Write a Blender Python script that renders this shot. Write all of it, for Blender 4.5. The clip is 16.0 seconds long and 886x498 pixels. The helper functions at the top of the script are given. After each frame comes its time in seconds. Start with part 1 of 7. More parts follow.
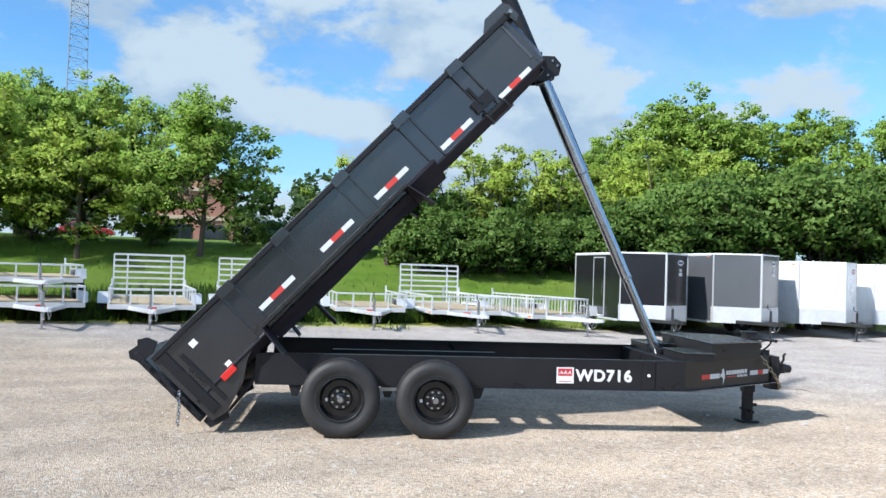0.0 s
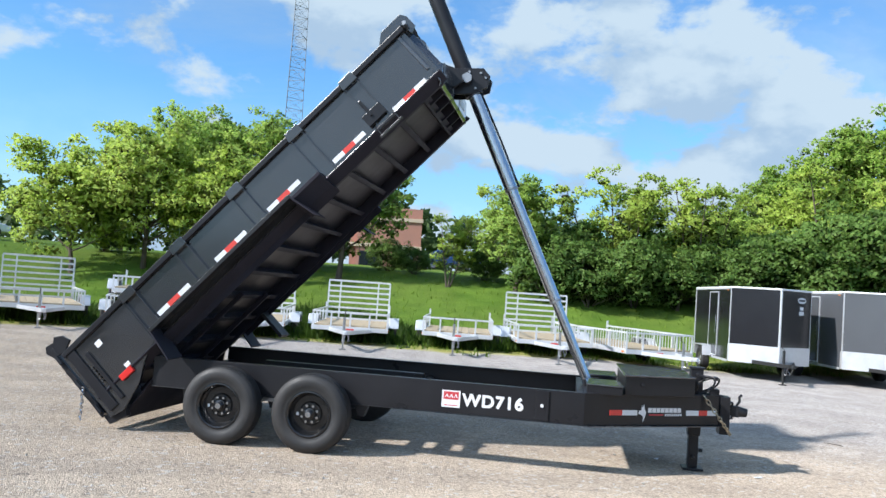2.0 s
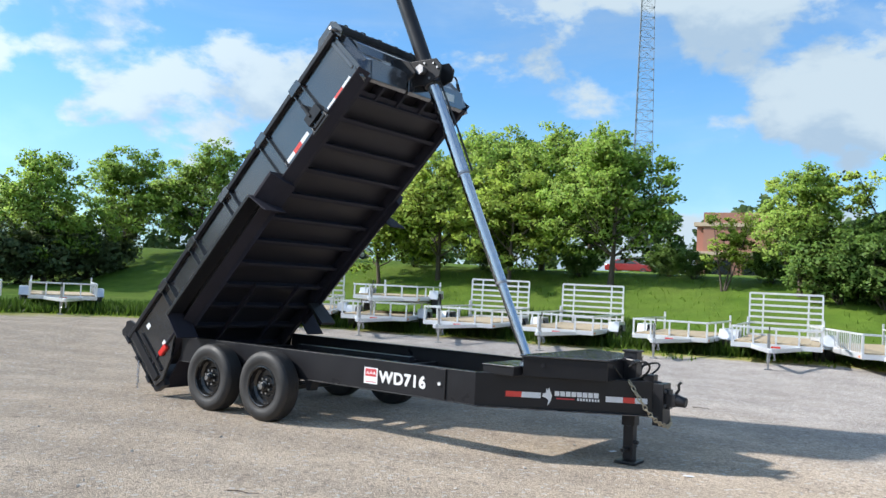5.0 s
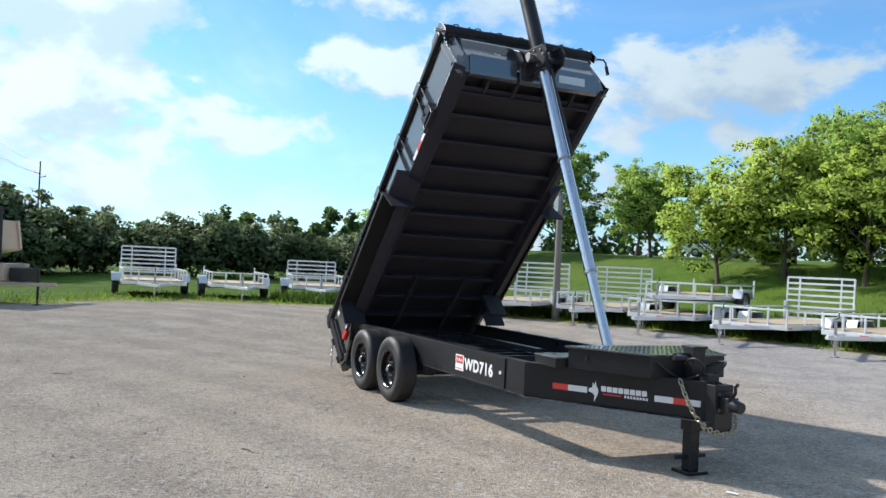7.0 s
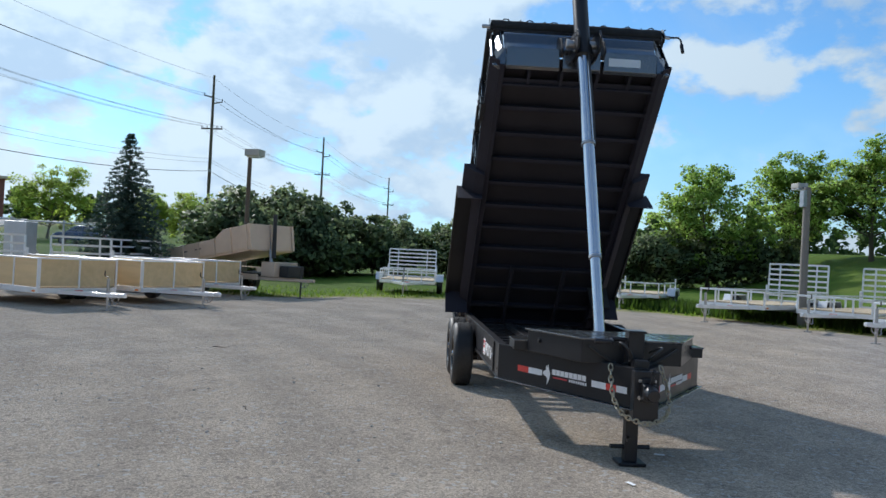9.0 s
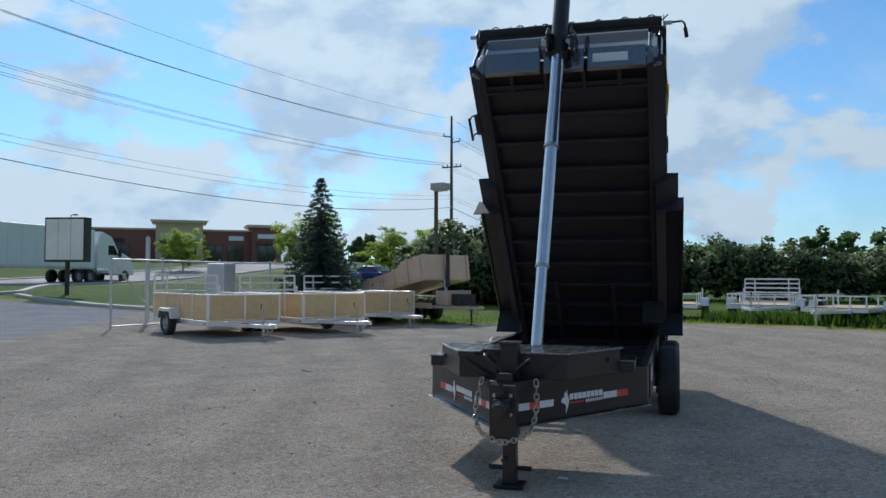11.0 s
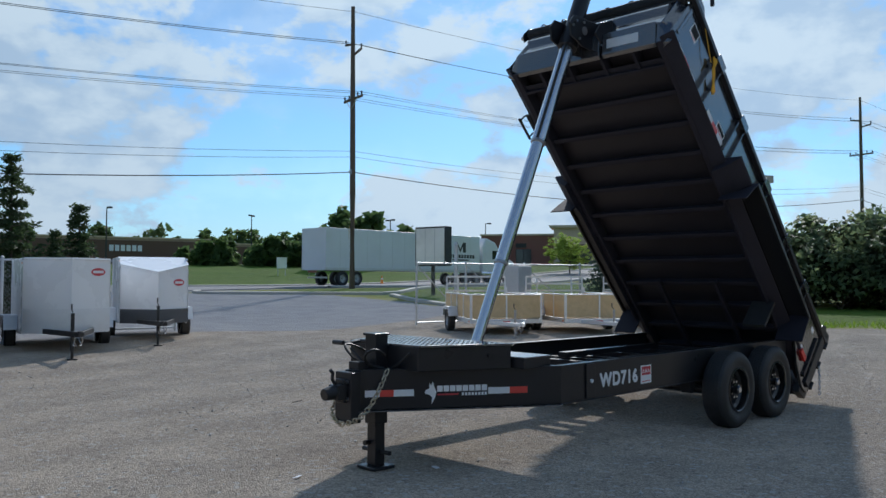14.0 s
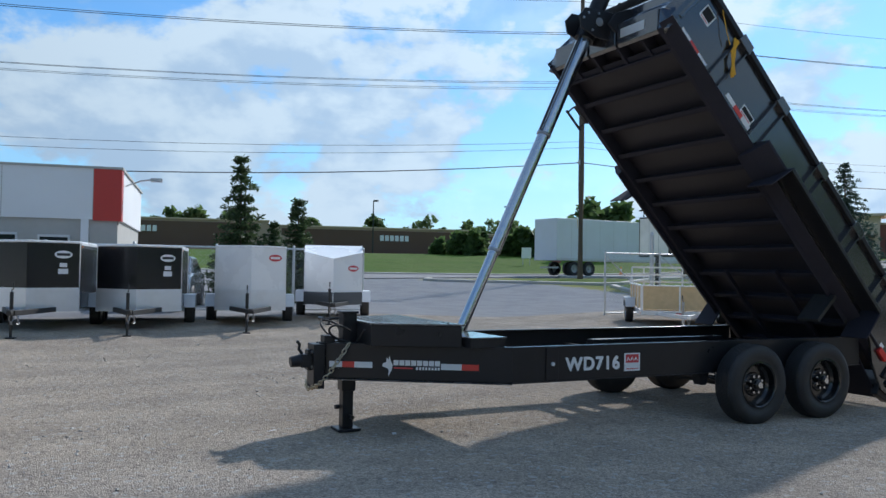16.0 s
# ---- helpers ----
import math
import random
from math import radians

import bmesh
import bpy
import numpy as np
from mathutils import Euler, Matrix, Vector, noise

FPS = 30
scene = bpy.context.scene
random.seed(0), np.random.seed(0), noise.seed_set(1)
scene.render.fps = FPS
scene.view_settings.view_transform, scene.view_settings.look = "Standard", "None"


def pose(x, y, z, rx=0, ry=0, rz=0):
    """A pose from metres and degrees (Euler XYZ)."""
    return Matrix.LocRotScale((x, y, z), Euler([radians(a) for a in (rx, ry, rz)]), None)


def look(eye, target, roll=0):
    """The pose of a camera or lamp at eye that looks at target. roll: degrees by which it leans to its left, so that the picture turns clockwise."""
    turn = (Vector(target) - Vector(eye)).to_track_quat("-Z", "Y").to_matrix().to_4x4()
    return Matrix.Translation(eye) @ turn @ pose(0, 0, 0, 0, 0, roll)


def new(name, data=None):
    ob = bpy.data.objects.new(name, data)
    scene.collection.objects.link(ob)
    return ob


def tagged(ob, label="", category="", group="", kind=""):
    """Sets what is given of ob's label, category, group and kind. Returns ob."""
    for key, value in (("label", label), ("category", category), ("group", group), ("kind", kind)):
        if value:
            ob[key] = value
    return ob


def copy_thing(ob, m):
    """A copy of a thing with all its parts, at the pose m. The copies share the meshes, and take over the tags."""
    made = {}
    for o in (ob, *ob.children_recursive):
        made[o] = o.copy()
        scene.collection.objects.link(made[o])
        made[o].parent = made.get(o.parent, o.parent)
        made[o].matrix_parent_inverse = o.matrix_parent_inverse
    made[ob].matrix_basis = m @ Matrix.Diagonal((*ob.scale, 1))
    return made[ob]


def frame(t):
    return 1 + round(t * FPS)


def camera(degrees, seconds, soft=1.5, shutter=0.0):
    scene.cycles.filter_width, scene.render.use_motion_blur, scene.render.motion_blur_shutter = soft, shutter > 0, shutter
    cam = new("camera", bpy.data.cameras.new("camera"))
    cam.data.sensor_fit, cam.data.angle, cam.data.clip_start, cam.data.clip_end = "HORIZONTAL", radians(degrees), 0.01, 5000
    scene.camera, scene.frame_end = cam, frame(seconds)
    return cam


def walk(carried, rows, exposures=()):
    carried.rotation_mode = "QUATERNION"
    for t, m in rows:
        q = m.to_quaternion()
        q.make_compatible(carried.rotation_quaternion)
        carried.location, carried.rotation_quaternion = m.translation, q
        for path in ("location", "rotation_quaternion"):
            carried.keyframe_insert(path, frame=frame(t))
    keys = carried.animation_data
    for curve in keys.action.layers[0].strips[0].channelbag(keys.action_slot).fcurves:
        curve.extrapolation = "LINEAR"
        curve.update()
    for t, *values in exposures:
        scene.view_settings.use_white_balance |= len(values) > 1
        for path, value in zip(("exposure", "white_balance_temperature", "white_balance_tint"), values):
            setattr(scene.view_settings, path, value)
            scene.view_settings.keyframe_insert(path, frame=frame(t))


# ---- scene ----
# camera: one lens, a slow walk round the raised dump trailer
cam = camera(56.58, 16.0)
ROWS = [
    (0.00, -0.363, -9.364, 1.699, 91.37, -1.84, -6.04),
    (0.50, 0.461, -9.344, 1.688, 90.78, -1.83, -2.14),
    (1.00, 1.306, -9.270, 1.690, 91.15, -2.11, 1.48),
    (1.50, 2.143, -9.218, 1.700, 92.38, -3.32, 6.17),
    (2.00, 2.963, -9.086, 1.685, 92.94, -3.97, 8.93),
    (2.50, 3.754, -8.968, 1.689, 93.53, -4.42, 12.31),
    (3.00, 4.525, -8.799, 1.682, 94.12, -4.77, 15.98),
    (3.50, 5.307, -8.607, 1.671, 93.22, -4.59, 21.00),
    (3.70, 5.605, -8.500, 1.660, 92.62, -4.32, 23.47),
    (4.22, 6.388, -8.212, 1.644, 92.56, -3.71, 28.24),
    (4.75, 7.113, -7.776, 1.625, 92.50, -3.09, 33.18),
    (5.28, 7.775, -7.222, 1.613, 92.43, -2.47, 38.87),
    (5.80, 8.369, -6.578, 1.614, 92.37, -1.86, 45.90),
    (6.00, 8.603, -6.329, 1.641, 92.18, -1.82, 49.06),
    (6.50, 9.176, -5.700, 1.653, 91.00, -2.13, 58.15),
    (7.00, 9.645, -5.023, 1.642, 91.23, -2.75, 63.95),
    (7.50, 10.109, -4.302, 1.653, 92.17, -3.97, 69.92),
    (8.00, 10.435, -3.469, 1.613, 91.15, -4.55, 77.01),
    (8.20, 10.589, -3.126, 1.612, 90.78, -4.71, 79.46),
    (8.72, 10.845, -2.294, 1.592, 90.66, -3.55, 85.11),
    (9.25, 10.856, -1.463, 1.565, 90.54, -2.39, 89.28),
    (9.78, 10.726, -0.645, 1.542, 90.42, -1.23, 93.15),
    (10.30, 10.557, 0.149, 1.533, 90.30, -0.07, 97.90),
    (10.50, 10.526, 0.452, 1.553, 90.65, -0.11, 100.28),
    (11.00, 10.375, 1.200, 1.534, 92.12, -0.25, 105.87),
    (11.50, 10.205, 1.931, 1.537, 93.08, -0.64, 110.66),
    (12.00, 9.957, 2.617, 1.511, 92.61, -0.56, 115.61),
    (12.50, 9.654, 3.283, 1.490, 91.12, -0.33, 121.64),
    (13.00, 9.308, 3.911, 1.484, 90.86, 0.24, 127.91),
    (13.50, 8.983, 4.512, 1.491, 91.13, 0.33, 131.85),
    (14.00, 8.614, 5.040, 1.491, 92.22, -0.13, 134.88),
    (14.50, 8.266, 5.584, 1.501, 93.27, -0.70, 138.32),
    (15.00, 7.865, 6.109, 1.482, 92.41, -0.66, 142.81),
    (15.50, 7.416, 6.625, 1.479, 91.69, -0.70, 148.18),
    (16.00, 6.870, 7.058, 1.467, 91.40, -0.96, 153.50),
]
EXPOSURES = [(0.0, 0.74, 5950, 10), (3.5, 0.82, 6080, 10), (6.0, 0.78, 6250, 10), (7.0, 0.72, 6250, 10), (8.2, 0.46, 6100, 10), (10.3, 0.14, 5980, 10), (12.0, -0.10, 5930, 10), (13.8, -0.02, 5930, 10), (14.5, 0.05, 5920, 10), (16.0, 0.25, 5880, 10)]
walk(cam, [(row[0], pose(*row[1:])) for row in ROWS], EXPOSURES)

# ---- sun and sky ----
TO_SUN = Vector((-1.13, -0.74, 1.0)).normalized()
sun = new("sun", bpy.data.lights.new("sun", "SUN"))
sun.data.energy, sun.data.angle, sun.data.color = 3.8, radians(2.0), (1.0, 0.94, 0.86)
sun.matrix_world = look((0, 0, 0), -TO_SUN)
world = bpy.data.worlds.new("sky")
scene.world = world
world.use_nodes = True


def make_sky(nt):
    """Nishita sky with cumulus clouds and thin high haze."""
    nodes, links = nt.nodes, nt.links
    nodes.clear()

    def add(kind, **kw):
        n = nodes.new(kind)
        for k, v in kw.items():
            n.inputs[k].default_value = v
        return n

    def calc(op, a, b=None, c=None, clamp=False):
        n = nodes.new("ShaderNodeMath")
        n.operation, n.use_clamp = op, clamp
        for i, v in enumerate((a, b, c)):
            if v is None:
                continue
            if isinstance(v, (int, float)):
                n.inputs[i].default_value = v
            else:
                links.new(v, n.inputs[i])
        return n.outputs[0]

    out = nodes.new("ShaderNodeOutputWorld")
    bg = nodes.new("ShaderNodeBackground")
    bg.inputs["Strength"].default_value = SKY_STRENGTH
    sky = nodes.new("ShaderNodeTexSky")
    sky.sky_type, sky.sun_disc = "NISHITA", False
    sky.sun_elevation = math.asin(TO_SUN.z)
    sky.sun_rotation = math.atan2(TO_SUN.x, TO_SUN.y)
    sky.air_density, sky.dust_density, sky.ozone_density = 1.0, 0.3, 2.0
    co = nodes.new("ShaderNodeTexCoord")
    sep = nodes.new("ShaderNodeSeparateXYZ")
    links.new(co.outputs["Generated"], sep.inputs[0])
    up = calc("MAXIMUM", sep.outputs[2], 0.0)
    # clouds sit on the directions themselves, squeezed in height so that they heap up in rounded banks
    comb = nodes.new("ShaderNodeCombineXYZ")
    links.new(sep.outputs[0], comb.inputs[0])
    links.new(sep.outputs[1], comb.inputs[1])
    links.new(calc("MULTIPLY", up, 1.75), comb.inputs[2])

    def fog(scale, detail, rough, shift, dist=0.0):
        mp = nodes.new("ShaderNodeMapping")
        mp.inputs["Location"].default_value = shift
        links.new(comb.outputs[0], mp.inputs[0])
        n = nodes.new("ShaderNodeTexNoise")
        n.noise_dimensions = "3D"
        n.inputs["Scale"].default_value, n.inputs["Detail"].default_value = scale, detail
        n.inputs["Roughness"].default_value, n.inputs["Distortion"].default_value = rough, dist
        links.new(mp.outputs[0], n.inputs[0])
        return n.outputs[0]

    big = fog(2.9, 2.0, 0.5, (3.1, 1.7, 0.4))
    puff = fog(6.2, 11.0, 0.56, (7.3, 2.2, 5.1), 0.1)
    lit = fog(6.2, 5.0, 0.52, (7.30, 2.2, 5.18), 0.1)
    thin = fog(1.6, 7.0, 0.62, (1.0, 9.0, 2.0), 0.9)
    dens = calc("ADD", calc("MULTIPLY", puff, 0.62), calc("MULTIPLY", big, 0.42))
    def ramp(v, a, b):
        n = nodes.new("ShaderNodeMapRange")
        n.interpolation_type = "SMOOTHSTEP"
        links.new(v, n.inputs["Value"])
        n.inputs["From Min"].default_value, n.inputs["From Max"].default_value = a, b
        return n.outputs[0]

    # banks thicken towards the horizon
    low = nodes.new("ShaderNodeMapRange")
    links.new(up, low.inputs["Value"])
    for key, v in (("From Min", 0.0), ("From Max", 0.45), ("To Min", 0.055), ("To Max", -0.01)):
        low.inputs[key].default_value = v
    dens = calc("ADD", dens, low.outputs[0])
    dot = nodes.new("ShaderNodeVectorMath")
    dot.operation = "DOT_PRODUCT"
    links.new(co.outputs["Generated"], dot.inputs[0])
    dot.inputs[1].default_value = TO_SUN
    bank = nodes.new("ShaderNodeMapRange")
    links.new(dot.outputs["Value"], bank.inputs["Value"])
    for key, v in (("From Min", 0.2), ("From Max", 0.9), ("To Min", 0.0), ("To Max", 0.03)):
        bank.inputs[key].default_value = v
    dens = calc("ADD", dens, bank.outputs[0])
    cover = ramp(dens, CLOUD_EDGE, CLOUD_EDGE + 0.07)
    veil = calc("MULTIPLY", ramp(thin, 0.40, 0.75), 0.55)
    # light tops and greyer bellies
    shade = ramp(calc("SUBTRACT", lit, puff), -0.09, 0.10)
    tone = nodes.new("ShaderNodeMix")
    tone.data_type = "RGBA"
    tone.inputs["A"].default_value = (CLOUD * 0.88, CLOUD * 1.04, CLOUD * 1.14, 1)
    tone.inputs["B"].default_value = (CLOUD * 0.62, CLOUD * 0.81, CLOUD * 1.00, 1)
    links.new(shade, tone.inputs["Factor"])
    hazy = nodes.new("ShaderNodeMapRange")
    links.new(up, hazy.inputs["Value"])
    for key, v in (("From Min", 0.0), ("From Max", 0.22), ("To Min", 0.55), ("To Max", 0.0)):
        hazy.inputs[key].default_value = v
    amount = calc("MAXIMUM", calc("MAXIMUM", cover, veil), hazy.outputs[0])
    mixed = nodes.new("ShaderNodeMix")
    mixed.data_type = "RGBA"
    links.new(amount, mixed.inputs["Factor"])
    tint = nodes.new("ShaderNodeMix")
    tint.data_type, tint.blend_type = "RGBA", "MULTIPLY"
    tint.inputs["Factor"].default_value = 1.0
    tint.inputs["B"].default_value = SKY_TINT
    links.new(sky.outputs[0], tint.inputs["A"])
    links.new(tint.outputs["Result"], mixed.inputs["A"])
    def sunward(vec, lo, hi):
        # haze and cloud scatter more light forward: both brighten on the sun's side
        r = nodes.new("ShaderNodeMapRange")
        links.new(dot.outputs["Value"], r.inputs["Value"])
        for key, v in (("From Min", 0.25), ("From Max", 0.95), ("To Min", lo), ("To Max", hi)):
            r.inputs[key].default_value = v
        n = nodes.new("ShaderNodeVectorMath")
        n.operation = "SCALE"
        links.new(vec, n.inputs[0])
        links.new(r.outputs[0], n.inputs["Scale"])
        return n.outputs[0]

    links.new(sunward(tone.outputs["Result"], 0.9, 1.55), mixed.inputs["B"])
    links.new(mixed.outputs["Result"], bg.inputs["Color"])
    links.new(bg.outputs[0], out.inputs[0])


SKY_STRENGTH, CLOUD, CLOUD_EDGE, SKY_TINT = 0.105, 4.5, 0.514, (0.64, 0.95, 1.13, 1)
make_sky(world.node_tree)

# ---- materials ----
MATS = {}


def material(name, base, rough=0.5, metal=0.0, spread=0.15, grain=8.0, fine=60.0, bump=0.0, dirt=None, dirt_amount=0.0,
             coat=0.0, spec=0.5, island=0.0, per_object=0.0, stretch=(1, 1, 1)):
    """A principled material with colour variation at two scales, uneven gloss, dirt and fine relief."""
    if name in MATS:
        return MATS[name]
    m = bpy.data.materials.new(name)
    m.use_nodes = True
    nt = m.node_tree
    nodes, links = nt.nodes, nt.links
    p = nodes["Principled BSDF"]
    p.inputs["Metallic"].default_value = metal
    p.inputs["Specular IOR Level"].default_value = spec
    p.inputs["Coat Weight"].default_value = coat
    p.inputs["Coat Roughness"].default_value = 0.12
    co = nodes.new("ShaderNodeTexCoord")
    mp = nodes.new("ShaderNodeMapping")
    mp.inputs["Scale"].default_value = stretch
    links.new(co.outputs["Object"], mp.inputs[0])

    def noise_at(scale, detail):
        n = nodes.new("ShaderNodeTexNoise")
        n.inputs["Scale"].default_value, n.inputs["Detail"].default_value = scale, detail
        n.inputs["Roughness"].default_value = 0.6
        links.new(mp.outputs[0], n.inputs[0])
        return n.outputs[0]

    coarse, fine_n = noise_at(grain, 4.0), noise_at(fine, 3.0)
    add = nodes.new("ShaderNodeMath")
    add.operation = "MULTIPLY_ADD"
    links.new(fine_n, add.inputs[0])
    add.inputs[1].default_value = 0.5
    links.new(coarse, add.inputs[2])
    value = add.outputs[0]
    for on, kind in ((island, "Random Per Island"), (per_object, "Random")):
        if on:
            src = nodes.new("ShaderNodeNewGeometry" if kind != "Random" else "ShaderNodeObjectInfo")
            a2 = nodes.new("ShaderNodeMath")
            a2.operation = "MULTIPLY_ADD"
            links.new(src.outputs[kind], a2.inputs[0])
            a2.inputs[1].default_value = on
            links.new(value, a2.inputs[2])
            value = a2.outputs[0]
    top = 1.25 + island + per_object
    rng = nodes.new("ShaderNodeMapRange")
    links.new(value, rng.inputs["Value"])
    rng.inputs["From Min"].default_value, rng.inputs["From Max"].default_value = 0.25, top
    mix = nodes.new("ShaderNodeMix")
    mix.data_type = "RGBA"
    links.new(rng.outputs[0], mix.inputs["Factor"])
    mix.inputs["A"].default_value = (*[c * (1 - spread) for c in base], 1)
    mix.inputs["B"].default_value = (*[min(1, c * (1 + spread)) for c in base], 1)
    colour = mix.outputs["Result"]
    if dirt:
        d = noise_at(grain * 0.45, 7.0)
        r2 = nodes.new("ShaderNodeMapRange")
        links.new(d, r2.inputs["Value"])
        r2.inputs["From Min"].default_value, r2.inputs["From Max"].default_value = 0.42, 0.75
        r2.inputs["To Max"].default_value = dirt_amount
        mix2 = nodes.new("ShaderNodeMix")
        mix2.data_type = "RGBA"
        links.new(r2.outputs[0], mix2.inputs["Factor"])
        links.new(colour, mix2.inputs["A"])
        mix2.inputs["B"].default_value = (*dirt, 1)
        colour = mix2.outputs["Result"]
    links.new(colour, p.inputs["Base Color"])
    r3 = nodes.new("ShaderNodeMapRange")
    links.new(coarse, r3.inputs["Value"])
    r3.inputs["From Min"].default_value, r3.inputs["From Max"].default_value = 0.3, 0.7
    r3.inputs["To Min"].default_value, r3.inputs["To Max"].default_value = max(0.03, rough * 0.85), min(1, rough * 1.18)
    links.new(r3.outputs[0], p.inputs["Roughness"])
    if bump:
        b = nodes.new("ShaderNodeBump")
        b.inputs["Strength"].default_value, b.inputs["Distance"].default_value = 0.6, bump
        links.new(add.outputs[0], b.inputs["Height"])
        links.new(b.outputs[0], p.inputs["Normal"])
    MATS[name] = m
    return m


def leaf_material(name, dark, light):
    m = bpy.data.materials.new(name)
    m.use_nodes = True
    nodes, links = m.node_tree.nodes, m.node_tree.links
    p = nodes["Principled BSDF"]
    geo = nodes.new("ShaderNodeNewGeometry")
    info = nodes.new("ShaderNodeObjectInfo")
    s = nodes.new("ShaderNodeMath")
    s.operation = "MULTIPLY_ADD"
    links.new(info.outputs["Random"], s.inputs[0])
    s.inputs[1].default_value = 0.35
    links.new(geo.outputs["Random Per Island"], s.inputs[2])
    rng = nodes.new("ShaderNodeMapRange")
    links.new(s.outputs[0], rng.inputs["Value"])
    rng.inputs["From Max"].default_value = 1.35
    mix = nodes.new("ShaderNodeMix")
    mix.data_type = "RGBA"
    links.new(rng.outputs[0], mix.inputs["Factor"])
    mix.inputs["A"].default_value, mix.inputs["B"].default_value = (*dark, 1), (*light, 1)
    links.new(mix.outputs["Result"], p.inputs["Base Color"])
    p.inputs["Roughness"].default_value = 0.55
    p.inputs["Specular IOR Level"].default_value = 0.3
    tr = nodes.new("ShaderNodeBsdfTranslucent")
    links.new(mix.outputs["Result"], tr.inputs["Color"])
    both = nodes.new("ShaderNodeMixShader")
    both.inputs[0].default_value = 0.55
    links.new(p.outputs[0], both.inputs[1])
    links.new(tr.outputs[0], both.inputs[2])
    links.new(both.outputs[0], nodes["Material Output"].inputs[0])
    MATS[name] = m
    return m


def glass_material():
    m = bpy.data.materials.new("window_glass")
    m.use_nodes = True
    p = m.node_tree.nodes["Principled BSDF"]
    p.inputs["Base Color"].default_value = (0.02, 0.025, 0.03, 1)
    p.inputs["Roughness"].default_value = 0.06
    p.inputs["Specular IOR Level"].default_value = 0.8
    MATS["window_glass"] = m
    return m


black = material("black_paint", (0.018, 0.018, 0.021), 0.32, 0.0, 0.35, 3.0, 90.0, 0.0004, (0.028, 0.027, 0.026), 0.18, spec=0.32)
black_side = material("black_panel_paint", (0.018, 0.019, 0.022), 0.2, 0.0, 0.25, 2.0, 120.0, 0.0002, (0.04, 0.038, 0.036), 0.18, spec=0.8, coat=1.0)
under = material("underbody_paint", (0.032, 0.030, 0.039), 0.6, 0.0, 0.3, 4.0, 70.0, 0.0002, (0.02, 0.019, 0.022), 0.25, spec=0.1)
under_sheet = material("gloss_floor_sheet", (0.026, 0.0235, 0.029), 0.45, 0.0, 0.3, 2.5, 60.0, 0.0002, (0.030, 0.027, 0.030), 0.3, spec=0.24)
post_grey = material("weathered_grey_post", (0.20, 0.185, 0.165), 0.9, 0.0, 0.25, 4.0, 30.0, 0.006, stretch=(4, 4, 0.3))
rubber = material("tyre_rubber", (0.021, 0.021, 0.022), 0.62, 0.0, 0.25, 6.0, 150.0, 0.001, (0.09, 0.08, 0.072), 0.3)
rim_black = material("gloss_black_rim", (0.010, 0.010, 0.011), 0.22, 0.0, 0.2, 8.0, 90.0, 0.0, (0.06, 0.055, 0.05), 0.2, coat=0.4)
chrome = material("bright_steel", (0.62, 0.64, 0.67), 0.20, 1.0, 0.08, 12.0, 200.0, 0.0)
steel = material("zinc_steel", (0.42, 0.42, 0.43), 0.40, 1.0, 0.2, 14.0, 120.0, 0.0003, (0.2, 0.17, 0.13), 0.25)
alu = material("mill_aluminium", (0.80, 0.81, 0.83), 0.36, 0.5, 0.12, 3.0, 60.0, 0.0004, (0.5, 0.48, 0.45), 0.2)
alu_dull = material("weathered_aluminium", (0.62, 0.63, 0.64), 0.5, 0.6, 0.15, 3.0, 60.0, 0.0004, (0.42, 0.40, 0.37), 0.25)
deck_wood = material("treated_deck_wood", (0.44, 0.35, 0.23), 0.8, 0.0, 0.25, 2.0, 30.0, 0.002, (0.3, 0.25, 0.18), 0.4, stretch=(1, 8, 8), per_object=0.3)
ply = material("pine_side_board", (0.68, 0.50, 0.27), 0.7, 0.0, 0.18, 1.5, 25.0, 0.001, (0.40, 0.27, 0.12), 0.35, stretch=(0.6, 6, 6), per_object=0.25)
white_sheet = material("white_sheet_metal", (0.86, 0.87, 0.88), 0.28, 0.0, 0.04, 1.0, 40.0, 0.0003, (0.6, 0.58, 0.55), 0.12, coat=0.2)
black_sheet = material("black_sheet_metal", (0.014, 0.014, 0.017), 0.22, 0.0, 0.2, 1.0, 40.0, 0.0004, (0.04, 0.04, 0.04), 0.1, coat=0.2)
grey_sheet = material("charcoal_sheet_metal", (0.10, 0.105, 0.115), 0.2, 0.0, 0.1, 1.0, 40.0, 0.0004, (0.14, 0.14, 0.14), 0.15, coat=0.4)
tread = material("diamond_plate", (0.70, 0.71, 0.73), 0.38, 0.45, 0.15, 6.0, 90.0, 0.002)
red_lens = material("red_lens", (0.62, 0.03, 0.025), 0.25, 0.0, 0.1)
amber_lens = material("amber_lens", (0.8, 0.25, 0.03), 0.3, 0.0, 0.1)
tape_red = material("red_reflective_tape", (0.66, 0.06, 0.045), 0.4, 0.0, 0.12, 20.0, 160.0)
tape_white = material("white_reflective_tape", (0.74, 0.75, 0.77), 0.4, 0.0, 0.08, 20.0, 160.0)
ink_white = material("white_vinyl", (0.80, 0.80, 0.81), 0.45, 0.0, 0.04)
ink_red = material("red_vinyl", (0.55, 0.05, 0.06), 0.45, 0.0, 0.06)
ink_black = material("black_vinyl", (0.02, 0.02, 0.022), 0.5, 0.0, 0.1)
strap_yellow = material("yellow_webbing", (0.72, 0.38, 0.03), 0.8, 0.0, 0.15, 30.0, 200.0, 0.001)
hose = material("black_rubber_hose", (0.02, 0.02, 0.02), 0.55, 0.0, 0.2)
beige = material("tan_paint", (0.60, 0.46, 0.34), 0.45, 0.0, 0.12, 2.0, 50.0, 0.0005, (0.25, 0.19, 0.14), 0.3)
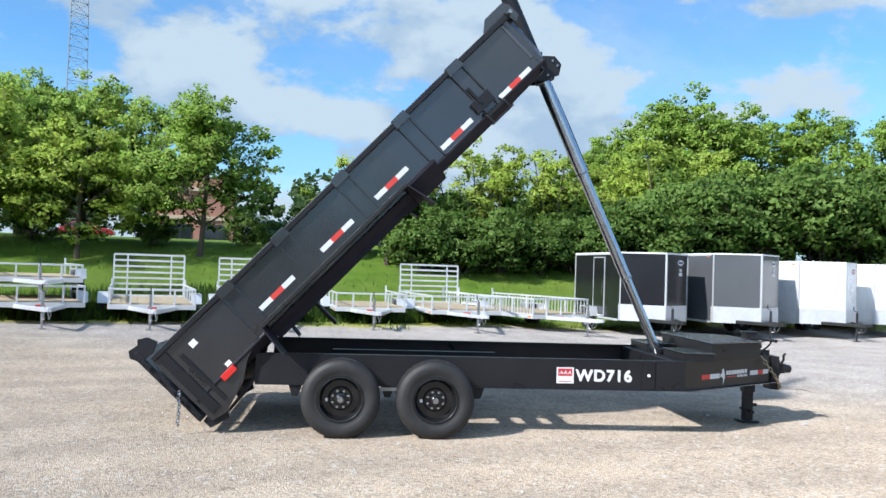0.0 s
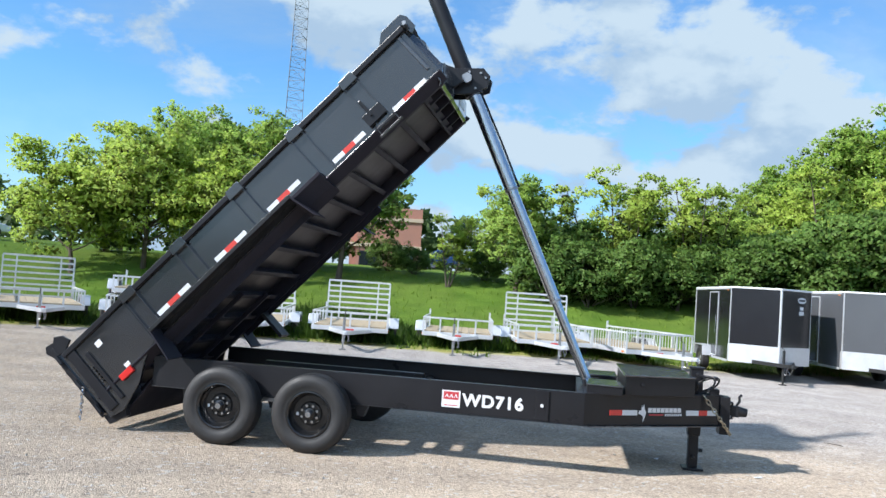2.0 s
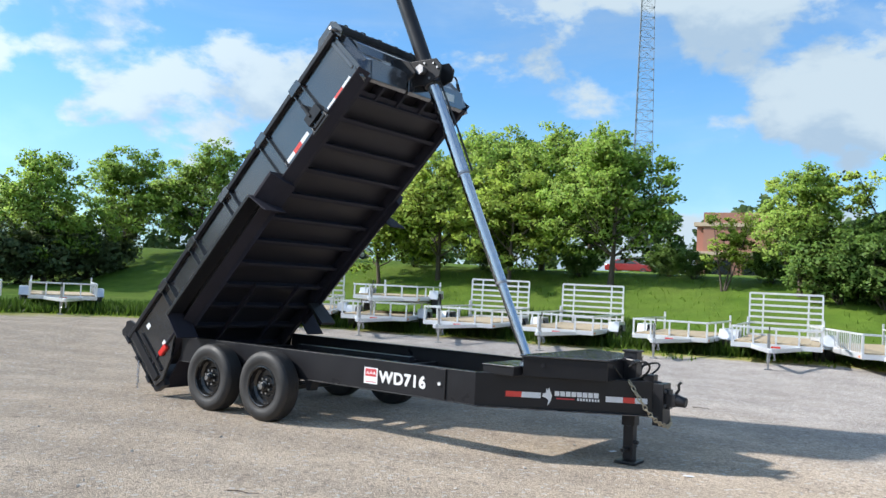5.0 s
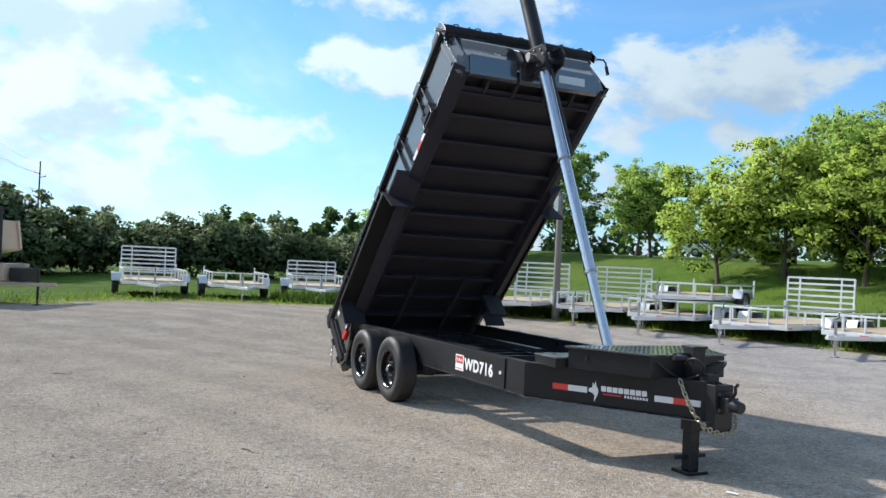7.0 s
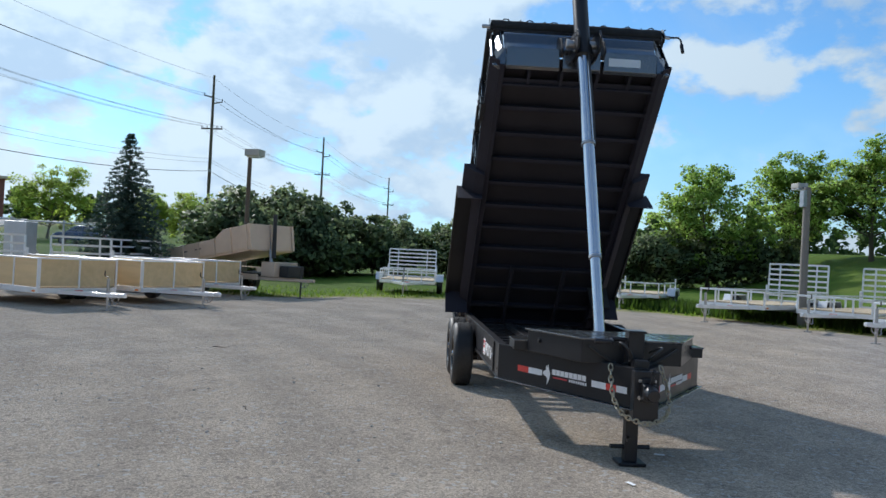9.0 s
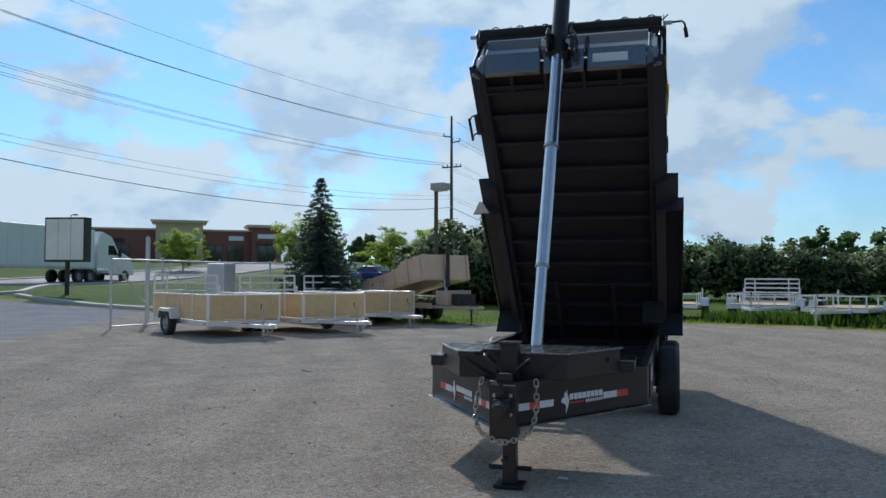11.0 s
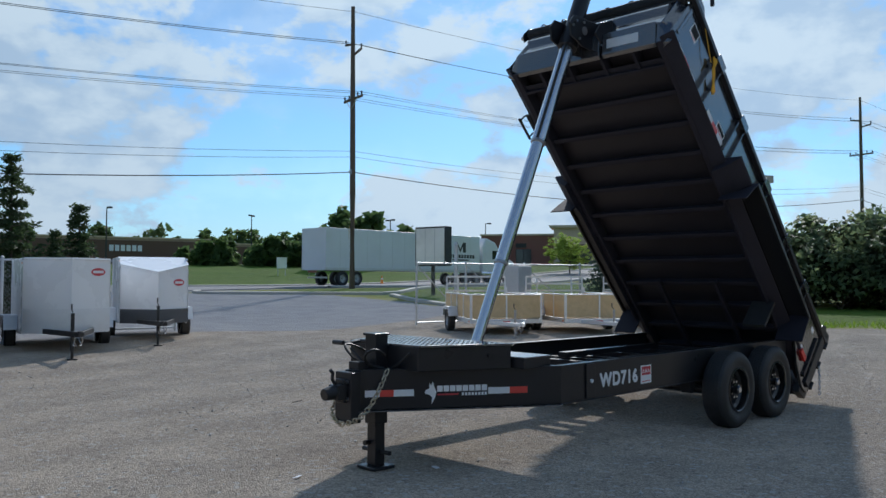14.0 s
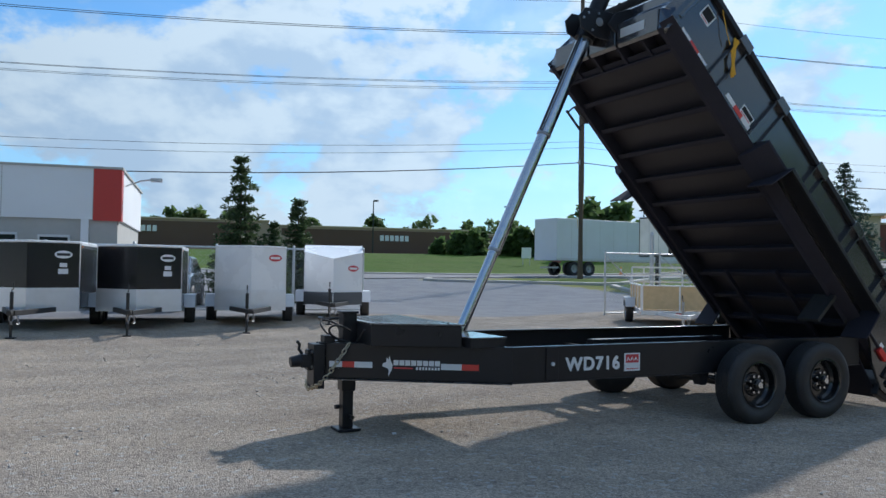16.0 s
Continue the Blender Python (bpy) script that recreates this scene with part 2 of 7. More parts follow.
galv = material("galvanised_steel", (0.50, 0.52, 0.53), 0.5, 0.7, 0.2, 5.0, 80.0, 0.0003)
concrete = material("concrete", (0.42, 0.41, 0.38), 0.9, 0.0, 0.15, 1.5, 40.0, 0.002, (0.25, 0.24, 0.22), 0.3)
asphalt = material("road_asphalt", (0.16, 0.16, 0.165), 0.85, 0.0, 0.15, 0.5, 60.0, 0.003, (0.10, 0.10, 0.10), 0.3)
bark = material("bark", (0.11, 0.085, 0.065), 0.95, 0.0, 0.35, 6.0, 40.0, 0.02, stretch=(3, 3, 1))
pole_wood = material("pole_wood", (0.115, 0.085, 0.065), 0.9, 0.0, 0.3, 4.0, 30.0, 0.006, stretch=(4, 4, 0.3))
brick = material("red_brick", (0.25, 0.10, 0.075), 0.85, 0.0, 0.15, 0.8, 14.0, 0.004, (0.2, 0.11, 0.09), 0.3)
stucco = material("tan_stucco", (0.60, 0.46, 0.34), 0.9, 0.0, 0.08, 0.6, 30.0, 0.002, (0.4, 0.33, 0.25), 0.25)
brown_wall = material("brown_cladding", (0.135, 0.078, 0.055), 0.85, 0.0, 0.12, 0.3, 10.0, 0.002)
white_wall = material("white_wall_panel", (0.74, 0.74, 0.74), 0.6, 0.0, 0.05, 0.7, 30.0, 0.001, (0.6, 0.58, 0.55), 0.15)
red_panel = material("red_facade_panel", (0.48, 0.04, 0.03), 0.4, 0.0, 0.08)
sign_face = material("weathered_sign_face", (0.80, 0.77, 0.71), 0.6, 0.0, 0.15, 1.2, 20.0, 0.0, (0.45, 0.38, 0.30), 0.5)
car_blue = material("blue_car_paint", (0.03, 0.07, 0.20), 0.2, 0.2, 0.08, coat=0.8)
car_red = material("red_car_paint", (0.35, 0.03, 0.03), 0.2, 0.2, 0.08, coat=0.8)
car_grey = material("grey_car_paint", (0.12, 0.15, 0.19), 0.2, 0.4, 0.08, coat=0.8)
stone_mat = material("loose_stone", (0.50, 0.475, 0.44), 0.9, 0.0, 0.45, 20.0, 120.0, 0.001, island=0.8)
cable = material("overhead_cable", (0.03, 0.03, 0.03), 0.6)
glass = glass_material()
leaf_mid = leaf_material("maple_leaves", (0.24, 0.40, 0.06), (0.50, 0.65, 0.15))
leaf_yellow = leaf_material("young_leaves", (0.34, 0.48, 0.06), (0.58, 0.70, 0.15))
leaf_dark = leaf_material("dark_shrub_leaves", (0.12, 0.22, 0.045), (0.28, 0.42, 0.10))
needle = leaf_material("spruce_needles", (0.028, 0.052, 0.042), (0.065, 0.105, 0.08))
far_leaf = leaf_material("far_leaves", (0.055, 0.10, 0.035), (0.15, 0.22, 0.075))
pine = leaf_material("pine_needles", (0.030, 0.055, 0.022), (0.075, 0.11, 0.045))
grass_blade = leaf_material("grass_blades", (0.10, 0.19, 0.018), (0.21, 0.31, 0.035))
# darker blades: the shade on the bank is put into their colour
shaded_blade = leaf_material("shaded_bank_grass", (0.035, 0.075, 0.010), (0.085, 0.15, 0.02))
car_white = material("silver_white_car_paint", (0.70, 0.72, 0.74), 0.2, 0.1, 0.05, coat=0.8)
hedge_leaf = leaf_material("hedge_leaves", (0.12, 0.17, 0.075), (0.25, 0.31, 0.15))
tower_steel = material("tower_steel", (0.20, 0.21, 0.22), 0.6, 0.5, 0.2, 5.0, 80.0, 0.0)

# ---- mesh tools ----
def smooth(a, b, v):
    s = min(max((v - a) / (b - a), 0.0), 1.0)
    return s * s * (3 - 2 * s)


def ground_z(x, y):
    """Height of the ground: a flat yard in a shallow bowl, a lawn bank to the north, a road to the south."""
    r = math.hypot(x - 2, y)
    south = smooth(6, 28, -y)
    bowl = 0.24 * (1 - 0.95 * smooth(2.5, 7.5, x) * smooth(3, 9, y))
    bowl *= (1 - 0.25 * smooth(5, 11, y)) * (1 - 0.7 * smooth(1.5, 6, -y) * smooth(1, 6, -x))
    z = bowl * smooth(7, 14, r) + (0.35 + 0.60 * south) * smooth(20, 47, r)
    z += 2.7 * smooth(52, 110, r) * south
    z += 2.2 * smooth(15.5, 26, y) + 0.6 * smooth(26, 60, y)
    z += 0.4 * smooth(22, 45, -x) * smooth(8, 26, y)
    return z


def box(bm, lo, hi, m=None):
    """An axis-aligned block from lo to hi, then moved by m."""
    c = [(a + b) / 2 for a, b in zip(lo, hi)]
    s = [abs(b - a) for a, b in zip(lo, hi)]
    k = Matrix.Translation(c) @ Matrix.Diagonal((*s, 1))
    return bmesh.ops.create_cube(bm, size=1, matrix=(m @ k) if m else k)["verts"]


def prism(bm, pts, axis, a, b, m=None):
    """A flat outline pushed from a to b along an axis. pts are the two other coordinates in xyz order."""
    def at(p, v):
        q = {"x": (v, p[0], p[1]), "y": (p[0], v, p[1]), "z": (p[0], p[1], v)}[axis]
        return m @ Vector(q) if m else Vector(q)
    lo = [bm.verts.new(at(p, a)) for p in pts]
    hi = [bm.verts.new(at(p, b)) for p in pts]
    n = len(pts)
    bm.faces.new(lo)
    bm.faces.new(hi[::-1])
    for i in range(n):
        bm.faces.new((lo[i], lo[(i + 1) % n], hi[(i + 1) % n], hi[i]))
    return lo + hi


def rod(bm, p, q, r, r2=None, n=12, cap=True):
    """A round bar from p to q."""
    p, q = Vector(p), Vector(q)
    d = q - p
    m = Matrix.Translation((p + q) / 2) @ d.to_track_quat("Z", "Y").to_matrix().to_4x4()
    return bmesh.ops.create_cone(bm, cap_ends=cap, segments=n, radius1=r, radius2=r if r2 is None else r2, depth=d.length, matrix=m)["verts"]


def bar(bm, p, q, w, h=None, up=(0, 0, 1)):
    """A rectangular bar from p to q, w wide and h high."""
    p, q = Vector(p), Vector(q)
    d = q - p
    x = d.normalized()
    side = Vector(up).cross(x)
    side = side.normalized() if side.length > 1e-4 else Vector((0, 1, 0))
    top = x.cross(side)
    m = Matrix((x, side, top)).transposed().to_4x4()
    m = Matrix.Translation((p + q) / 2) @ m @ Matrix.Diagonal((d.length, w, h or w, 1))
    return bmesh.ops.create_cube(bm, size=1, matrix=m)["verts"]


def sweep(bm, pts, r, n=8):
    """A round tube along a line of points."""
    pts = [Vector(p) for p in pts]
    rings = []
    for i, p in enumerate(pts):
        d = (pts[min(i + 1, len(pts) - 1)] - pts[max(i - 1, 0)]).normalized()
        q = d.to_track_quat("Z", "Y")
        rr = r[i] if isinstance(r, (list, tuple)) else r
        rings.append([bm.verts.new(p + q @ Vector((rr * math.cos(2 * math.pi * k / n), rr * math.sin(2 * math.pi * k / n), 0))) for k in range(n)])
    for a, b in zip(rings, rings[1:]):
        for k in range(n):
            bm.faces.new((a[k], a[(k + 1) % n], b[(k + 1) % n], b[k]))
    bm.faces.new(rings[0][::-1])
    bm.faces.new(rings[-1])


def lathe(bm, profile, n=32, m=None):
    """Turns a profile of (radius, y) round the y axis."""
    rings = []
    for r, y in profile:
        ring = []
        for k in range(n):
            a = 2 * math.pi * k / n
            v = Vector((r * math.cos(a), y, r * math.sin(a)))
            ring.append(bm.verts.new(m @ v if m else v))
        rings.append(ring)
    for a, b in zip(rings, rings[1:]):
        for k in range(n):
            bm.faces.new((a[k], a[(k + 1) % n], b[(k + 1) % n], b[k]))
    return rings


def mesh_of(name, bm, mat, soft=False):
    bmesh.ops.recalc_face_normals(bm, faces=bm.faces)
    me = bpy.data.meshes.new(name)
    bm.to_mesh(me)
    bm.free()
    me.materials.append(mat)
    if soft:
        me.shade_smooth()
        me.set_sharp_from_angle(angle=radians(35))
    return me


def part(name, bm, mat, parent, label="", bevel=0.0, soft=False):
    """Links a bmesh as one mesh object under a thing or a part."""
    ob = new(name, mesh_of(name, bm, mat, soft))
    ob.parent = parent
    if label:
        tagged(ob, label)
    if bevel:
        mod = ob.modifiers.new("bevel", "BEVEL")
        mod.width, mod.segments, mod.limit_method = bevel, 2, "ANGLE"
    return ob


def thing(name, label, category, group="", m=None, kind=""):
    """An empty at the base of a thing."""
    ob = new(name)
    ob.empty_display_size = 0.2
    tagged(ob, label, category, group, kind)
    if m is not None:
        ob.matrix_world = m
    return ob


def letters(text, size, mat, parent, m, name="lettering", extrude=0.001, fat=0.0, spacing=1.0):
    """Flat lettering in the built-in font, as a mesh; the text starts at m's origin, along its x axis, with y up."""
    cu = bpy.data.curves.new(name, "FONT")
    cu.body, cu.size, cu.extrude, cu.space_character = text, size, extrude, spacing
    tmp = bpy.data.objects.new("tmp", cu)
    me = bpy.data.meshes.new_from_object(tmp)
    bpy.data.objects.remove(tmp)
    if fat:
        # heavier strokes: the same outline again, a hair to each side
        src = me.copy()
        bm = bmesh.new()
        for dx, dy, dz in ((-fat, 0, 0), (fat, 0, 0.0001), (0, fat, 0.0002), (0, -fat, 0.0003), (-fat, fat, 0.0004), (fat, -fat, 0.0005), (0, 0, 0.0006)):
            tmp_me = src.copy()
            tmp_me.transform(Matrix.Translation((dx, dy, dz)))
            bm.from_mesh(tmp_me)
            bpy.data.meshes.remove(tmp_me)
        bm.to_mesh(me)
        bm.free()
    me.transform(m)
    me.materials.clear()
    me.materials.append(mat)
    ob = new(name, me)
    ob.parent = parent
    return ob


def slab(bm, cx, cy, w, h, t, m):
    """A thin rectangle, in the xy plane of m."""
    box(bm, (cx - w / 2, cy - h / 2, 0), (cx + w / 2, cy + h / 2, t), m)

# ---- ground ----
ROAD_SLOPE = 0.06


def lawn_edge(x, y):
    """Metres into the grass (positive) from the edge of the gravel."""
    d = (math.hypot(x / 15.6, y / 11.7) - 1) * 14 if x < 0 and y > 0 else (y - 11.7 - 0.42 * max(0, min(x, 12)) if y > 0 else -15.6 - x)
    if y < -3:
        d = min(d, y + 13.5) if y > -9.5 else -3
        yr = y - ROAD_SLOPE * (x + 14)
        strip = min(-0.64 * (x + 16) - 0.77 * (y + 33), yr + 36.8, -13.3 - x)
        east = min(-27.0 - y, yr + 36.8, x - 8)
        west = min(-18.5 - x, yr + 36.8, -14.6 - y)
        far_west = min(-19 - x, yr + 36.8, -9.5 - y)
        d = max(d, strip, east, west, far_west)
        d = max(d, -46.6 - yr)
    if x > 22:
        d = max(d, x - 30) if y > -12 else d
    return d


def paved_edge(x, y):
    """Metres into the asphalt (positive)."""
    return -13.2 + 0.16 * x + 0.30 * min(0.0, x + 6.4) - y if x > -18 else -21 - y


def ground_material():
    m = bpy.data.materials.new("gravel_and_lawn")
    m.use_nodes = True
    nodes, links = m.node_tree.nodes, m.node_tree.links
    p = nodes["Principled BSDF"]
    co = nodes.new("ShaderNodeTexCoord")

    def noise_at(scale, detail, rough=0.6):
        n = nodes.new("ShaderNodeTexNoise")
        n.inputs["Scale"].default_value, n.inputs["Detail"].default_value, n.inputs["Roughness"].default_value = scale, detail, rough
        links.new(co.outputs["Object"], n.inputs[0])
        return n.outputs[0]

    def span(v, a, b, lo=0.0, hi=1.0):
        n = nodes.new("ShaderNodeMapRange")
        links.new(v, n.inputs["Value"])
        for k, x in (("From Min", a), ("From Max", b), ("To Min", lo), ("To Max", hi)):
            n.inputs[k].default_value = x
        return n.outputs[0]

    def blend(f, a, b, kind="MIX"):
        n = nodes.new("ShaderNodeMix")
        n.data_type, n.blend_type = "RGBA", kind
        for key, v in (("Factor", f), ("A", a), ("B", b)):
            if isinstance(v, tuple):
                n.inputs[key].default_value = (*v, 1)
            elif isinstance(v, float):
                n.inputs[key].default_value = v
            else:
                links.new(v, n.inputs[key])
        return n.outputs["Result"]

    def calc(op, a, b):
        n = nodes.new("ShaderNodeMath")
        n.operation = op
        for i, v in enumerate((a, b)):
            if isinstance(v, float):
                n.inputs[i].default_value = v
            else:
                links.new(v, n.inputs[i])
        return n.outputs[0]

    broad, mid, grit, dust = noise_at(0.16, 4.0), noise_at(1.1, 5.0), noise_at(34.0, 4.0, 0.75), noise_at(0.55, 6.0)
    cell = nodes.new("ShaderNodeTexVoronoi")
    cell.inputs["Scale"].default_value = 78.0
    links.new(co.outputs["Object"], cell.inputs["Vector"])
    cell2 = nodes.new("ShaderNodeTexVoronoi")
    cell2.inputs["Scale"].default_value = 26.0
    links.new(co.outputs["Object"], cell2.inputs["Vector"])
    # wheel tracks, long arcs across the yard
    wave = nodes.new("ShaderNodeTexWave")
    wave.wave_type, wave.rings_direction = "RINGS", "Z"
    wave.inputs["Scale"].default_value, wave.inputs["Distortion"].default_value, wave.inputs["Detail"].default_value = 0.22, 3.5, 3.0
    wave.inputs["Detail Scale"].default_value = 0.5
    mp = nodes.new("ShaderNodeMapping")
    mp.inputs["Location"].default_value = (-9, 30, 0)
    links.new(co.outputs["Object"], mp.inputs[0])
    links.new(mp.outputs[0], wave.inputs[0])
    gravel = blend(span(mid, 0.3, 0.72), GRAVEL_DARK, GRAVEL_LIGHT)
    gravel = blend(span(broad, 0.38, 0.66, 0.0, 0.55), gravel, GRAVEL_WARM)
    gravel = blend(span(wave.outputs[1], 0.35, 0.9, 0.0, 0.45), gravel, GRAVEL_DARK)
    # the gravel turns greyer towards the north-east
    grey_mix = nodes.new("ShaderNodeAttribute")
    grey_mix.attribute_name = "grey_mix"
    grey_stone = blend(span(mid, 0.3, 0.72), (0.345, 0.328, 0.322), (0.505, 0.482, 0.472))
    gravel = blend(grey_mix.outputs["Fac"], gravel, grey_stone)
    gravel = blend(span(noise_at(0.32, 8.0, 0.72), 0.44, 0.70, 0.0, 0.55), gravel, blend(grey_mix.outputs["Fac"], GRAVEL_DARK, (0.32, 0.303, 0.297)))
    gravel = blend(span(noise_at(2.6, 6.0, 0.7), 0.55, 0.75, 0.0, 0.5), gravel, (0.25, 0.215, 0.175))
    stones = nodes.new("ShaderNodeSeparateColor")
    links.new(cell.outputs["Color"], stones.inputs[0])
    speck = blend(span(stones.outputs[0], 0.0, 1.0), (0.58, 0.58, 0.59), (1.40, 1.38, 1.35))
    gravel = blend(0.85, gravel, speck, "MULTIPLY")
    stones2 = nodes.new("ShaderNodeSeparateColor")
    links.new(cell2.outputs["Color"], stones2.inputs[0])
    gravel = blend(span(stones2.outputs[1], 0.93, 0.95, 0.0, 0.55), gravel, (0.66, 0.64, 0.60))
    gravel = blend(span(stones2.outputs[2], 0.94, 0.96, 0.0, 0.45), gravel, (0.19, 0.16, 0.145))
    gravel = blend(span(grit, 0.2, 0.8, 0.0, 1.0), blend(0.5, gravel, (0.62, 0.61, 0.6), "MULTIPLY"), gravel)
    tar = blend(span(mid, 0.3, 0.7), (0.37, 0.36, 0.365), (0.46, 0.45, 0.45))
    tar = blend(span(dust, 0.45, 0.7, 0.0, 0.5), tar, (0.47, 0.455, 0.435))
    tar = blend(span(grit, 0.25, 0.75), blend(0.6, tar, (0.7, 0.7, 0.7), "MULTIPLY"), tar)
    blades = noise_at(22.0, 3.0, 0.7)
    lawn = blend(span(mid, 0.3, 0.7), (0.09, 0.165, 0.022), (0.165, 0.265, 0.038))
    lawn = blend(span(broad, 0.42, 0.68, 0.0, 0.5), lawn, (0.21, 0.245, 0.06))
    lawn = blend(span(blades, 0.25, 0.75), blend(0.7, lawn, (0.55, 0.6, 0.5), "MULTIPLY"), lawn)
    fuzz = calc("MULTIPLY", calc("SUBTRACT", noise_at(0.9, 6.0, 0.7), 0.5), 3.4)

    def mask(name, width, ragged=1.0):
        a = nodes.new("ShaderNodeAttribute")
        a.attribute_name = name
        return span(calc("ADD", a.outputs["Fac"], calc("MULTIPLY", fuzz, ragged)), -width, width)

    edge = nodes.new("ShaderNodeAttribute")
    edge.attribute_name = "lawn"
    lawn = blend(span(calc("ADD", edge.outputs["Fac"], fuzz), 0.0, 2.6, 0.9, 0.0), lawn, (0.42, 0.38, 0.13))
    colour = blend(mask("paved", 0.25, 0.22), gravel, tar)
    grass = mask("lawn", 0.28)
    colour = blend(grass, colour, lawn)
    links.new(colour, p.inputs["Base Color"])
    p.inputs["Roughness"].default_value = 0.92
    p.inputs["Specular IOR Level"].default_value = 0.08
    p.inputs["Diffuse Roughness"].default_value = 0.7
    bump = nodes.new("ShaderNodeBump")
    bump.inputs["Strength"].default_value, bump.inputs["Distance"].default_value = 0.9, 0.018
    h = calc("ADD", calc("MULTIPLY", cell.outputs["Distance"], -0.6), calc("ADD", calc("MULTIPLY", grit, 0.5), calc("MULTIPLY", mid, 2.2)))
    links.new(h, bump.inputs["Height"])
    links.new(bump.outputs[0], p.inputs["Normal"])
    return m


GRAVEL_DARK, GRAVEL_LIGHT, GRAVEL_WARM = (0.415, 0.347, 0.278), (0.67, 0.568, 0.452), (0.62, 0.495, 0.365)


def make_ground():
    fine = list(np.arange(-52, 40.01, 0.8))
    out = [3, 7, 13, 22, 36, 60, 100, 180, 350, 700, 1500, 3200]
    xs = [fine[0] - d for d in out[::-1]] + fine + [fine[-1] + d for d in out]
    ys = xs
    nx = len(xs)
    verts, lawn, paved, grey_mix = [], [], [], []
    for y in ys:
        for x in xs:
            bump = 0.012 * noise.noise((x * 0.45, y * 0.45, 0)) if abs(x) < 40 and abs(y) < 40 else 0.0
            verts.append((x, y, ground_z(x, y) + bump))
            lawn.append(lawn_edge(x, y))
            paved.append(paved_edge(x, y))
            grey_mix.append(smooth(0.6, 5.0, y + 0.45 * (x - 5)) * 0.75)
    faces = [(j * nx + i, j * nx + i + 1, (j + 1) * nx + i + 1, (j + 1) * nx + i) for j in range(nx - 1) for i in range(nx - 1)]
    me = bpy.data.meshes.new("ground")
    me.from_pydata(verts, [], faces)
    for key, vals in (("lawn", lawn), ("paved", paved), ("grey_mix", grey_mix)):
        at = me.attributes.new(key, "FLOAT", "POINT")
        at.data.foreach_set("value", vals)
    me.materials.append(ground_material())
    me.shade_smooth()
    return tagged(new("ground", me), "pale crushed gravel yard with lawn banks and an asphalt apron", "ground", kind="structure")


make_ground()


def road_strip(name, label, y0, y1, lift, mat, cat, thick=0.1, x0=-400, x1=300):
    bm = bmesh.new()
    n = 110
    cols = []
    for i in range(n + 1):
        x = x0 + (x1 - x0) * i / n
        dy = ROAD_SLOPE * (x + 14)
        cols.append([bm.verts.new((x, y + dy, ground_z(x, y + dy) + zz)) for y, zz in ((y0, lift - thick), (y0, lift), ((y0 + y1) / 2, lift + 0.03), (y1, lift), (y1, lift - thick))])
    for a, b in zip(cols, cols[1:]):
        for k in range(4):
            bm.faces.new((a[k], a[k + 1], b[k + 1], b[k]))
    return tagged(new(name, mesh_of(name, bm, mat)), label, cat, kind="structure")


road_strip("road", "grey asphalt two-lane road beyond the yard", -46.0, -37.4, 0.05, asphalt, "road")
road_strip("kerb", "pale concrete kerb along the near road edge", -37.4, -37.1, 0.13, concrete, "kerb", 0.25, -400, -24)
road_strip("kerb", "pale concrete kerb along the far road edge", -46.3, -46.0, 0.13, concrete, "kerb", 0.25)



def drive_kerb(spots, label):
    """A low concrete kerb bent round the edge of the grass."""
    bm = bmesh.new()
    cols = []
    for k, (x, y) in enumerate(spots):
        a, b = Vector(spots[max(k - 1, 0)]), Vector(spots[min(k + 1, len(spots) - 1)])
        n = Vector((-(b - a).y, (b - a).x)).normalized() * 0.16
        z = ground_z(x, y)
        cols.append([bm.verts.new((x + n.x * f, y + n.y * f, z + h)) for f, h in ((-1, -0.1), (-0.9, 0.13), (0.9, 0.15), (1, -0.1))])
    for a, b in zip(cols, cols[1:]):
        for k in range(3):
            bm.faces.new((a[k], a[k + 1], b[k + 1], b[k]))
    return tagged(new("kerb", mesh_of("kerb", bm, concrete)), label, "kerb", kind="structure")


drive_kerb([(-13.9, -36.3), (-13.2, -35.4), (-13.6, -34.6), (-16.0, -33.0), (-19.0, -30.8), (-20.9, -29.2), (-22.2, -29.2), (-25.8, -31.6), (-29.4, -34.0), (-33.0, -36.2)], "pale concrete kerb round the grass beside the driveway")
drive_kerb([(-20.6, -27.9), (-19.4, -25.2), (-18.6, -22.0), (-18.4, -19.0)], "pale concrete kerb along the lawn by the sliding gate")

# ---- the raised dump trailer ----
lid_mat = material("tread_plate_black", (0.045, 0.047, 0.05), 0.26, 0.0, 0.25, 5.0, 80.0, 0.0004, (0.12, 0.115, 0.11), 0.35, spec=1.0, coat=1.0)
TILT = radians(46.7)
# the raised bed leans a little to its left on the worn hinge
LEAN = Matrix(((1, 0, 0, 0), (0.006, 0.945, 0, 0), (0, 0, 1, 0), (0, 0, 0, 1)))
BED = Matrix.Translation((-1.68, 0, 0.14)) @ Matrix.Rotation(-TILT, 4, "Y") @ LEAN
RAIL_Y = 0.953
trailer = thing("dump_trailer", "black steel tandem-axle dump trailer with its bed raised on gravel", "trailer")
SIDES = (-1, 1)


def in_bed(name, bm, mat, parent, label="", bevel=0.0, soft=False):
    bm.transform(BED)
    return part(name, bm, mat, parent, label, bevel, soft)


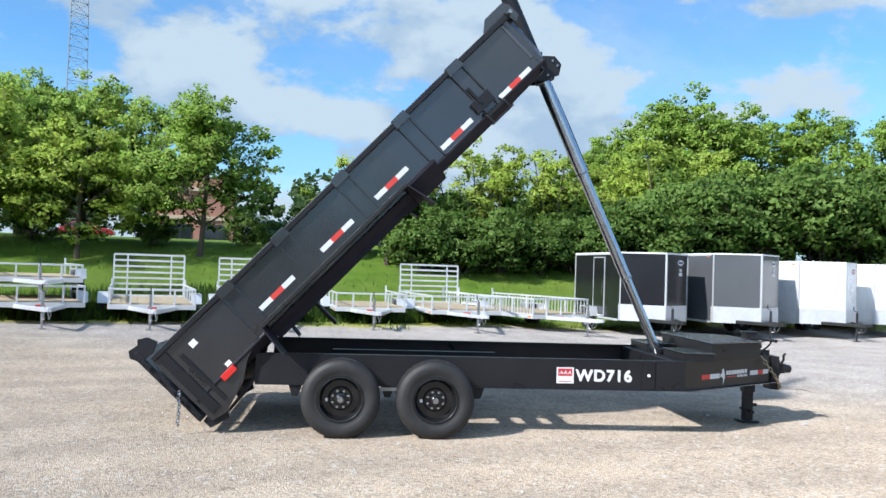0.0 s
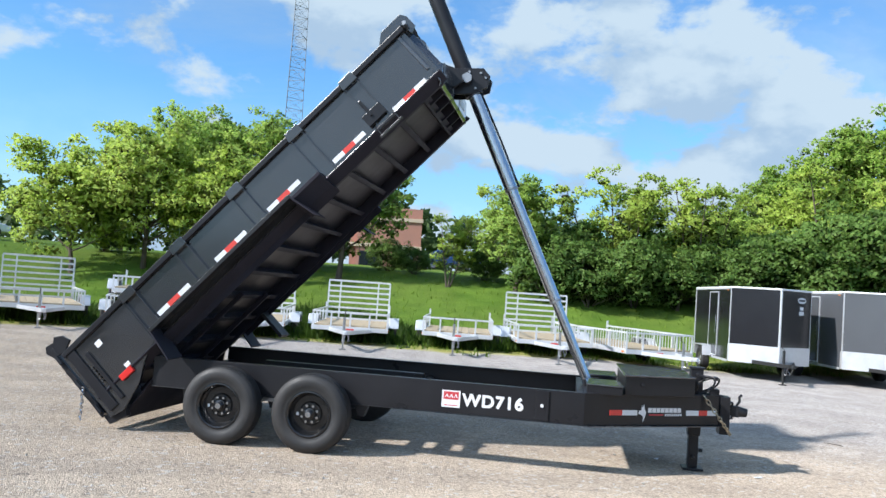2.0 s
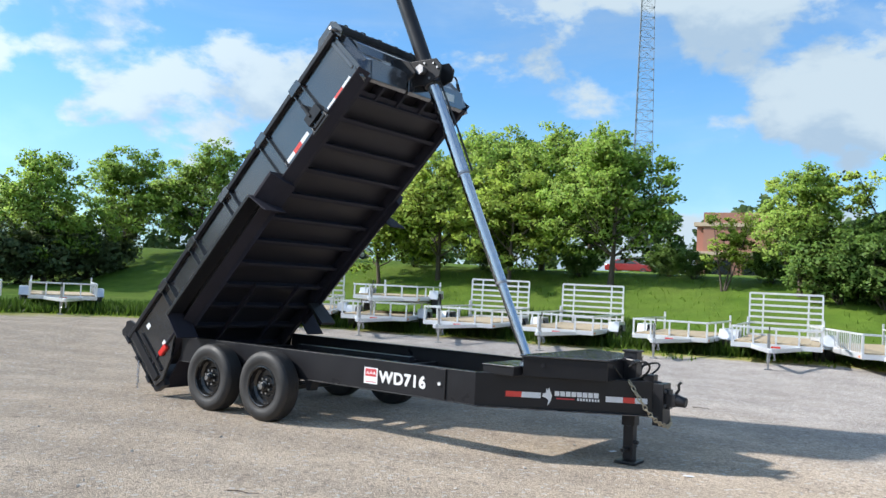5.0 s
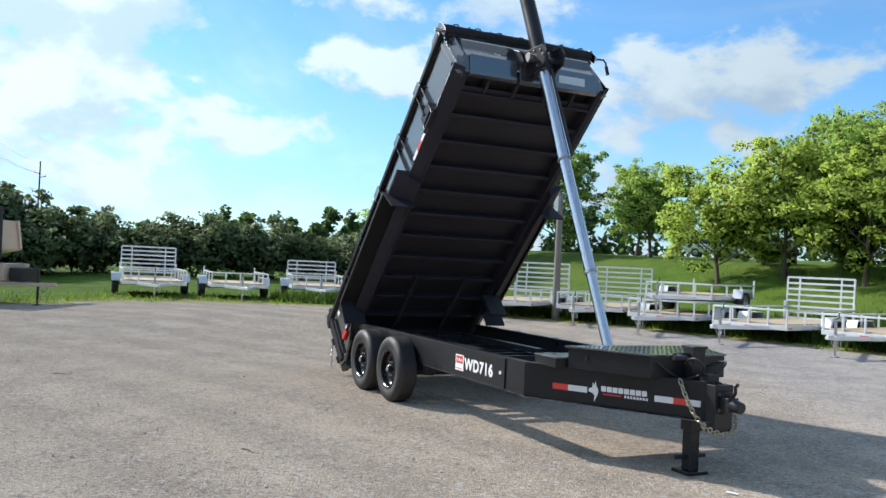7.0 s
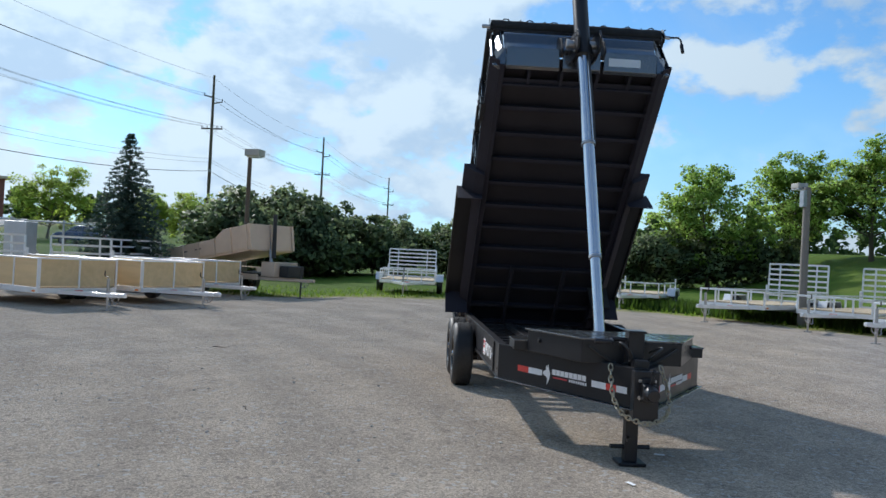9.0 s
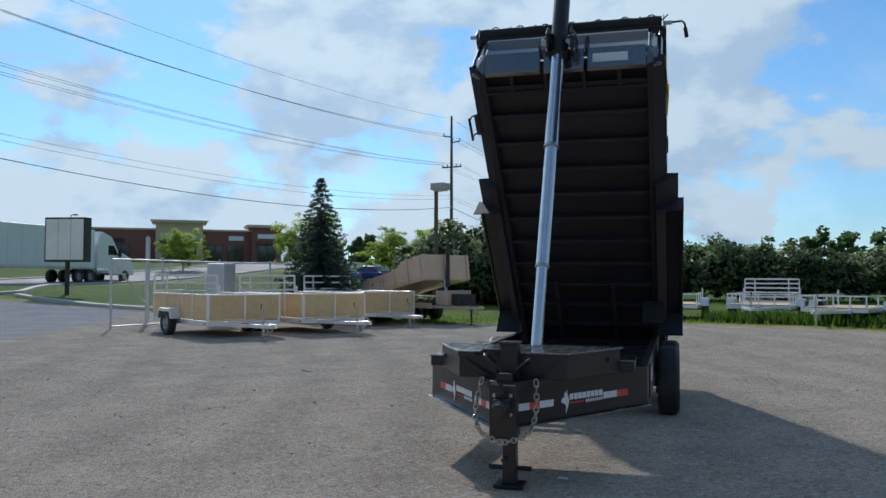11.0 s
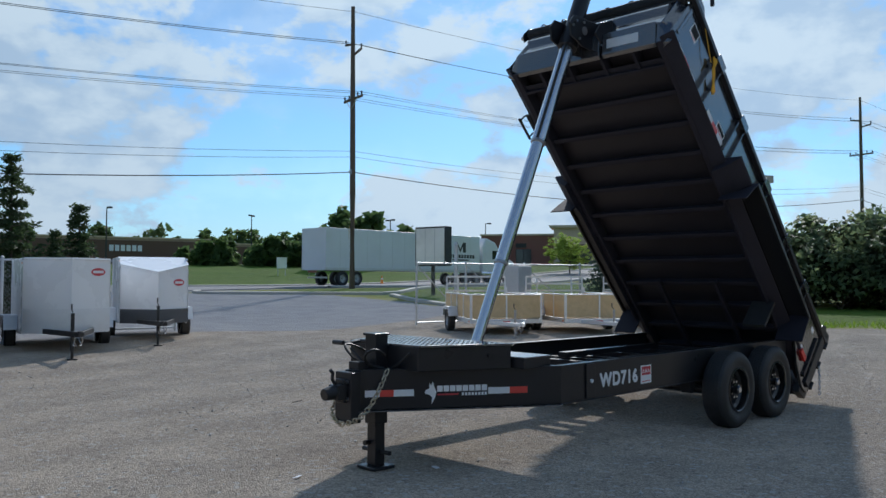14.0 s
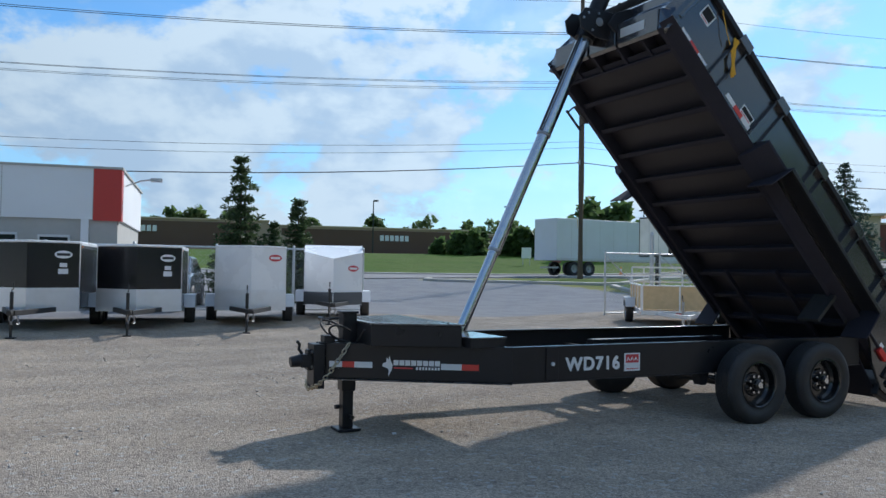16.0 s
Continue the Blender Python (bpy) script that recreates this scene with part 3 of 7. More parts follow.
def side_rails():
    for s in SIDES:
        # C-channel: web with two flanges turned inwards
        bm = bmesh.new()
        prof = [(0, 0.49), (0, 0.80), (-0.075, 0.80), (-0.075, 0.788), (-0.012, 0.782), (-0.012, 0.508), (-0.075, 0.502), (-0.075, 0.49)]
        prism(bm, [(s * (RAIL_Y + a), z) for a, z in prof], "x", -1.33, 3.14)
        part("frame_rail", bm, black, trailer, bevel=0.004)
        bm = bmesh.new()
        box(bm, (-1.33, s * (RAIL_Y - 0.10), 0.484), (3.15, s * (RAIL_Y + 0.014), 0.492))
        part("rail_flange", bm, black, trailer, bevel=0.002)
        # welded plate where the tongue joins
        bm = bmesh.new()
        box(bm, (2.67, s * (RAIL_Y + 0.002), 0.50), (2.80, s * (RAIL_Y + 0.014), 0.79))
        part("gusset_plate", bm, black, trailer, bevel=0.003)
        bm = bmesh.new()
        rod(bm, (2.735, s * RAIL_Y, 0.645), (2.735, s * (RAIL_Y + 0.028), 0.645), 0.017)
        part("bolt", bm, tape_white, trailer, "pale round marker light")
        # tongue beam running in to the nose
        a, b = Vector((3.14, s * RAIL_Y, 0)), Vector((4.585, s * 0.045, 0))
        d = (b - a).normalized()
        n = Vector((-d.y, d.x, 0)) * (1 if s > 0 else -1)
        bm = bmesh.new()
        prof = [(0, 0.49), (0, 0.80), (-0.08, 0.80), (-0.08, 0.788), (-0.012, 0.782), (-0.012, 0.508), (-0.08, 0.502), (-0.08, 0.49)]
        ends = [[bm.verts.new(p + n * q + Vector((0, 0, z))) for q, z in prof] for p in (a, b)]
        bm.faces.new(ends[0])
        bm.faces.new(ends[1][::-1])
        for i in range(8):
            k = (i + 1) % 8
            bm.faces.new((ends[0][i], ends[0][k], ends[1][k], ends[1][i]))
        part("tongue_rail", bm, black, trailer, bevel=0.003)
        bm = bmesh.new()
        c = [a + n * 0.05, b + n * 0.05, b - n * 0.10, a - n * 0.10]
        prism(bm, [(p.x, p.y) for p in c], "z", 0.480, 0.4885)
        part("tongue_flange", bm, lid_mat, trailer, bevel=0.002)
        # tape: red and white blocks, and the maker's mark as plain shapes
        along = Matrix((d if s < 0 else -d, Vector((0, 0, 1)), n)).transposed().to_4x4()

        def place(u):
            return Matrix.Translation(a + d * (u - 0.045) + n * 0.003 + Vector((0, 0, -0.01))) @ along

        def strip(u0, u1, z0, z1, mat, name="reflective_tape"):
            bm2 = bmesh.new()
            m = place((u0 + u1) / 2)
            slab(bm2, 0, (z0 + z1) / 2, u1 - u0, z1 - z0, 0.002, m)
            part(name, bm2, mat, trailer)

        u_r0 = 0.335
        strip(u_r0, u_r0 + 0.15, 0.60, 0.652, tape_red)
        strip(u_r0 + 0.15, u_r0 + 0.33, 0.60, 0.652, tape_white)
        strip(1.27, 1.43, 0.60, 0.652, tape_white)
        strip(1.43, 1.54, 0.60, 0.652, tape_red)
        strip(1.54, 1.655, 0.60, 0.652, tape_white)
        # mark: a slim pointed badge and two lines of bars
        word0 = 0.775 if s < 0 else 0.655
        bm2 = bmesh.new()
        m = place(0.735 if s < 0 else 1.125)
        prism(bm2, [(-0.058, 0.618), (-0.05, 0.645), (-0.022, 0.655), (-0.02, 0.70), (-0.006, 0.678), (0.008, 0.71), (0.016, 0.672), (0.036, 0.63), (0.026, 0.585), (-0.004, 0.53), (0.002, 0.585), (-0.02, 0.605)], "z", 0, 0.002, m)
        part("badge", bm2, ink_white, trailer, "white pointed badge")
        x = word0 + 0.02
        for i in range(8):
            bm2 = bmesh.new()
            m = place(x + 0.022)
            slab(bm2, 0, 0.652, 0.044, 0.046, 0.002, m)
            part("letter_bar", bm2, ink_white, trailer)
            x += 0.052
        bm2 = bmesh.new()
        slab(bm2, 0, 0.606, 0.17, 0.012, 0.002, place(word0 + (0.12 if s < 0 else 0.34)))
        part("letter_bar", bm2, ink_red, trailer)
        for i in range(8):
            bm2 = bmesh.new()
            slab(bm2, 0, 0.606, 0.017, 0.024, 0.002, place(word0 + (0.24 if s < 0 else 0.03) + i * 0.027))
            part("letter_bar", bm2, ink_white, trailer)
        # model number and the small dealer badge on the rail
        y = s * (RAIL_Y + 0.003)
        x0 = 1.955 if s < 0 else 2.585
        m = Matrix.Translation((x0, y, 0.578)) @ (pose(0, 0, 0, 90, 0, 0) if s < 0 else pose(0, 0, 0, 90, 0, 180))
        letters("WD716", 0.165, ink_white, trailer, m @ Matrix.Diagonal((1.03, 1, 1, 1)), "model_number", 0.001, 0.006, 1.12)
        bm2 = bmesh.new()
        lx = 1.84
        box(bm2, (lx - 0.092, y, 0.548), (lx + 0.092, y + s * 0.0015, 0.715))
        part("dealer_sticker", bm2, ink_white, trailer, "white sticker with a red field")
        bm2 = bmesh.new()
        box(bm2, (lx - 0.075, y + s * 0.0015, 0.625), (lx + 0.075, y + s * 0.0027, 0.702))
        box(bm2, (lx - 0.07, y + s * 0.0015, 0.565), (lx + 0.07, y + s * 0.0027, 0.572))
        part("sticker_field", bm2, ink_red, trailer)
        bm2 = bmesh.new()
        for k in range(3):
            cx = lx - 0.045 + 0.045 * k
            prism(bm2, [(cx - 0.02, 0.645), (cx + 0.004, 0.682), (cx + 0.022, 0.645), (cx + 0.010, 0.645), (cx, 0.664), (cx - 0.010, 0.645)], "y", y + s * 0.0027, y + s * 0.0036)
        part("sticker_mark", bm2, ink_white, trailer)


def chassis_middle():
    for x in (-1.25, -0.55, 0.1, 0.72, 1.02, 1.32):
        bm = bmesh.new()
        box(bm, (x - 0.035, -RAIL_Y + 0.08, 0.53), (x + 0.035, RAIL_Y - 0.08, 0.64))
        part("crossmember", bm, black, trailer, bevel=0.004)
    for s in SIDES:
        bm = bmesh.new()
        box(bm, (-0.6, s * 0.34, 0.66), (1.32, s * 0.44, 0.72))
        part("inner_runner", bm, black, trailer, bevel=0.004)
    bm = bmesh.new()
    box(bm, (3.06, -0.93, 0.505), (3.13, 0.93, 0.785))
    part("front_crossmember", bm, black, trailer, bevel=0.005)
    # deck plate over the tongue
    bm = bmesh.new()
    prism(bm, [(3.13, -0.92), (4.5, -0.07), (4.5, 0.07), (3.13, 0.92)], "z", 0.782, 0.789)
    part("tongue_deck", bm, black, trailer)
    # main tool box: wide at the back, cut in towards the nose, with a lidded top
    bm = bmesh.new()
    prism(bm, [(3.53, -0.75), (4.238, -0.41), (4.238, 0.41), (3.53, 0.75)], "z", 0.79, 0.975)
    tool = part("tool_box", bm, black, trailer, "black tapered steel tool box with a tread-plate lid", bevel=0.006)
    bm = bmesh.new()
    prism(bm, [(3.51, -0.775), (4.2395, -0.425), (4.2395, 0.425), (3.51, 0.775)], "z", 0.975, 0.992)
    part("lid", bm, lid_mat, tool, "black tread-plate lid", bevel=0.004)
    bm = bmesh.new()
    for i in range(22):
        for j in range(33):
            x, y = 3.545 + i * 0.030, -0.82 + j * 0.051 + (0.0255 if i % 2 else 0)
            if abs(y) < 0.74 - (x - 3.53) * 0.48:
                a = 0.8 if (i + j) % 2 else -0.8
                m = Matrix.Translation((x, y, 0.993)) @ Matrix.Rotation(a, 4, "Z")
                box(bm, (-0.011, -0.0028, -0.001), (0.011, 0.0028, 0.0012), m)
    part("tread_pattern", bm, lid_mat, tool)
    for s in SIDES:
        bm = bmesh.new()
        rod(bm, (3.70, s * 0.660, 0.90), (3.705, s * 0.682, 0.90), 0.018)
        part("latch", bm, black, tool)
        # low step boxes either side of the ram foot
        bm = bmesh.new()
        box(bm, (3.16, s * 0.26, 0.79), (3.50, s * 0.86, 0.872))
        step = part("step_box", bm, black, trailer, "low black tread-plate step box", bevel=0.005)
        bm = bmesh.new()
        box(bm, (3.15, s * 0.25, 0.872), (3.507, s * 0.87, 0.884))
        part("step_lid", bm, lid_mat, step, bevel=0.003)


def nose():
    bm = bmesh.new()
    box(bm, (4.55, -0.085, 0.40), (4.65, 0.11, 0.79))
    plate = part("coupler_plate", bm, black, trailer, "black bolted coupler channel", bevel=0.006)
    for y in (-0.045, 0.07):
        for z in (0.59, 0.72):
            bm = bmesh.new()
            rod(bm, (4.645, y, z), (4.664, y, z), 0.0145, n=6)
            part("bolt", bm, steel, plate)
    bm = bmesh.new()
    box(bm, (4.65, -0.04, 0.585), (4.75, 0.07, 0.70))
    rod(bm, (4.73, 0.015, 0.645), (4.835, 0.015, 0.632), 0.058, 0.046, n=18)
    box(bm, (4.65, -0.035, 0.56), (4.69, 0.065, 0.74))
    part("coupler", bm, black, trailer, "black ball coupler", bevel=0.006, soft=True)
    bm = bmesh.new()
    sweep(bm, [(4.73, 0.02, 0.70), (4.76, 0.02, 0.745), (4.755, 0.02, 0.79), (4.78, 0.022, 0.815)], 0.014)
    part("coupler_latch", bm, black, trailer, soft=True)
    # drop-leg jack
    bm = bmesh.new()
    box(bm, (4.24, -0.065, 0.36), (4.37, 0.065, 1.06))
    jack = part("jack_tube", bm, black, trailer, "black square drop-leg jack", bevel=0.008)
    bm = bmesh.new()
    box(bm, (4.255, -0.05, 0.03), (4.355, 0.05, 0.40))
    part("drop_leg", bm, black, jack, bevel=0.006)
    bm = bmesh.new()
    box(bm, (4.20, -0.11, 0.005), (4.41, 0.11, 0.03))
    part("foot_plate", bm, black, jack, bevel=0.006)
    bm = bmesh.new()
    rod(bm, (4.30, -0.16, 0.14), (4.30, 0.16, 0.14), 0.018)
    rod(bm, (4.36, -0.03, 0.21), (4.40, -0.03, 0.21), 0.02)
    part("leg_pin", bm, black, jack)
    bm = bmesh.new()
    box(bm, (4.225, -0.075, 1.055), (4.385, 0.075, 1.075))
    part("jack_cap", bm, black, jack, bevel=0.004)
    bm = bmesh.new()
    rod(bm, (4.305, -0.065, 1.00), (4.305, -0.22, 1.00), 0.016)
    sweep(bm, [(4.305, -0.20, 1.00), (4.42, -0.21, 0.99), (4.455, -0.23, 0.99)], 0.013)
    rod(bm, (4.455, -0.23, 0.99), (4.455, -0.36, 0.99), 0.019)
    part("jack_crank", bm, black, jack, soft=True)
    # wiring and hoses at the head
    for k, (y0, z1) in enumerate(((-0.11, 1.0), (0.12, 0.97))):
        bm = bmesh.new()
        pts = []
        for i in range(15):
            f = i / 14
            pts.append((4.32 + 0.20 * math.sin(f * math.pi), y0 + (0.05 if k else -0.05) * math.sin(f * 6), 0.80 + (z1 - 0.80) * (1 - f) * (0.6 + 0.9 * math.sin(f * math.pi))))
        sweep(bm, pts, 0.010)
        part("trailer_cable", bm, hose, trailer, "black looped wiring cable", soft=True)
    bm = bmesh.new()
    pts = [(4.22, 0.36 - 0.72 * i / 12, 0.93 - 0.16 * math.sin(math.pi * i / 12)) for i in range(13)]
    sweep(bm, [(x + 0.06, y, z) for x, y, z in pts], 0.010)
    part("trailer_cable", bm, hose, trailer, "black looped wiring cable", soft=True)
    # breakaway box and a small bracket on the deck
    bm = bmesh.new()
    box(bm, (4.44, -0.06, 0.79), (4.54, 0.06, 0.86))
    part("breakaway_switch", bm, black, trailer, bevel=0.006)
    # safety chains, hung from both sides of the nose
    for s in SIDES:
        pts = []
        start, end = Vector((4.36, s * 0.20, 0.80)), Vector((4.675, 0.02, 0.395))
        n = 17
        for i in range(n):
            f = i / (n - 1)
            p = start.lerp(end, f)
            p += Vector((0.07 * math.sin(math.pi * f), s * 0.10 * math.sin(math.pi * f), -0.10 * math.sin(math.pi * f)))
            pts.append(p)
        bm = bmesh.new()
        for i, (p, q) in enumerate(zip(pts, pts[1:])):
            d = (q - p)
            t = d.to_track_quat("X", "Z").to_matrix().to_4x4()
            m = Matrix.Translation((p + q) / 2) @ t @ Matrix.Rotation(radians(90 * (i % 2)), 4, "X")
            L, R0 = d.length * 0.66, 0.0065
            ring = []
            for k in range(13):
                a = 2 * math.pi * k / 12
                ring.append(m @ Vector((L * math.cos(a), 0.017 * math.sin(a), 0)))
            sweep(bm, ring, R0, 6)
        part("safety_chain", bm, chain_zinc, trailer, "yellow-zinc safety chain", soft=True)


def wheel_at(x, s):
    m = Matrix.Translation((x, s * 1.10, 0.385))
    m = m @ (Matrix.Rotation(math.pi, 4, "Z") if s < 0 else Matrix())
    # local +y points out of the trailer
    bm = bmesh.new()
    R, r, w = 0.388, 0.222, 0.112
    lathe(bm, [(r, -w * 0.9), (r + 0.02, -w), (R - 0.075, -w - 0.008), (R - 0.02, -w + 0.004), (R - 0.004, -w + 0.022), (R, -w + 0.05), (R, w - 0.05),
               (R - 0.004, w - 0.022), (R - 0.02, w - 0.004), (R - 0.045, w + 0.006), (R - 0.05, w + 0.009), (R - 0.08, w + 0.010), (r + 0.045, w + 0.006), (r + 0.04, w + 0.002), (r + 0.012, w), (r, w * 0.88)], 56, m)
    # tread blocks
    wheel = part("wheel", bm, rubber, trailer, "dusty black radial tyre on a black steel rim", soft=True)
    bm = bmesh.new()
    for y in (-0.062, -0.031, 0.0, 0.031, 0.062):
        for k in range(70):
            a = 2 * math.pi * (k + (0.5 if y in (-0.031, 0.031) else 0)) / 70
            mm = m @ Matrix.Rotation(a, 4, "Y") @ Matrix.Translation((0.3885, y, 0))
            box(bm, (-0.004, -0.012, -0.0125), (0.004, 0.012, 0.0125), mm)
    part("tread", bm, rubber, wheel)
    bm = bmesh.new()
    lathe(bm, [(r + 0.004, w * 0.90), (r + 0.006, w + 0.004), (r - 0.006, w + 0.006), (r - 0.016, w - 0.004), (r - 0.022, 0.045), (r - 0.045, 0.02), (0.12, 0.02), (0.105, 0.034), (0.066, 0.036), (0.062, 0.03), (0.0, 0.03)], 48, m)
    part("rim", bm, rim_black, wheel, "gloss black steel rim", soft=True)
    for k in range(8):
        a = 2 * math.pi * (k + 0.5) / 8
        c = Vector((0.083 * math.cos(a), 0, 0.083 * math.sin(a)))
        bm = bmesh.new()
        rod(bm, m @ (c + Vector((0, 0.03, 0))), m @ (c + Vector((0, 0.072, 0))), 0.0135, n=6)
        part("lug_nut", bm, chrome, wheel)
    bm = bmesh.new()
    lathe(bm, [(0.060, 0.03), (0.058, 0.075), (0.046, 0.078), (0.044, 0.108), (0.032, 0.118), (0.0, 0.119)], 24, m)
    hub = part("hub", bm, rim_black, wheel, soft=True)
    bm = bmesh.new()
    lathe(bm, [(0.030, 0.116), (0.028, 0.124), (0.016, 0.125), (0.0, 0.122)], 20, m)
    part("hub_cap", bm, chrome, hub, "bright hub cap", soft=True)
    bm = bmesh.new()
    box(bm, (0.125, 0.021, -0.03), (0.150, 0.023, 0.0), m)
    part("rim_sticker", bm, ink_white, wheel)


def running_gear():
    for x in (-0.47, 0.47):
        for s in SIDES:
            wheel_at(x, s)
        bm = bmesh.new()
        rod(bm, (x, -1.02, 0.36), (x, 1.02, 0.36), 0.05)
        part("axle", bm, black, trailer, soft=True)
        for s in SIDES:
            bm = bmesh.new()
            rod(bm, (x, s * 0.96, 0.385), (x, s * 1.03, 0.385), 0.155, n=24)
            part("brake_drum", bm, black, trailer, soft=True)
            bm = bmesh.new()
            for k in range(4):
                half = 0.40 - k * 0.07
                pts = [(x - half + 2 * half * i / 8, 0.435 + k * 0.012 - 0.05 * (1 - (abs(i - 4) / 4) ** 2)) for i in range(9)]
                poly = pts + [(px, pz + 0.011) for px, pz in pts[::-1]]
                prism(bm, poly, "y", s * 0.86, s * 0.915)
            part("leaf_spring", bm, black, trailer)
    for s in SIDES:
        for x in (-0.93, 0.0, 0.93):
            bm = bmesh.new()
            prism(bm, [(x - 0.07, 0.49), (x + 0.07, 0.49), (x + 0.03, 0.37), (x - 0.03, 0.37)], "y", s * 0.83, s * 0.94)
            part("spring_hanger", bm, black, trailer, bevel=0.004)
        bm = bmesh.new()
        box(bm, (-0.10, s * 0.948, 0.44), (0.10, s * 0.968, 0.475))
        part("side_marker", bm, steel, trailer)


def bed():
    L = 4.93
    bm = bmesh.new()
    box(bm, (0.02, -1.0, 0.325), (L - 0.02, 1.0, 0.335))
    floor_ = in_bed("bed", bm, under_sheet, trailer, "black raised steel dump bed with ribbed underside")
    n = 12
    for i in range(n):
        u = 0.45 + (L - 0.75) * i / (n - 1)
        bm = bmesh.new()
        # channel with its open side to the rear
        box(bm, (u, -0.96, 0.215), (u + 0.012, 0.96, 0.325))
        box(bm, (u, -0.96, 0.215), (u + 0.06, 0.96, 0.225))
        in_bed("floor_channel", bm, under, floor_, bevel=0.003)
    for s in SIDES:
        bm = bmesh.new()
        box(bm, (0.05, s * 0.93, 0.175), (L - 0.05, s * 0.995, 0.325))
        in_bed("side_sill", bm, under, floor_, bevel=0.006)
        bm = bmesh.new()
        box(bm, (0.1, s * 0.37, 0.165), (1.7, s * 0.42, 0.215))
        in_bed("lift_runner", bm, under, floor_, bevel=0.006)
        # wall: sloped foot, ledge, upright sheet
        bm = bmesh.new()
        prof = [(0.996, 0.175), (1.118, 0.255), (1.118, 0.268), (0.996, 0.20)]
        prism(bm, [(s * y, v) for y, v in prof], "x", 0.0, L)
        in_bed("wall_foot", bm, under, floor_, "black sloped foot of the side wall", bevel=0.003)
        bm = bmesh.new()
        prof = [(1.112, 0.270), (1.112, 0.276), (1.085, 0.28), (1.085, 0.835), (1.075, 0.835), (1.075, 0.270)]
        prism(bm, [(s * y, v) for y, v in prof], "x", 0.0, L)
        in_bed("side_wall", bm, black_side, floor_, bevel=0.003)
        bm = bmesh.new()
        box(bm, (-0.01, s * 1.06, 0.825), (L + 0.02, s * 1.135, 0.885))
        in_bed("top_rail", bm, black, floor_, bevel=0.008)
        for u in (0.965, 1.71, 2.54, 3.40, 4.17):
            bm = bmesh.new()
            low = 0.37 if u < 3 else 0.28
            for e in (-0.085, 0.072):
                box(bm, (u + e, s * 1.084, low), (u + e + 0.013, s * 1.132, 0.826))
            box(bm, (u - 0.085, s * 1.084, low), (u + 0.085, s * 1.094, 0.826))
            prism(bm, [(u - 0.10, 0.80), (u + 0.10, 0.80), (u + 0.085, 0.90), (u - 0.085, 0.90)], "y", s * 1.06, s * 1.15)
            in_bed("side_stake", bm, black_side, floor_, bevel=0.003)
        # reflective strips
        for u0, u1, v in ((4.31, 4.76, 0.30), (3.50, 3.94, 0.345), (2.66, 3.11, 0.455), (1.90, 2.34, 0.46), (1.065, 1.525, 0.47)):
            third = (u1 - u0) / 3
            for k in range(3):
                bm = bmesh.new()
                box(bm, (u0 + third * k, s * 1.085, v - 0.026), (u0 + third * (k + 1), s * 1.0875, v + 0.026))
                in_bed("reflective_tape", bm, tape_red if k == 1 else tape_white, floor_)
        # wheel fender, carried by the bed
        y0, y1 = s * 1.0, s * 1.335
        bm = bmesh.new()
        box(bm, (0.97, y0, 0.345), (2.96, y1, 0.352))
        fender = in_bed("fender", bm, black, floor_, "black steel fender on the bed", bevel=0.002)
        bm = bmesh.new()
        prism(bm, [(s * 1.0, 0.335), (s * 1.27, 0.335), (s * 1.27, 0.30), (s * 1.12, 0.17), (s * 1.0, 0.10)], "x", 2.94, 3.34)
        in_bed("fender_wing", bm, under, fender, bevel=0.003)
        bm = bmesh.new()
        box(bm, (0.97, s * 1.31, 0.315), (2.96, s * 1.3375, 0.3555))
        in_bed("fender_edge", bm, tread_black, fender, bevel=0.003)
        bm = bmesh.new()
        prism(bm, [(2.945, 0.352), (2.96, 0.352), (3.045, 0.0), (3.03, 0.0)], "y", y0, y1)
        in_bed("fender_front", bm, under, fender, bevel=0.002)
        bm = bmesh.new()
        prism(bm, [(0.97, 0.352), (0.985, 0.352), (0.94, -0.02), (0.925, -0.02)], "y", y0, y1)
        in_bed("fender_rear", bm, under, fender, bevel=0.002)
        bm = bmesh.new()
        box(bm, (0.99, s * 0.997, 0.12), (2.99, s * 1.006, 0.345))
        in_bed("fender_back", bm, under, fender)
        # deep rear corner plate with the lamp box
        bm = bmesh.new()
        prism(bm, [(-0.03, 0.02), (0.12, -0.02), (0.45, 0.08), (0.62, 0.20), (0.86, 0.30), (0.86, 0.82), (-0.03, 0.84)], "y", s * 1.06, s * 1.098)
        in_bed("rear_corner_plate", bm, black_side, floor_, bevel=0.004)
        bm = bmesh.new()
        box(bm, (0.02, s * 1.095, 0.06), (0.13, s * 1.125, 0.85))
        in_bed("corner_post", bm, black, floor_, bevel=0.008)
        bm = bmesh.new()
        box(bm, (0.19, s * 1.098, 0.08), (0.235, s * 1.125, 0.70))
        in_bed("post_flange", bm, black, floor_, bevel=0.004)
        bm = bmesh.new()
        for k in range(5):
            rod(bm, BED @ Vector((0.165, s * 1.11, 0.36 + 0.045 * k)), BED @ Vector((0.165, s * 1.13, 0.36 + 0.045 * k)), 0.012)
        part("post_holes", bm, hose, floor_)
        bm = bmesh.new()
        box(bm, (0.33, s * 1.098, 0.205), (0.50, s * 1.135, 0.275))
        in_bed("rear_side_lamp", bm, red_lens, floor_, "red rectangular side lamp", bevel=0.006)
        bm = bmesh.new()
        box(bm, (0.44, s * 1.098, 0.288), (0.505, s * 1.101, 0.335))
        in_bed("warning_sticker", bm, ink_white, floor_, "small white warning sticker")
        bm = bmesh.new()
        box(bm, (0.335, s * 1.098, 0.66), (0.41, s * 1.1005, 0.725))
        in_bed("warning_sticker", bm, ink_white, floor_, "small white warning sticker")
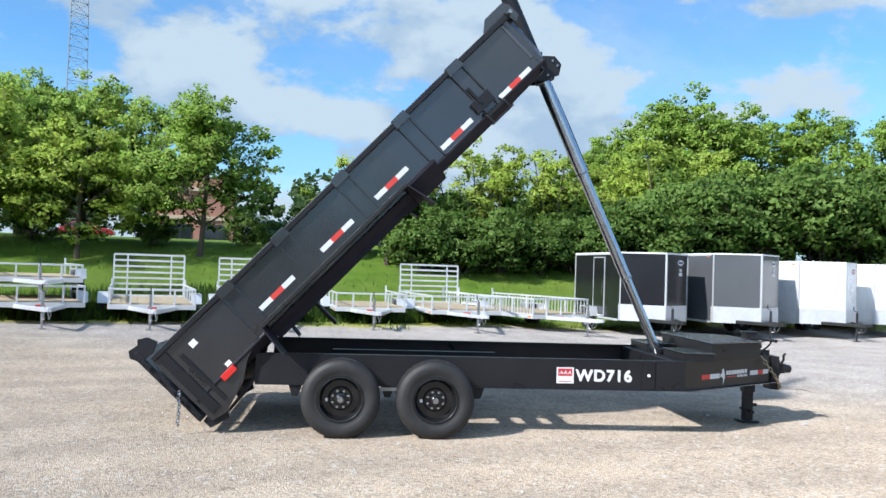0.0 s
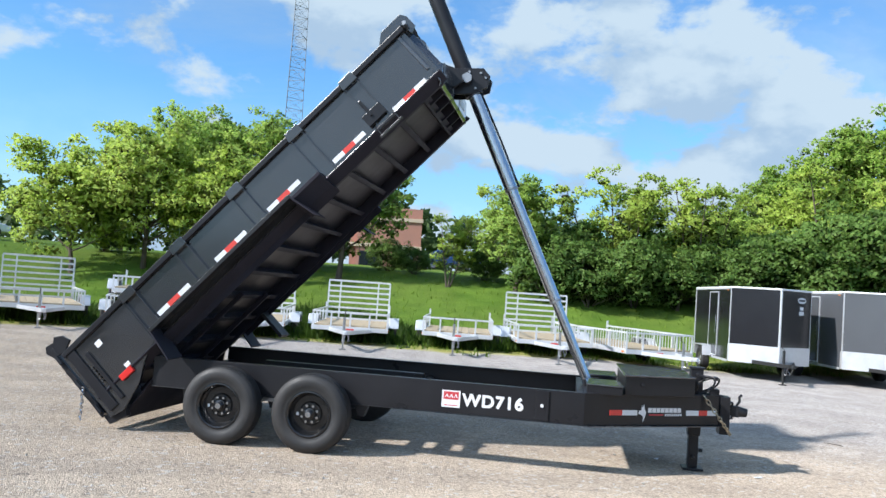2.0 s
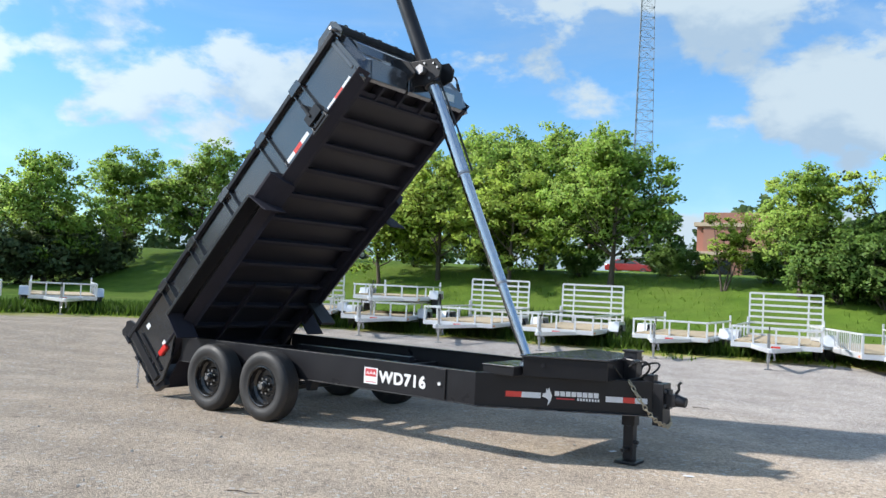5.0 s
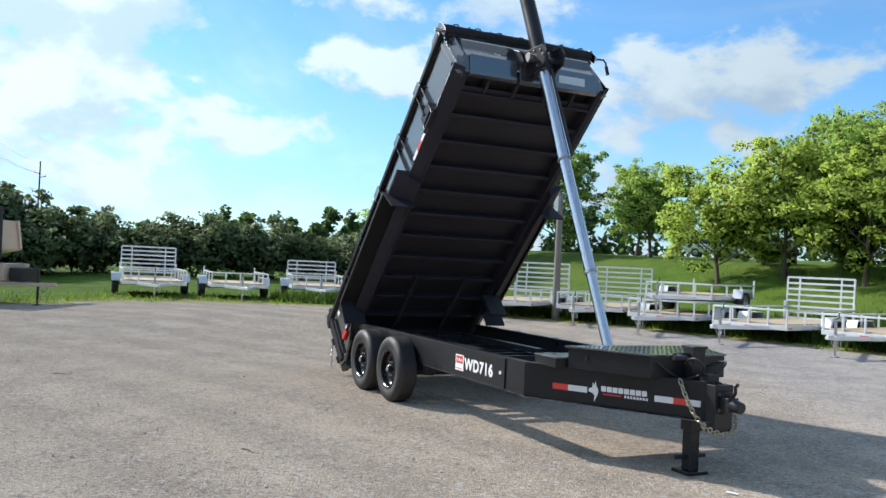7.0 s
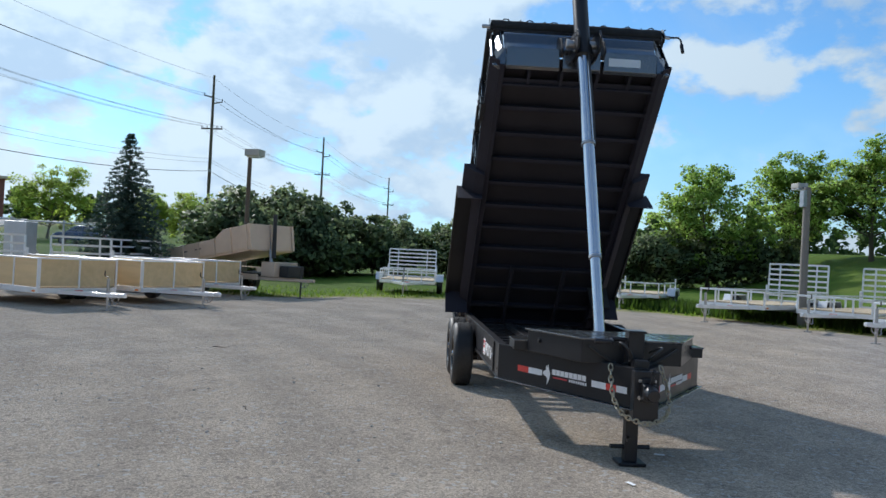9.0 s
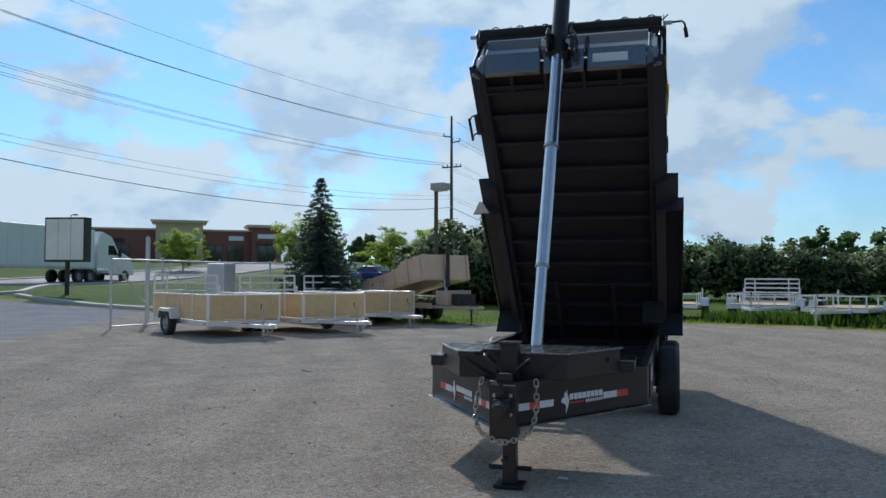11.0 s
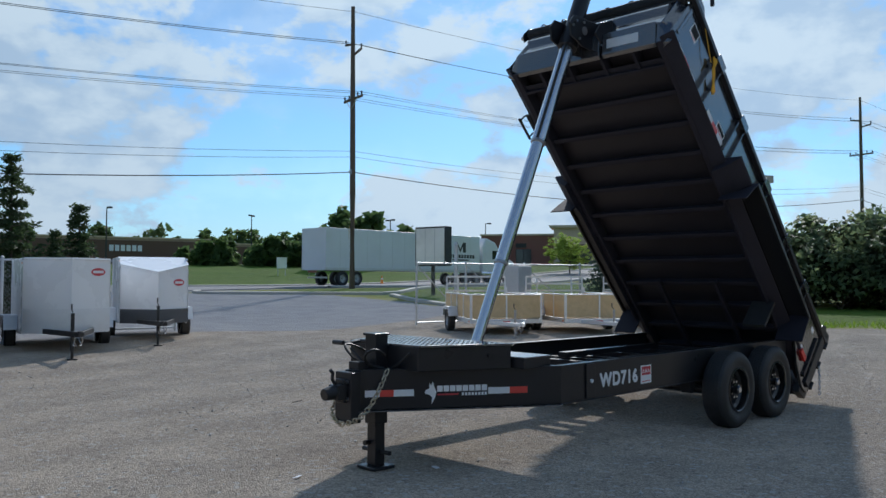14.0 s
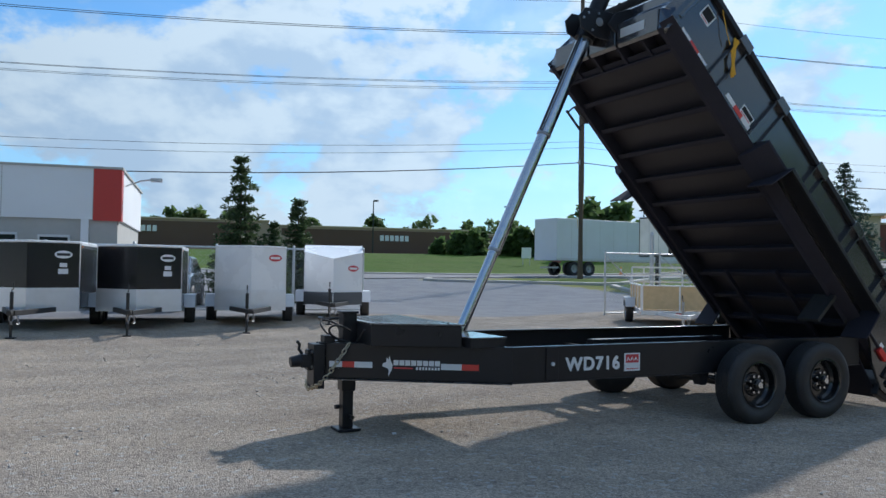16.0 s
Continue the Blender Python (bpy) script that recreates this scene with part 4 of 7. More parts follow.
        # hinge knuckle and lower lug
        bm = bmesh.new()
        prism(bm, [(-0.10, -0.02), (0.10, -0.08), (0.16, 0.02), (0.05, 0.10), (-0.10, 0.08)], "y", s * 0.98, s * 1.07)
        in_bed("hinge_lug", bm, black, floor_, bevel=0.006)
        # front corner: a chamfered plate from the side wall to the bulkhead
        bm = bmesh.new()
        prism(bm, [(L - 0.10, s * 1.03), (L - 0.10, s * 1.095), (L - 0.06, s * 1.095), (L + 0.07, s * 0.975), (L + 0.04, s * 0.945)], "z", 0.36, 0.82)
        in_bed("front_corner", bm, bulk_mat, floor_, "glossy black chamfered corner plate", bevel=0.006)
        # tarp roller end plate
        bm = bmesh.new()
        prism(bm, [(4.64, 0.885), (4.76, 0.985), (5.02, 0.985), (5.06, 0.92), (5.06, 0.78), (4.98, 0.74), (4.96, 0.885)], "y", s * 1.10, s * 1.112)
        in_bed("tarp_end_plate", bm, black_side, floor_, "dark tarp roller end plate", bevel=0.004)
        bm = bmesh.new()
        rod(bm, (4.99, s * 1.10, 0.855), (4.99, s * 1.20, 0.855), 0.022)
        in_bed("roller_end", bm, steel, floor_)
    # bulkhead: a lower panel that leans out, a recess, a sloped upper panel and flared corner wings
    for y0, y1 in ((-0.92, -0.27), (-0.23, 0.23), (0.27, 0.92)):
        bm = bmesh.new()
        prism(bm, [(L - 0.10, 0.18), (L - 0.055, 0.18), (L + 0.10, 0.335), (L + 0.09, 0.35), (L - 0.02, 0.35)], "y", y0, y1)
        in_bed("lower_panel", bm, bulk_mat, floor_, "glossy black lower bulkhead panel", bevel=0.006)
    bm = bmesh.new()
    prism(bm, [(L - 0.02, 0.353), (L + 0.05, 0.353), (L + 0.045, 0.55), (L + 0.10, 0.63), (L + 0.10, 0.665), (L + 0.04, 0.84), (L, 0.84)], "y", -0.94, 0.94)
    in_bed("bulkhead", bm, bulk_mat, floor_, "glossy black front bulkhead", bevel=0.006)
    for s in SIDES:
        bm = bmesh.new()
        for u, y, v in ((L - 0.12, 1.0, 0.175), (L - 0.075, 1.085, 0.185), (L - 0.06, 0.925, 0.18), (L + 0.085, 0.925, 0.345), (L + 0.02, 1.04, 0.42), (L - 0.06, 1.10, 0.32), (L - 0.10, 0.925, 0.20), (L - 0.06, 0.925, 0.40)):
            bm.verts.new((u, s * y, v))
        hull = bmesh.ops.convex_hull(bm, input=bm.verts)
        bmesh.ops.delete(bm, geom=list({g for g in hull["geom_interior"] + hull["geom_unused"] if isinstance(g, bmesh.types.BMVert)}), context="VERTS")
        in_bed("bulkhead_wing", bm, bulk_mat, floor_, "glossy black flared corner wing", bevel=0.006)
    bm = bmesh.new()
    box(bm, (L + 0.0, -1.06, 0.775), (L + 0.07, 1.06, 0.835))
    in_bed("bulkhead_rail", bm, black, floor_, bevel=0.01)
    for u in (4.60,):
        bm = bmesh.new()
        box(bm, (u, -0.95, 0.18), (u + 0.03, 0.95, 0.325))
        in_bed("floor_channel", bm, under, floor_, bevel=0.003)
    for y in (-0.62, -0.22, 0.22, 0.62):
        bm = bmesh.new()
        box(bm, (4.60, y - 0.02, 0.19), (L - 0.10, y + 0.02, 0.325))
        in_bed("front_web", bm, under, floor_, bevel=0.003)
    # rolled tarp along the top of the bulkhead
    bm = bmesh.new()
    rng = random.Random(3)
    pts = [(4.985, -1.08 + 2.16 * i / 24, 0.875 + 0.006 * math.sin(i * 1.7)) for i in range(25)]
    sweep(bm, pts, [0.072 + 0.007 * rng.random() for _ in pts], 14)
    in_bed("rolled_tarp", bm, tarp_mat, floor_, "rolled black mesh tarp", soft=True)
    bm = bmesh.new()
    rng = random.Random(5)
    for i in range(7):
        y = -0.95 + 0.31 * i
        pts = [(5.02 + 0.03 * math.sin(k), y + 0.035 * k, 0.945 + 0.012 * math.sin(k * 1.1 + i)) for k in range(8)]
        sweep(bm, pts, 0.008, 6)
    in_bed("tarp_rope", bm, hose, floor_, soft=True)
    bm = bmesh.new()
    sweep(bm, [(4.99, 1.14, 0.855), (5.0, 1.31, 0.85), (4.98, 1.34, 0.82), (4.93, 1.35, 0.75)], 0.012)
    rod(bm, (4.95, 1.345, 0.78), (4.89, 1.36, 0.69), 0.022)
    in_bed("tarp_crank", bm, black, floor_, "black tarp crank handle", soft=True)
    # ram mount in the middle of the bulkhead
    for y in (-0.13, 0.13):
        bm = bmesh.new()
        prism(bm, [(4.92, 0.24), (5.05, 0.12), (5.24, 0.03), (5.35, 0.10), (5.36, 0.22), (5.22, 0.36), (5.03, 0.56), (4.95, 0.56)], "y", y - 0.012, y + 0.012)
        in_bed("ram_bracket", bm, black, floor_, "black bolted ram bracket", bevel=0.004)
        for u, v in ((5.30, 0.12), (5.30, 0.20), (5.22, 0.30), (5.14, 0.12)):
            bm = bmesh.new()
            sg = 1 if y > 0 else -1
            rod(bm, (u, y + sg * 0.012, v), (u, y + sg * 0.028, v), 0.014, n=6)
            in_bed("bracket_bolt", bm, steel, floor_)
    for y in (-0.26, 0.26):
        bm = bmesh.new()
        prism(bm, [(4.97, 0.26), (5.10, 0.24), (5.13, 0.40), (5.04, 0.60), (4.97, 0.60)], "y", y - 0.01, y + 0.01)
        in_bed("bulkhead_rib", bm, black, floor_, bevel=0.003)
    bm = bmesh.new()
    mm = Matrix.Translation((L + 0.022, 0.0, 0.257)) @ Matrix.Rotation(radians(-45), 4, "Y")
    box(bm, (-0.05, 0.33, -0.004), (0.042, 0.72, 0.004), mm)
    in_bed("name_plate", bm, alu_dull, floor_, "pale worn name plate")
    # tailgate: two doors hung on the rear posts
    for s in SIDES:
        bm = bmesh.new()
        box(bm, (-0.10, s * 0.01, 0.10), (-0.06, s * 1.08, 1.02))
        door = in_bed("tailgate_door", bm, black, floor_, "black steel tailgate door", bevel=0.006)
        for v in (0.13, 0.40, 0.70, 0.98):
            bm = bmesh.new()
            box(bm, (-0.135, s * 0.02, v - 0.035), (-0.10, s * 1.05, v + 0.035))
            in_bed("door_channel", bm, black, door, bevel=0.006)
        for v in (0.18, 0.52, 0.86):
            bm = bmesh.new()
            rod(bm, (-0.08, s * 1.10, v - 0.05), (-0.08, s * 1.10, v + 0.05), 0.022)
            in_bed("door_hinge", bm, black, door, soft=True)
        bm = bmesh.new()
        rod(bm, (-0.125, s * 1.02, 0.12), (-0.125, s * 1.02, 1.0), 0.018)
        in_bed("lock_bar", bm, black, door, soft=True)
        bm = bmesh.new()
        prism(bm, [(-0.16, 1.02), (-0.12, 1.08), (-0.02, 1.06), (0.02, 1.10), (0.10, 1.05), (0.14, 0.95), (0.02, 0.90), (-0.12, 0.92)], "y", s * 1.04, s * 1.075)
        in_bed("latch_plate", bm, black, floor_, bevel=0.004)
        # hanging chain
        top = BED @ Vector((-0.05, s * 1.14, 0.44))
        bm = bmesh.new()
        for i in range(10):
            p = top + Vector((0.005 * math.sin(i * 2.1), 0, -0.034 * i))
            ring = []
            for k in range(11):
                a = 2 * math.pi * k / 10
                off = Vector((0.012 * math.sin(a), 0, 0.024 * math.cos(a)))
                if i % 2:
                    off = Vector((0, 0.012 * math.sin(a), 0.024 * math.cos(a)))
                ring.append(p + off)
            sweep(bm, ring, 0.007, 5)
        part("tailgate_chain", bm, chrome, floor_, "bright hanging chain", soft=True)
    # side step and bracket on the off side; latch on the near side
    bm = bmesh.new()
    for u in (4.06, 4.30):
        sweep(bm, [(u, -1.10, 0.30), (u, -1.19, 0.24), (u, -1.20, 0.16)], 0.011)
    box(bm, (4.03, -1.215, 0.145), (4.33, -1.185, 0.165))
    box(bm, (4.05, -1.16, 0.235), (4.31, -1.10, 0.265))
    box(bm, (4.02, -1.15, 0.33), (4.26, -1.085, 0.46))
    box(bm, (4.10, -1.17, 0.40), (4.13, -1.10, 0.60))
    in_bed("side_step", bm, black, floor_, "folding black steel side step", bevel=0.003)
    # folded strap and stickers on the other wall
    bm = bmesh.new()
    for k in range(7):
        sweep(bm, [(4.28 + 0.03 * math.sin(k), 1.13 + 0.004 * k, 0.76), (4.18 + 0.01 * k, 1.15, 0.62), (4.05 + 0.02 * math.sin(2 * k), 1.135, 0.46 + 0.01 * k)], 0.011, 6)
    in_bed("ratchet_strap", bm, strap_yellow, floor_, "bundled yellow ratchet strap", soft=True)
    bm = bmesh.new()
    sweep(bm, [(4.62, 1.12, 0.84), (4.40, 1.14, 0.70), (4.30, 1.14, 0.66)], 0.005, 5)
    in_bed("strap_line", bm, strap_yellow, floor_)
    for u, v, w, h in ((4.66, 0.66, 0.16, 0.16), (3.62, 0.42, 0.20, 0.10)):
        bm = bmesh.new()
        box(bm, (u - w / 2, 1.085, v - h / 2), (u + w / 2, 1.0865, v + h / 2))
        in_bed("dealer_sticker", bm, ink_white, floor_, "white sticker with a dark field and a red line")
        bm = bmesh.new()
        box(bm, (u - w / 2 + 0.012, 1.0865, v - h / 2 + 0.035), (u + w / 2 - 0.012, 1.0875, v + h / 2 - 0.012))
        in_bed("sticker_field", bm, tarp_mat, floor_)
        bm = bmesh.new()
        box(bm, (u - w / 2 + 0.02, 1.0865, v - h / 2 + 0.012), (u + w / 2 - 0.02, 1.0875, v - h / 2 + 0.022))
        in_bed("sticker_line", bm, ink_red, floor_)
    bm = bmesh.new()
    prism(bm, [(0.0, -0.05), (0.62, 0.04), (0.62, 0.055), (0.0, -0.03)], "y", -1.0, 1.0)
    in_bed("rear_apron", bm, under, floor_, bevel=0.003)
    # body prop hanging under the bed, mud flap
    bm = bmesh.new()
    box(bm, (1.35, 0.80, -0.22), (1.39, 1.08, 0.16))
    in_bed("mud_flap", bm, hose, floor_, "black rubber mud flap")


def ram():
    def at(z):
        return Vector((2.28 - 0.467 * (z - 2.744), 0, z))
    bm = bmesh.new()
    rod(bm, at(0.80), at(1.70), 0.052, n=24)
    low = part("ram", bm, chrome, trailer, "bright telescopic hydraulic ram", soft=True)
    for z0, z1, r in ((1.66, 2.90, 0.062), (2.86, 3.99, 0.072)):
        bm = bmesh.new()
        rod(bm, at(z0), at(z1), r, n=24)
        part("ram_stage", bm, chrome, low, soft=True)
    for z, r in ((1.66, 0.065), (2.86, 0.075)):
        bm = bmesh.new()
        rod(bm, at(z - 0.012), at(z + 0.012), r, n=24)
        part("ram_collar", bm, steel, low, soft=True)
    bm = bmesh.new()
    rod(bm, at(3.90), at(5.75), 0.088, n=28)
    rod(bm, at(3.90), at(4.02), 0.102, n=28)
    part("ram_barrel", bm, black, low, "black ram barrel", soft=True)
    bm = bmesh.new()
    c = at(4.06)
    rod(bm, c + Vector((0, -0.17, 0)), c + Vector((0, 0.17, 0)), 0.045, n=20)
    rod(bm, c + Vector((0, -0.185, 0)), c + Vector((0, -0.16, 0)), 0.06, n=6)
    part("trunnion", bm, steel, low, soft=True)
    bm = bmesh.new()
    rod(bm, (3.21, -0.16, 0.80), (3.21, 0.16, 0.80), 0.05, n=18)
    box(bm, (3.13, -0.16, 0.62), (3.30, -0.12, 0.86))
    box(bm, (3.13, 0.12, 0.62), (3.30, 0.16, 0.86))
    part("ram_foot", bm, black, low, bevel=0.006)
    bm = bmesh.new()
    sweep(bm, [at(3.95) + Vector((0.09, 0.04, 0)), at(3.4) + Vector((0.10, 0.05, 0)), at(2.9) + Vector((0.095, 0.05, 0))], 0.012)
    part("ram_hose", bm, hose, low, soft=True)


chain_zinc = material("yellow_zinc_chain", (0.55, 0.46, 0.32), 0.36, 1.0, 0.2, 14.0, 120.0, 0.0003, (0.25, 0.19, 0.12), 0.3)
tread_black = material("black_tread_edge", (0.03, 0.03, 0.03), 0.3, 0.3, 0.3, 60.0, 200.0, 0.004)
bulk_mat = material("bulkhead_paint", (0.034, 0.036, 0.043), 0.14, 0.0, 0.3, 3.0, 60.0, 0.0003, (0.08, 0.078, 0.075), 0.25, coat=1.0, spec=1.0)
tarp_mat = material("mesh_tarp", (0.014, 0.014, 0.015), 0.85, 0.0, 0.4, 14.0, 120.0, 0.006)
side_rails()
chassis_middle()
nose()
running_gear()
bed()
ram()

# ---- the other trailers in the yard ----
def stand(x, y, deg, lift=0.0):
    """A pose on the ground at (x, y), whose x axis points along deg."""
    return Matrix.Translation((x, y, ground_z(x, y) + lift)) @ Matrix.Rotation(radians(deg), 4, "Z")


def small_wheel(parent, x, y, r=0.33, w=0.10, rim=None):
    s = 1 if y > 0 else -1
    m = Matrix.Translation((x, y, r)) @ (Matrix() if s > 0 else Matrix.Rotation(math.pi, 4, "Z"))
    bm = bmesh.new()
    ri = r * 0.58
    lathe(bm, [(ri, -w), (r * 0.9, -w * 1.06), (r, -w * 0.7), (r, w * 0.7), (r * 0.9, w * 1.06), (ri + 0.02, w), (ri, w * 0.85)], 26, m)
    tyre = part("wheel", bm, rubber, parent, soft=True)
    bm = bmesh.new()
    lathe(bm, [(ri + 0.005, w * 0.8), (ri - 0.01, w * 0.9), (ri - 0.03, w * 0.3), (0.1, w * 0.25), (0.06, w * 0.7), (0, w * 0.75)], 22, m)
    part("rim", bm, rim or steel, tyre, soft=True)
    bm = bmesh.new()
    for k in range(5):
        a = 2 * math.pi * k / 5
        c = Vector((0.085 * math.cos(a), w * 0.25, 0.085 * math.sin(a)))
        rod(bm, m @ c, m @ (c + Vector((0, 0.03, 0))), 0.013, n=6)
    part("lug_nuts", bm, chrome, tyre)


def tongue_and_jack(t, reach, half, z, mat, jack_mat=None):
    """An A-frame from the coupler back to the bed front, with a swivel jack at the origin."""
    for s in SIDES:
        bm = bmesh.new()
        bar(bm, (-0.30, s * 0.03, z), (reach + 0.15, s * half, z), 0.05, 0.09)
        part("tongue_bar", bm, mat, t, bevel=0.006)
    bm = bmesh.new()
    box(bm, (-0.48, -0.035, z - 0.03), (-0.28, 0.035, z + 0.06))
    rod(bm, (-0.50, 0, z + 0.01), (-0.42, 0, z + 0.01), 0.045)
    part("coupler", bm, mat, t, bevel=0.008)
    jm = jack_mat or steel
    bm = bmesh.new()
    rod(bm, (0, 0.075, 0.16), (0, 0.075, z + 0.36), 0.032)
    jack = part("jack", bm, jm, t, soft=True)
    bm = bmesh.new()
    rod(bm, (0, 0.075, 0.02), (0, 0.075, 0.24), 0.024)
    box(bm, (-0.07, 0.0, 0.0), (0.07, 0.15, 0.022))
    part("jack_foot", bm, jm, jack, bevel=0.003)
    bm = bmesh.new()
    sweep(bm, [(0, 0.075, z + 0.36), (0, 0.075, z + 0.39), (0.09, 0.075, z + 0.40), (0.13, 0.075, z + 0.42)], 0.010)
    rod(bm, (0.13, 0.075, z + 0.42), (0.13, 0.075, z + 0.52), 0.014)
    part("jack_handle", bm, hose, jack, soft=True)
    bm = bmesh.new()
    rod(bm, (0.0, 0.03, z), (0.0, 0.12, z), 0.055, n=16)
    part("jack_swivel", bm, steel, jack)
    for s in SIDES:
        bm = bmesh.new()
        pts = [(-0.20 + 0.02 * i, s * (0.05 + 0.02 * math.sin(i)), z - 0.05 - 0.16 * math.sin(math.pi * i / 12)) for i in range(13)]
        sweep(bm, pts, 0.010, 6)
        part("safety_chain", bm, steel, t, soft=True)


def utility_trailer(L=3.7, W=1.95, gate=True, sides="rail", label="", high=0.36, fenders=True, gate_rows=7, gate_h=1.22, solid_front=False):
    """An open aluminium utility trailer. The origin is under the jack; the bed runs along +x."""
    t = thing("utility_trailer", label, "trailer", "utility trailers in the yard")
    x0, x1, z, h = 1.15, 1.15 + L, 0.42 if sides == "wood" else 0.50, W / 2
    tongue_and_jack(t, x0, 0.55, z - 0.08, alu)
    for s in SIDES:
        bm = bmesh.new()
        box(bm, (x0, s * (h - 0.05), z - 0.11), (x1, s * h, z + 0.015))
        part("frame_side", bm, alu, t, bevel=0.006)
    for x in (x0, (x0 + x1) / 2, x1 - 0.05):
        bm = bmesh.new()
        box(bm, (x, -h + 0.05, z - 0.11), (x + 0.05, h - 0.05, z))
        part("crossmember", bm, alu, t, bevel=0.004)
    n = 9
    pw = (W - 0.12) / n
    for i in range(n):
        bm = bmesh.new()
        y = -h + 0.06 + pw * i
        box(bm, (x0 + 0.05, y + 0.004, z), (x1 - 0.05, y + pw - 0.004, z + 0.035))
        part("deck_plank", bm, deck_wood, t)
    top = z + high
    if sides == "rail":
        for s in SIDES:
            bm = bmesh.new()
            bar(bm, (x0, s * (h - 0.025), top), (x1, s * (h - 0.025), top), 0.045, 0.045)
            part("top_rail", bm, alu, t, bevel=0.006)
            k = max(3, int(L / 0.9))
            for i in range(k + 1):
                x = x0 + 0.03 + (L - 0.06) * i / k
                bm = bmesh.new()
                bar(bm, (x, s * (h - 0.025), z), (x, s * (h - 0.025), top), 0.04, 0.04, (1, 0, 0))
                part("rail_post", bm, alu, t)
        bm = bmesh.new()
        bar(bm, (x0 + 0.02, -h + 0.04, top), (x0 + 0.02, h - 0.04, top), 0.045, 0.045)
        part("front_rail", bm, alu, t, bevel=0.006)
        for y in (-h * 0.5, 0.0, h * 0.5):
            bm = bmesh.new()
            bar(bm, (x0 + 0.02, y, z), (x0 + 0.02, y, top), 0.04, 0.04, (1, 0, 0))
            part("rail_post", bm, alu, t)
        if solid_front:
            for s in SIDES:
                bm = bmesh.new()
                box(bm, (x0, s * (h - 0.012), z - 0.02), (x0 + L * 0.9, s * (h + 0.0), top - 0.02))
                part("side_panel", bm, alu_dull, t, bevel=0.003)
    elif sides == "wood":
        top = z + 0.66
        for s in SIDES:
            for i in range(4):
                xa = x0 + 0.03 + (L - 0.06) * i / 4
                xb = x0 + 0.03 + (L - 0.06) * (i + 1) / 4
                bm = bmesh.new()
                box(bm, (xa + 0.01, s * (h - 0.035), z + 0.04), (xb - 0.01, s * (h - 0.012), top - 0.02))
                part("side_board", bm, ply, t)
                bm = bmesh.new()
                box(bm, (xa - 0.02, s * (h - 0.012), z), (xa + 0.02, s * (h + 0.008), top))
                part("side_stake", bm, alu, t)
            bm = bmesh.new()
            box(bm, (x0, s * (h - 0.045), top - 0.03), (x1, s * (h + 0.01), top + 0.005))
            part("top_rail", bm, alu, t, bevel=0.006)
        for i in range(2):
            ya, yb = -h + 0.05 + (W - 0.1) * i / 2, -h + 0.05 + (W - 0.1) * (i + 1) / 2
            bm = bmesh.new()
            box(bm, (x0 + 0.012, ya + 0.01, z + 0.04), (x0 + 0.035, yb - 0.01, top - 0.02))
            part("front_board", bm, ply, t)
        for y in (-h + 0.03, 0, h - 0.03):
            bm = bmesh.new()
            box(bm, (x0 - 0.008, y - 0.02, z), (x0 + 0.012, y + 0.02, top))
            part("front_stake", bm, alu, t)
        bm = bmesh.new()
        box(bm, (x0 - 0.008, -h, top - 0.03), (x0 + 0.045, h, top + 0.005))
        part("front_rail", bm, alu, t, bevel=0.006)
    xw = x0 + L * 0.58
    bm = bmesh.new()
    rod(bm, (xw, -h - 0.08, 0.33), (xw, h + 0.08, 0.33), 0.035)
    part("axle", bm, steel, t)
    for s in SIDES:
        small_wheel(t, xw, s * (h + 0.14))
        if fenders:
            bm = bmesh.new()
            pts = [(xw - 0.50, 0.45), (xw - 0.40, 0.70), (xw + 0.40, 0.70), (xw + 0.50, 0.45)]
            outer = pts + [(px, pz - 0.012 if abs(px - xw) > 0.45 else pz - 0.012) for px, pz in [(xw + 0.485, 0.445), (xw + 0.39, 0.688), (xw - 0.39, 0.688), (xw - 0.485, 0.445)]]
            prism(bm, outer, "y", s * (h + 0.005), s * (h + 0.27))
            part("fender", bm, tread, t, bevel=0.003)
            bm = bmesh.new()
            prism(bm, [(xw - 0.49, 0.45), (xw - 0.40, 0.695), (xw + 0.40, 0.695), (xw + 0.49, 0.45), (xw + 0.42, 0.45), (xw + 0.34, 0.62), (xw - 0.34, 0.62), (xw - 0.42, 0.45)], "y", s * (h + 0.262), s * (h + 0.27))
            part("fender_skirt", bm, tread, t)
        bm = bmesh.new()
        box(bm, (x0 + 0.1, s * h, z - 0.08), (x0 + 0.2, s * (h + 0.012), z - 0.04))
        part("side_marker", bm, amber_lens, t)
        bm = bmesh.new()
        bar(bm, (x1 - 0.03, s * (h - 0.03), z), (x1 - 0.03, s * (h - 0.03), top + 0.16), 0.05, 0.05, (1, 0, 0))
        part("gate_post", bm, alu, t, bevel=0.004)
        bm = bmesh.new()
        box(bm, (x1 - 0.002, s * (h - 0.16), z - 0.10), (x1 + 0.012, s * (h - 0.04), z - 0.02))
        part("tail_lamp", bm, red_lens, t)
    if gate:
        gw = h - 0.06
        bm = bmesh.new()
        bar(bm, (x1, -gw, z + 0.06), (x1 + 0.05, -gw, z + 0.06 + gate_h), 0.045, 0.045, (1, 0, 0))
        g = part("ramp_gate", bm, alu, t, "upright slatted aluminium ramp gate", bevel=0.004)
        for y in (-gw * 0.62, gw * 0.62, gw):
            bm = bmesh.new()
            bar(bm, (x1 + 0.01, y, z + 0.06), (x1 + 0.06, y, z + 0.06 + gate_h), 0.042, 0.036, (1, 0, 0))
            part("gate_upright", bm, alu, g)
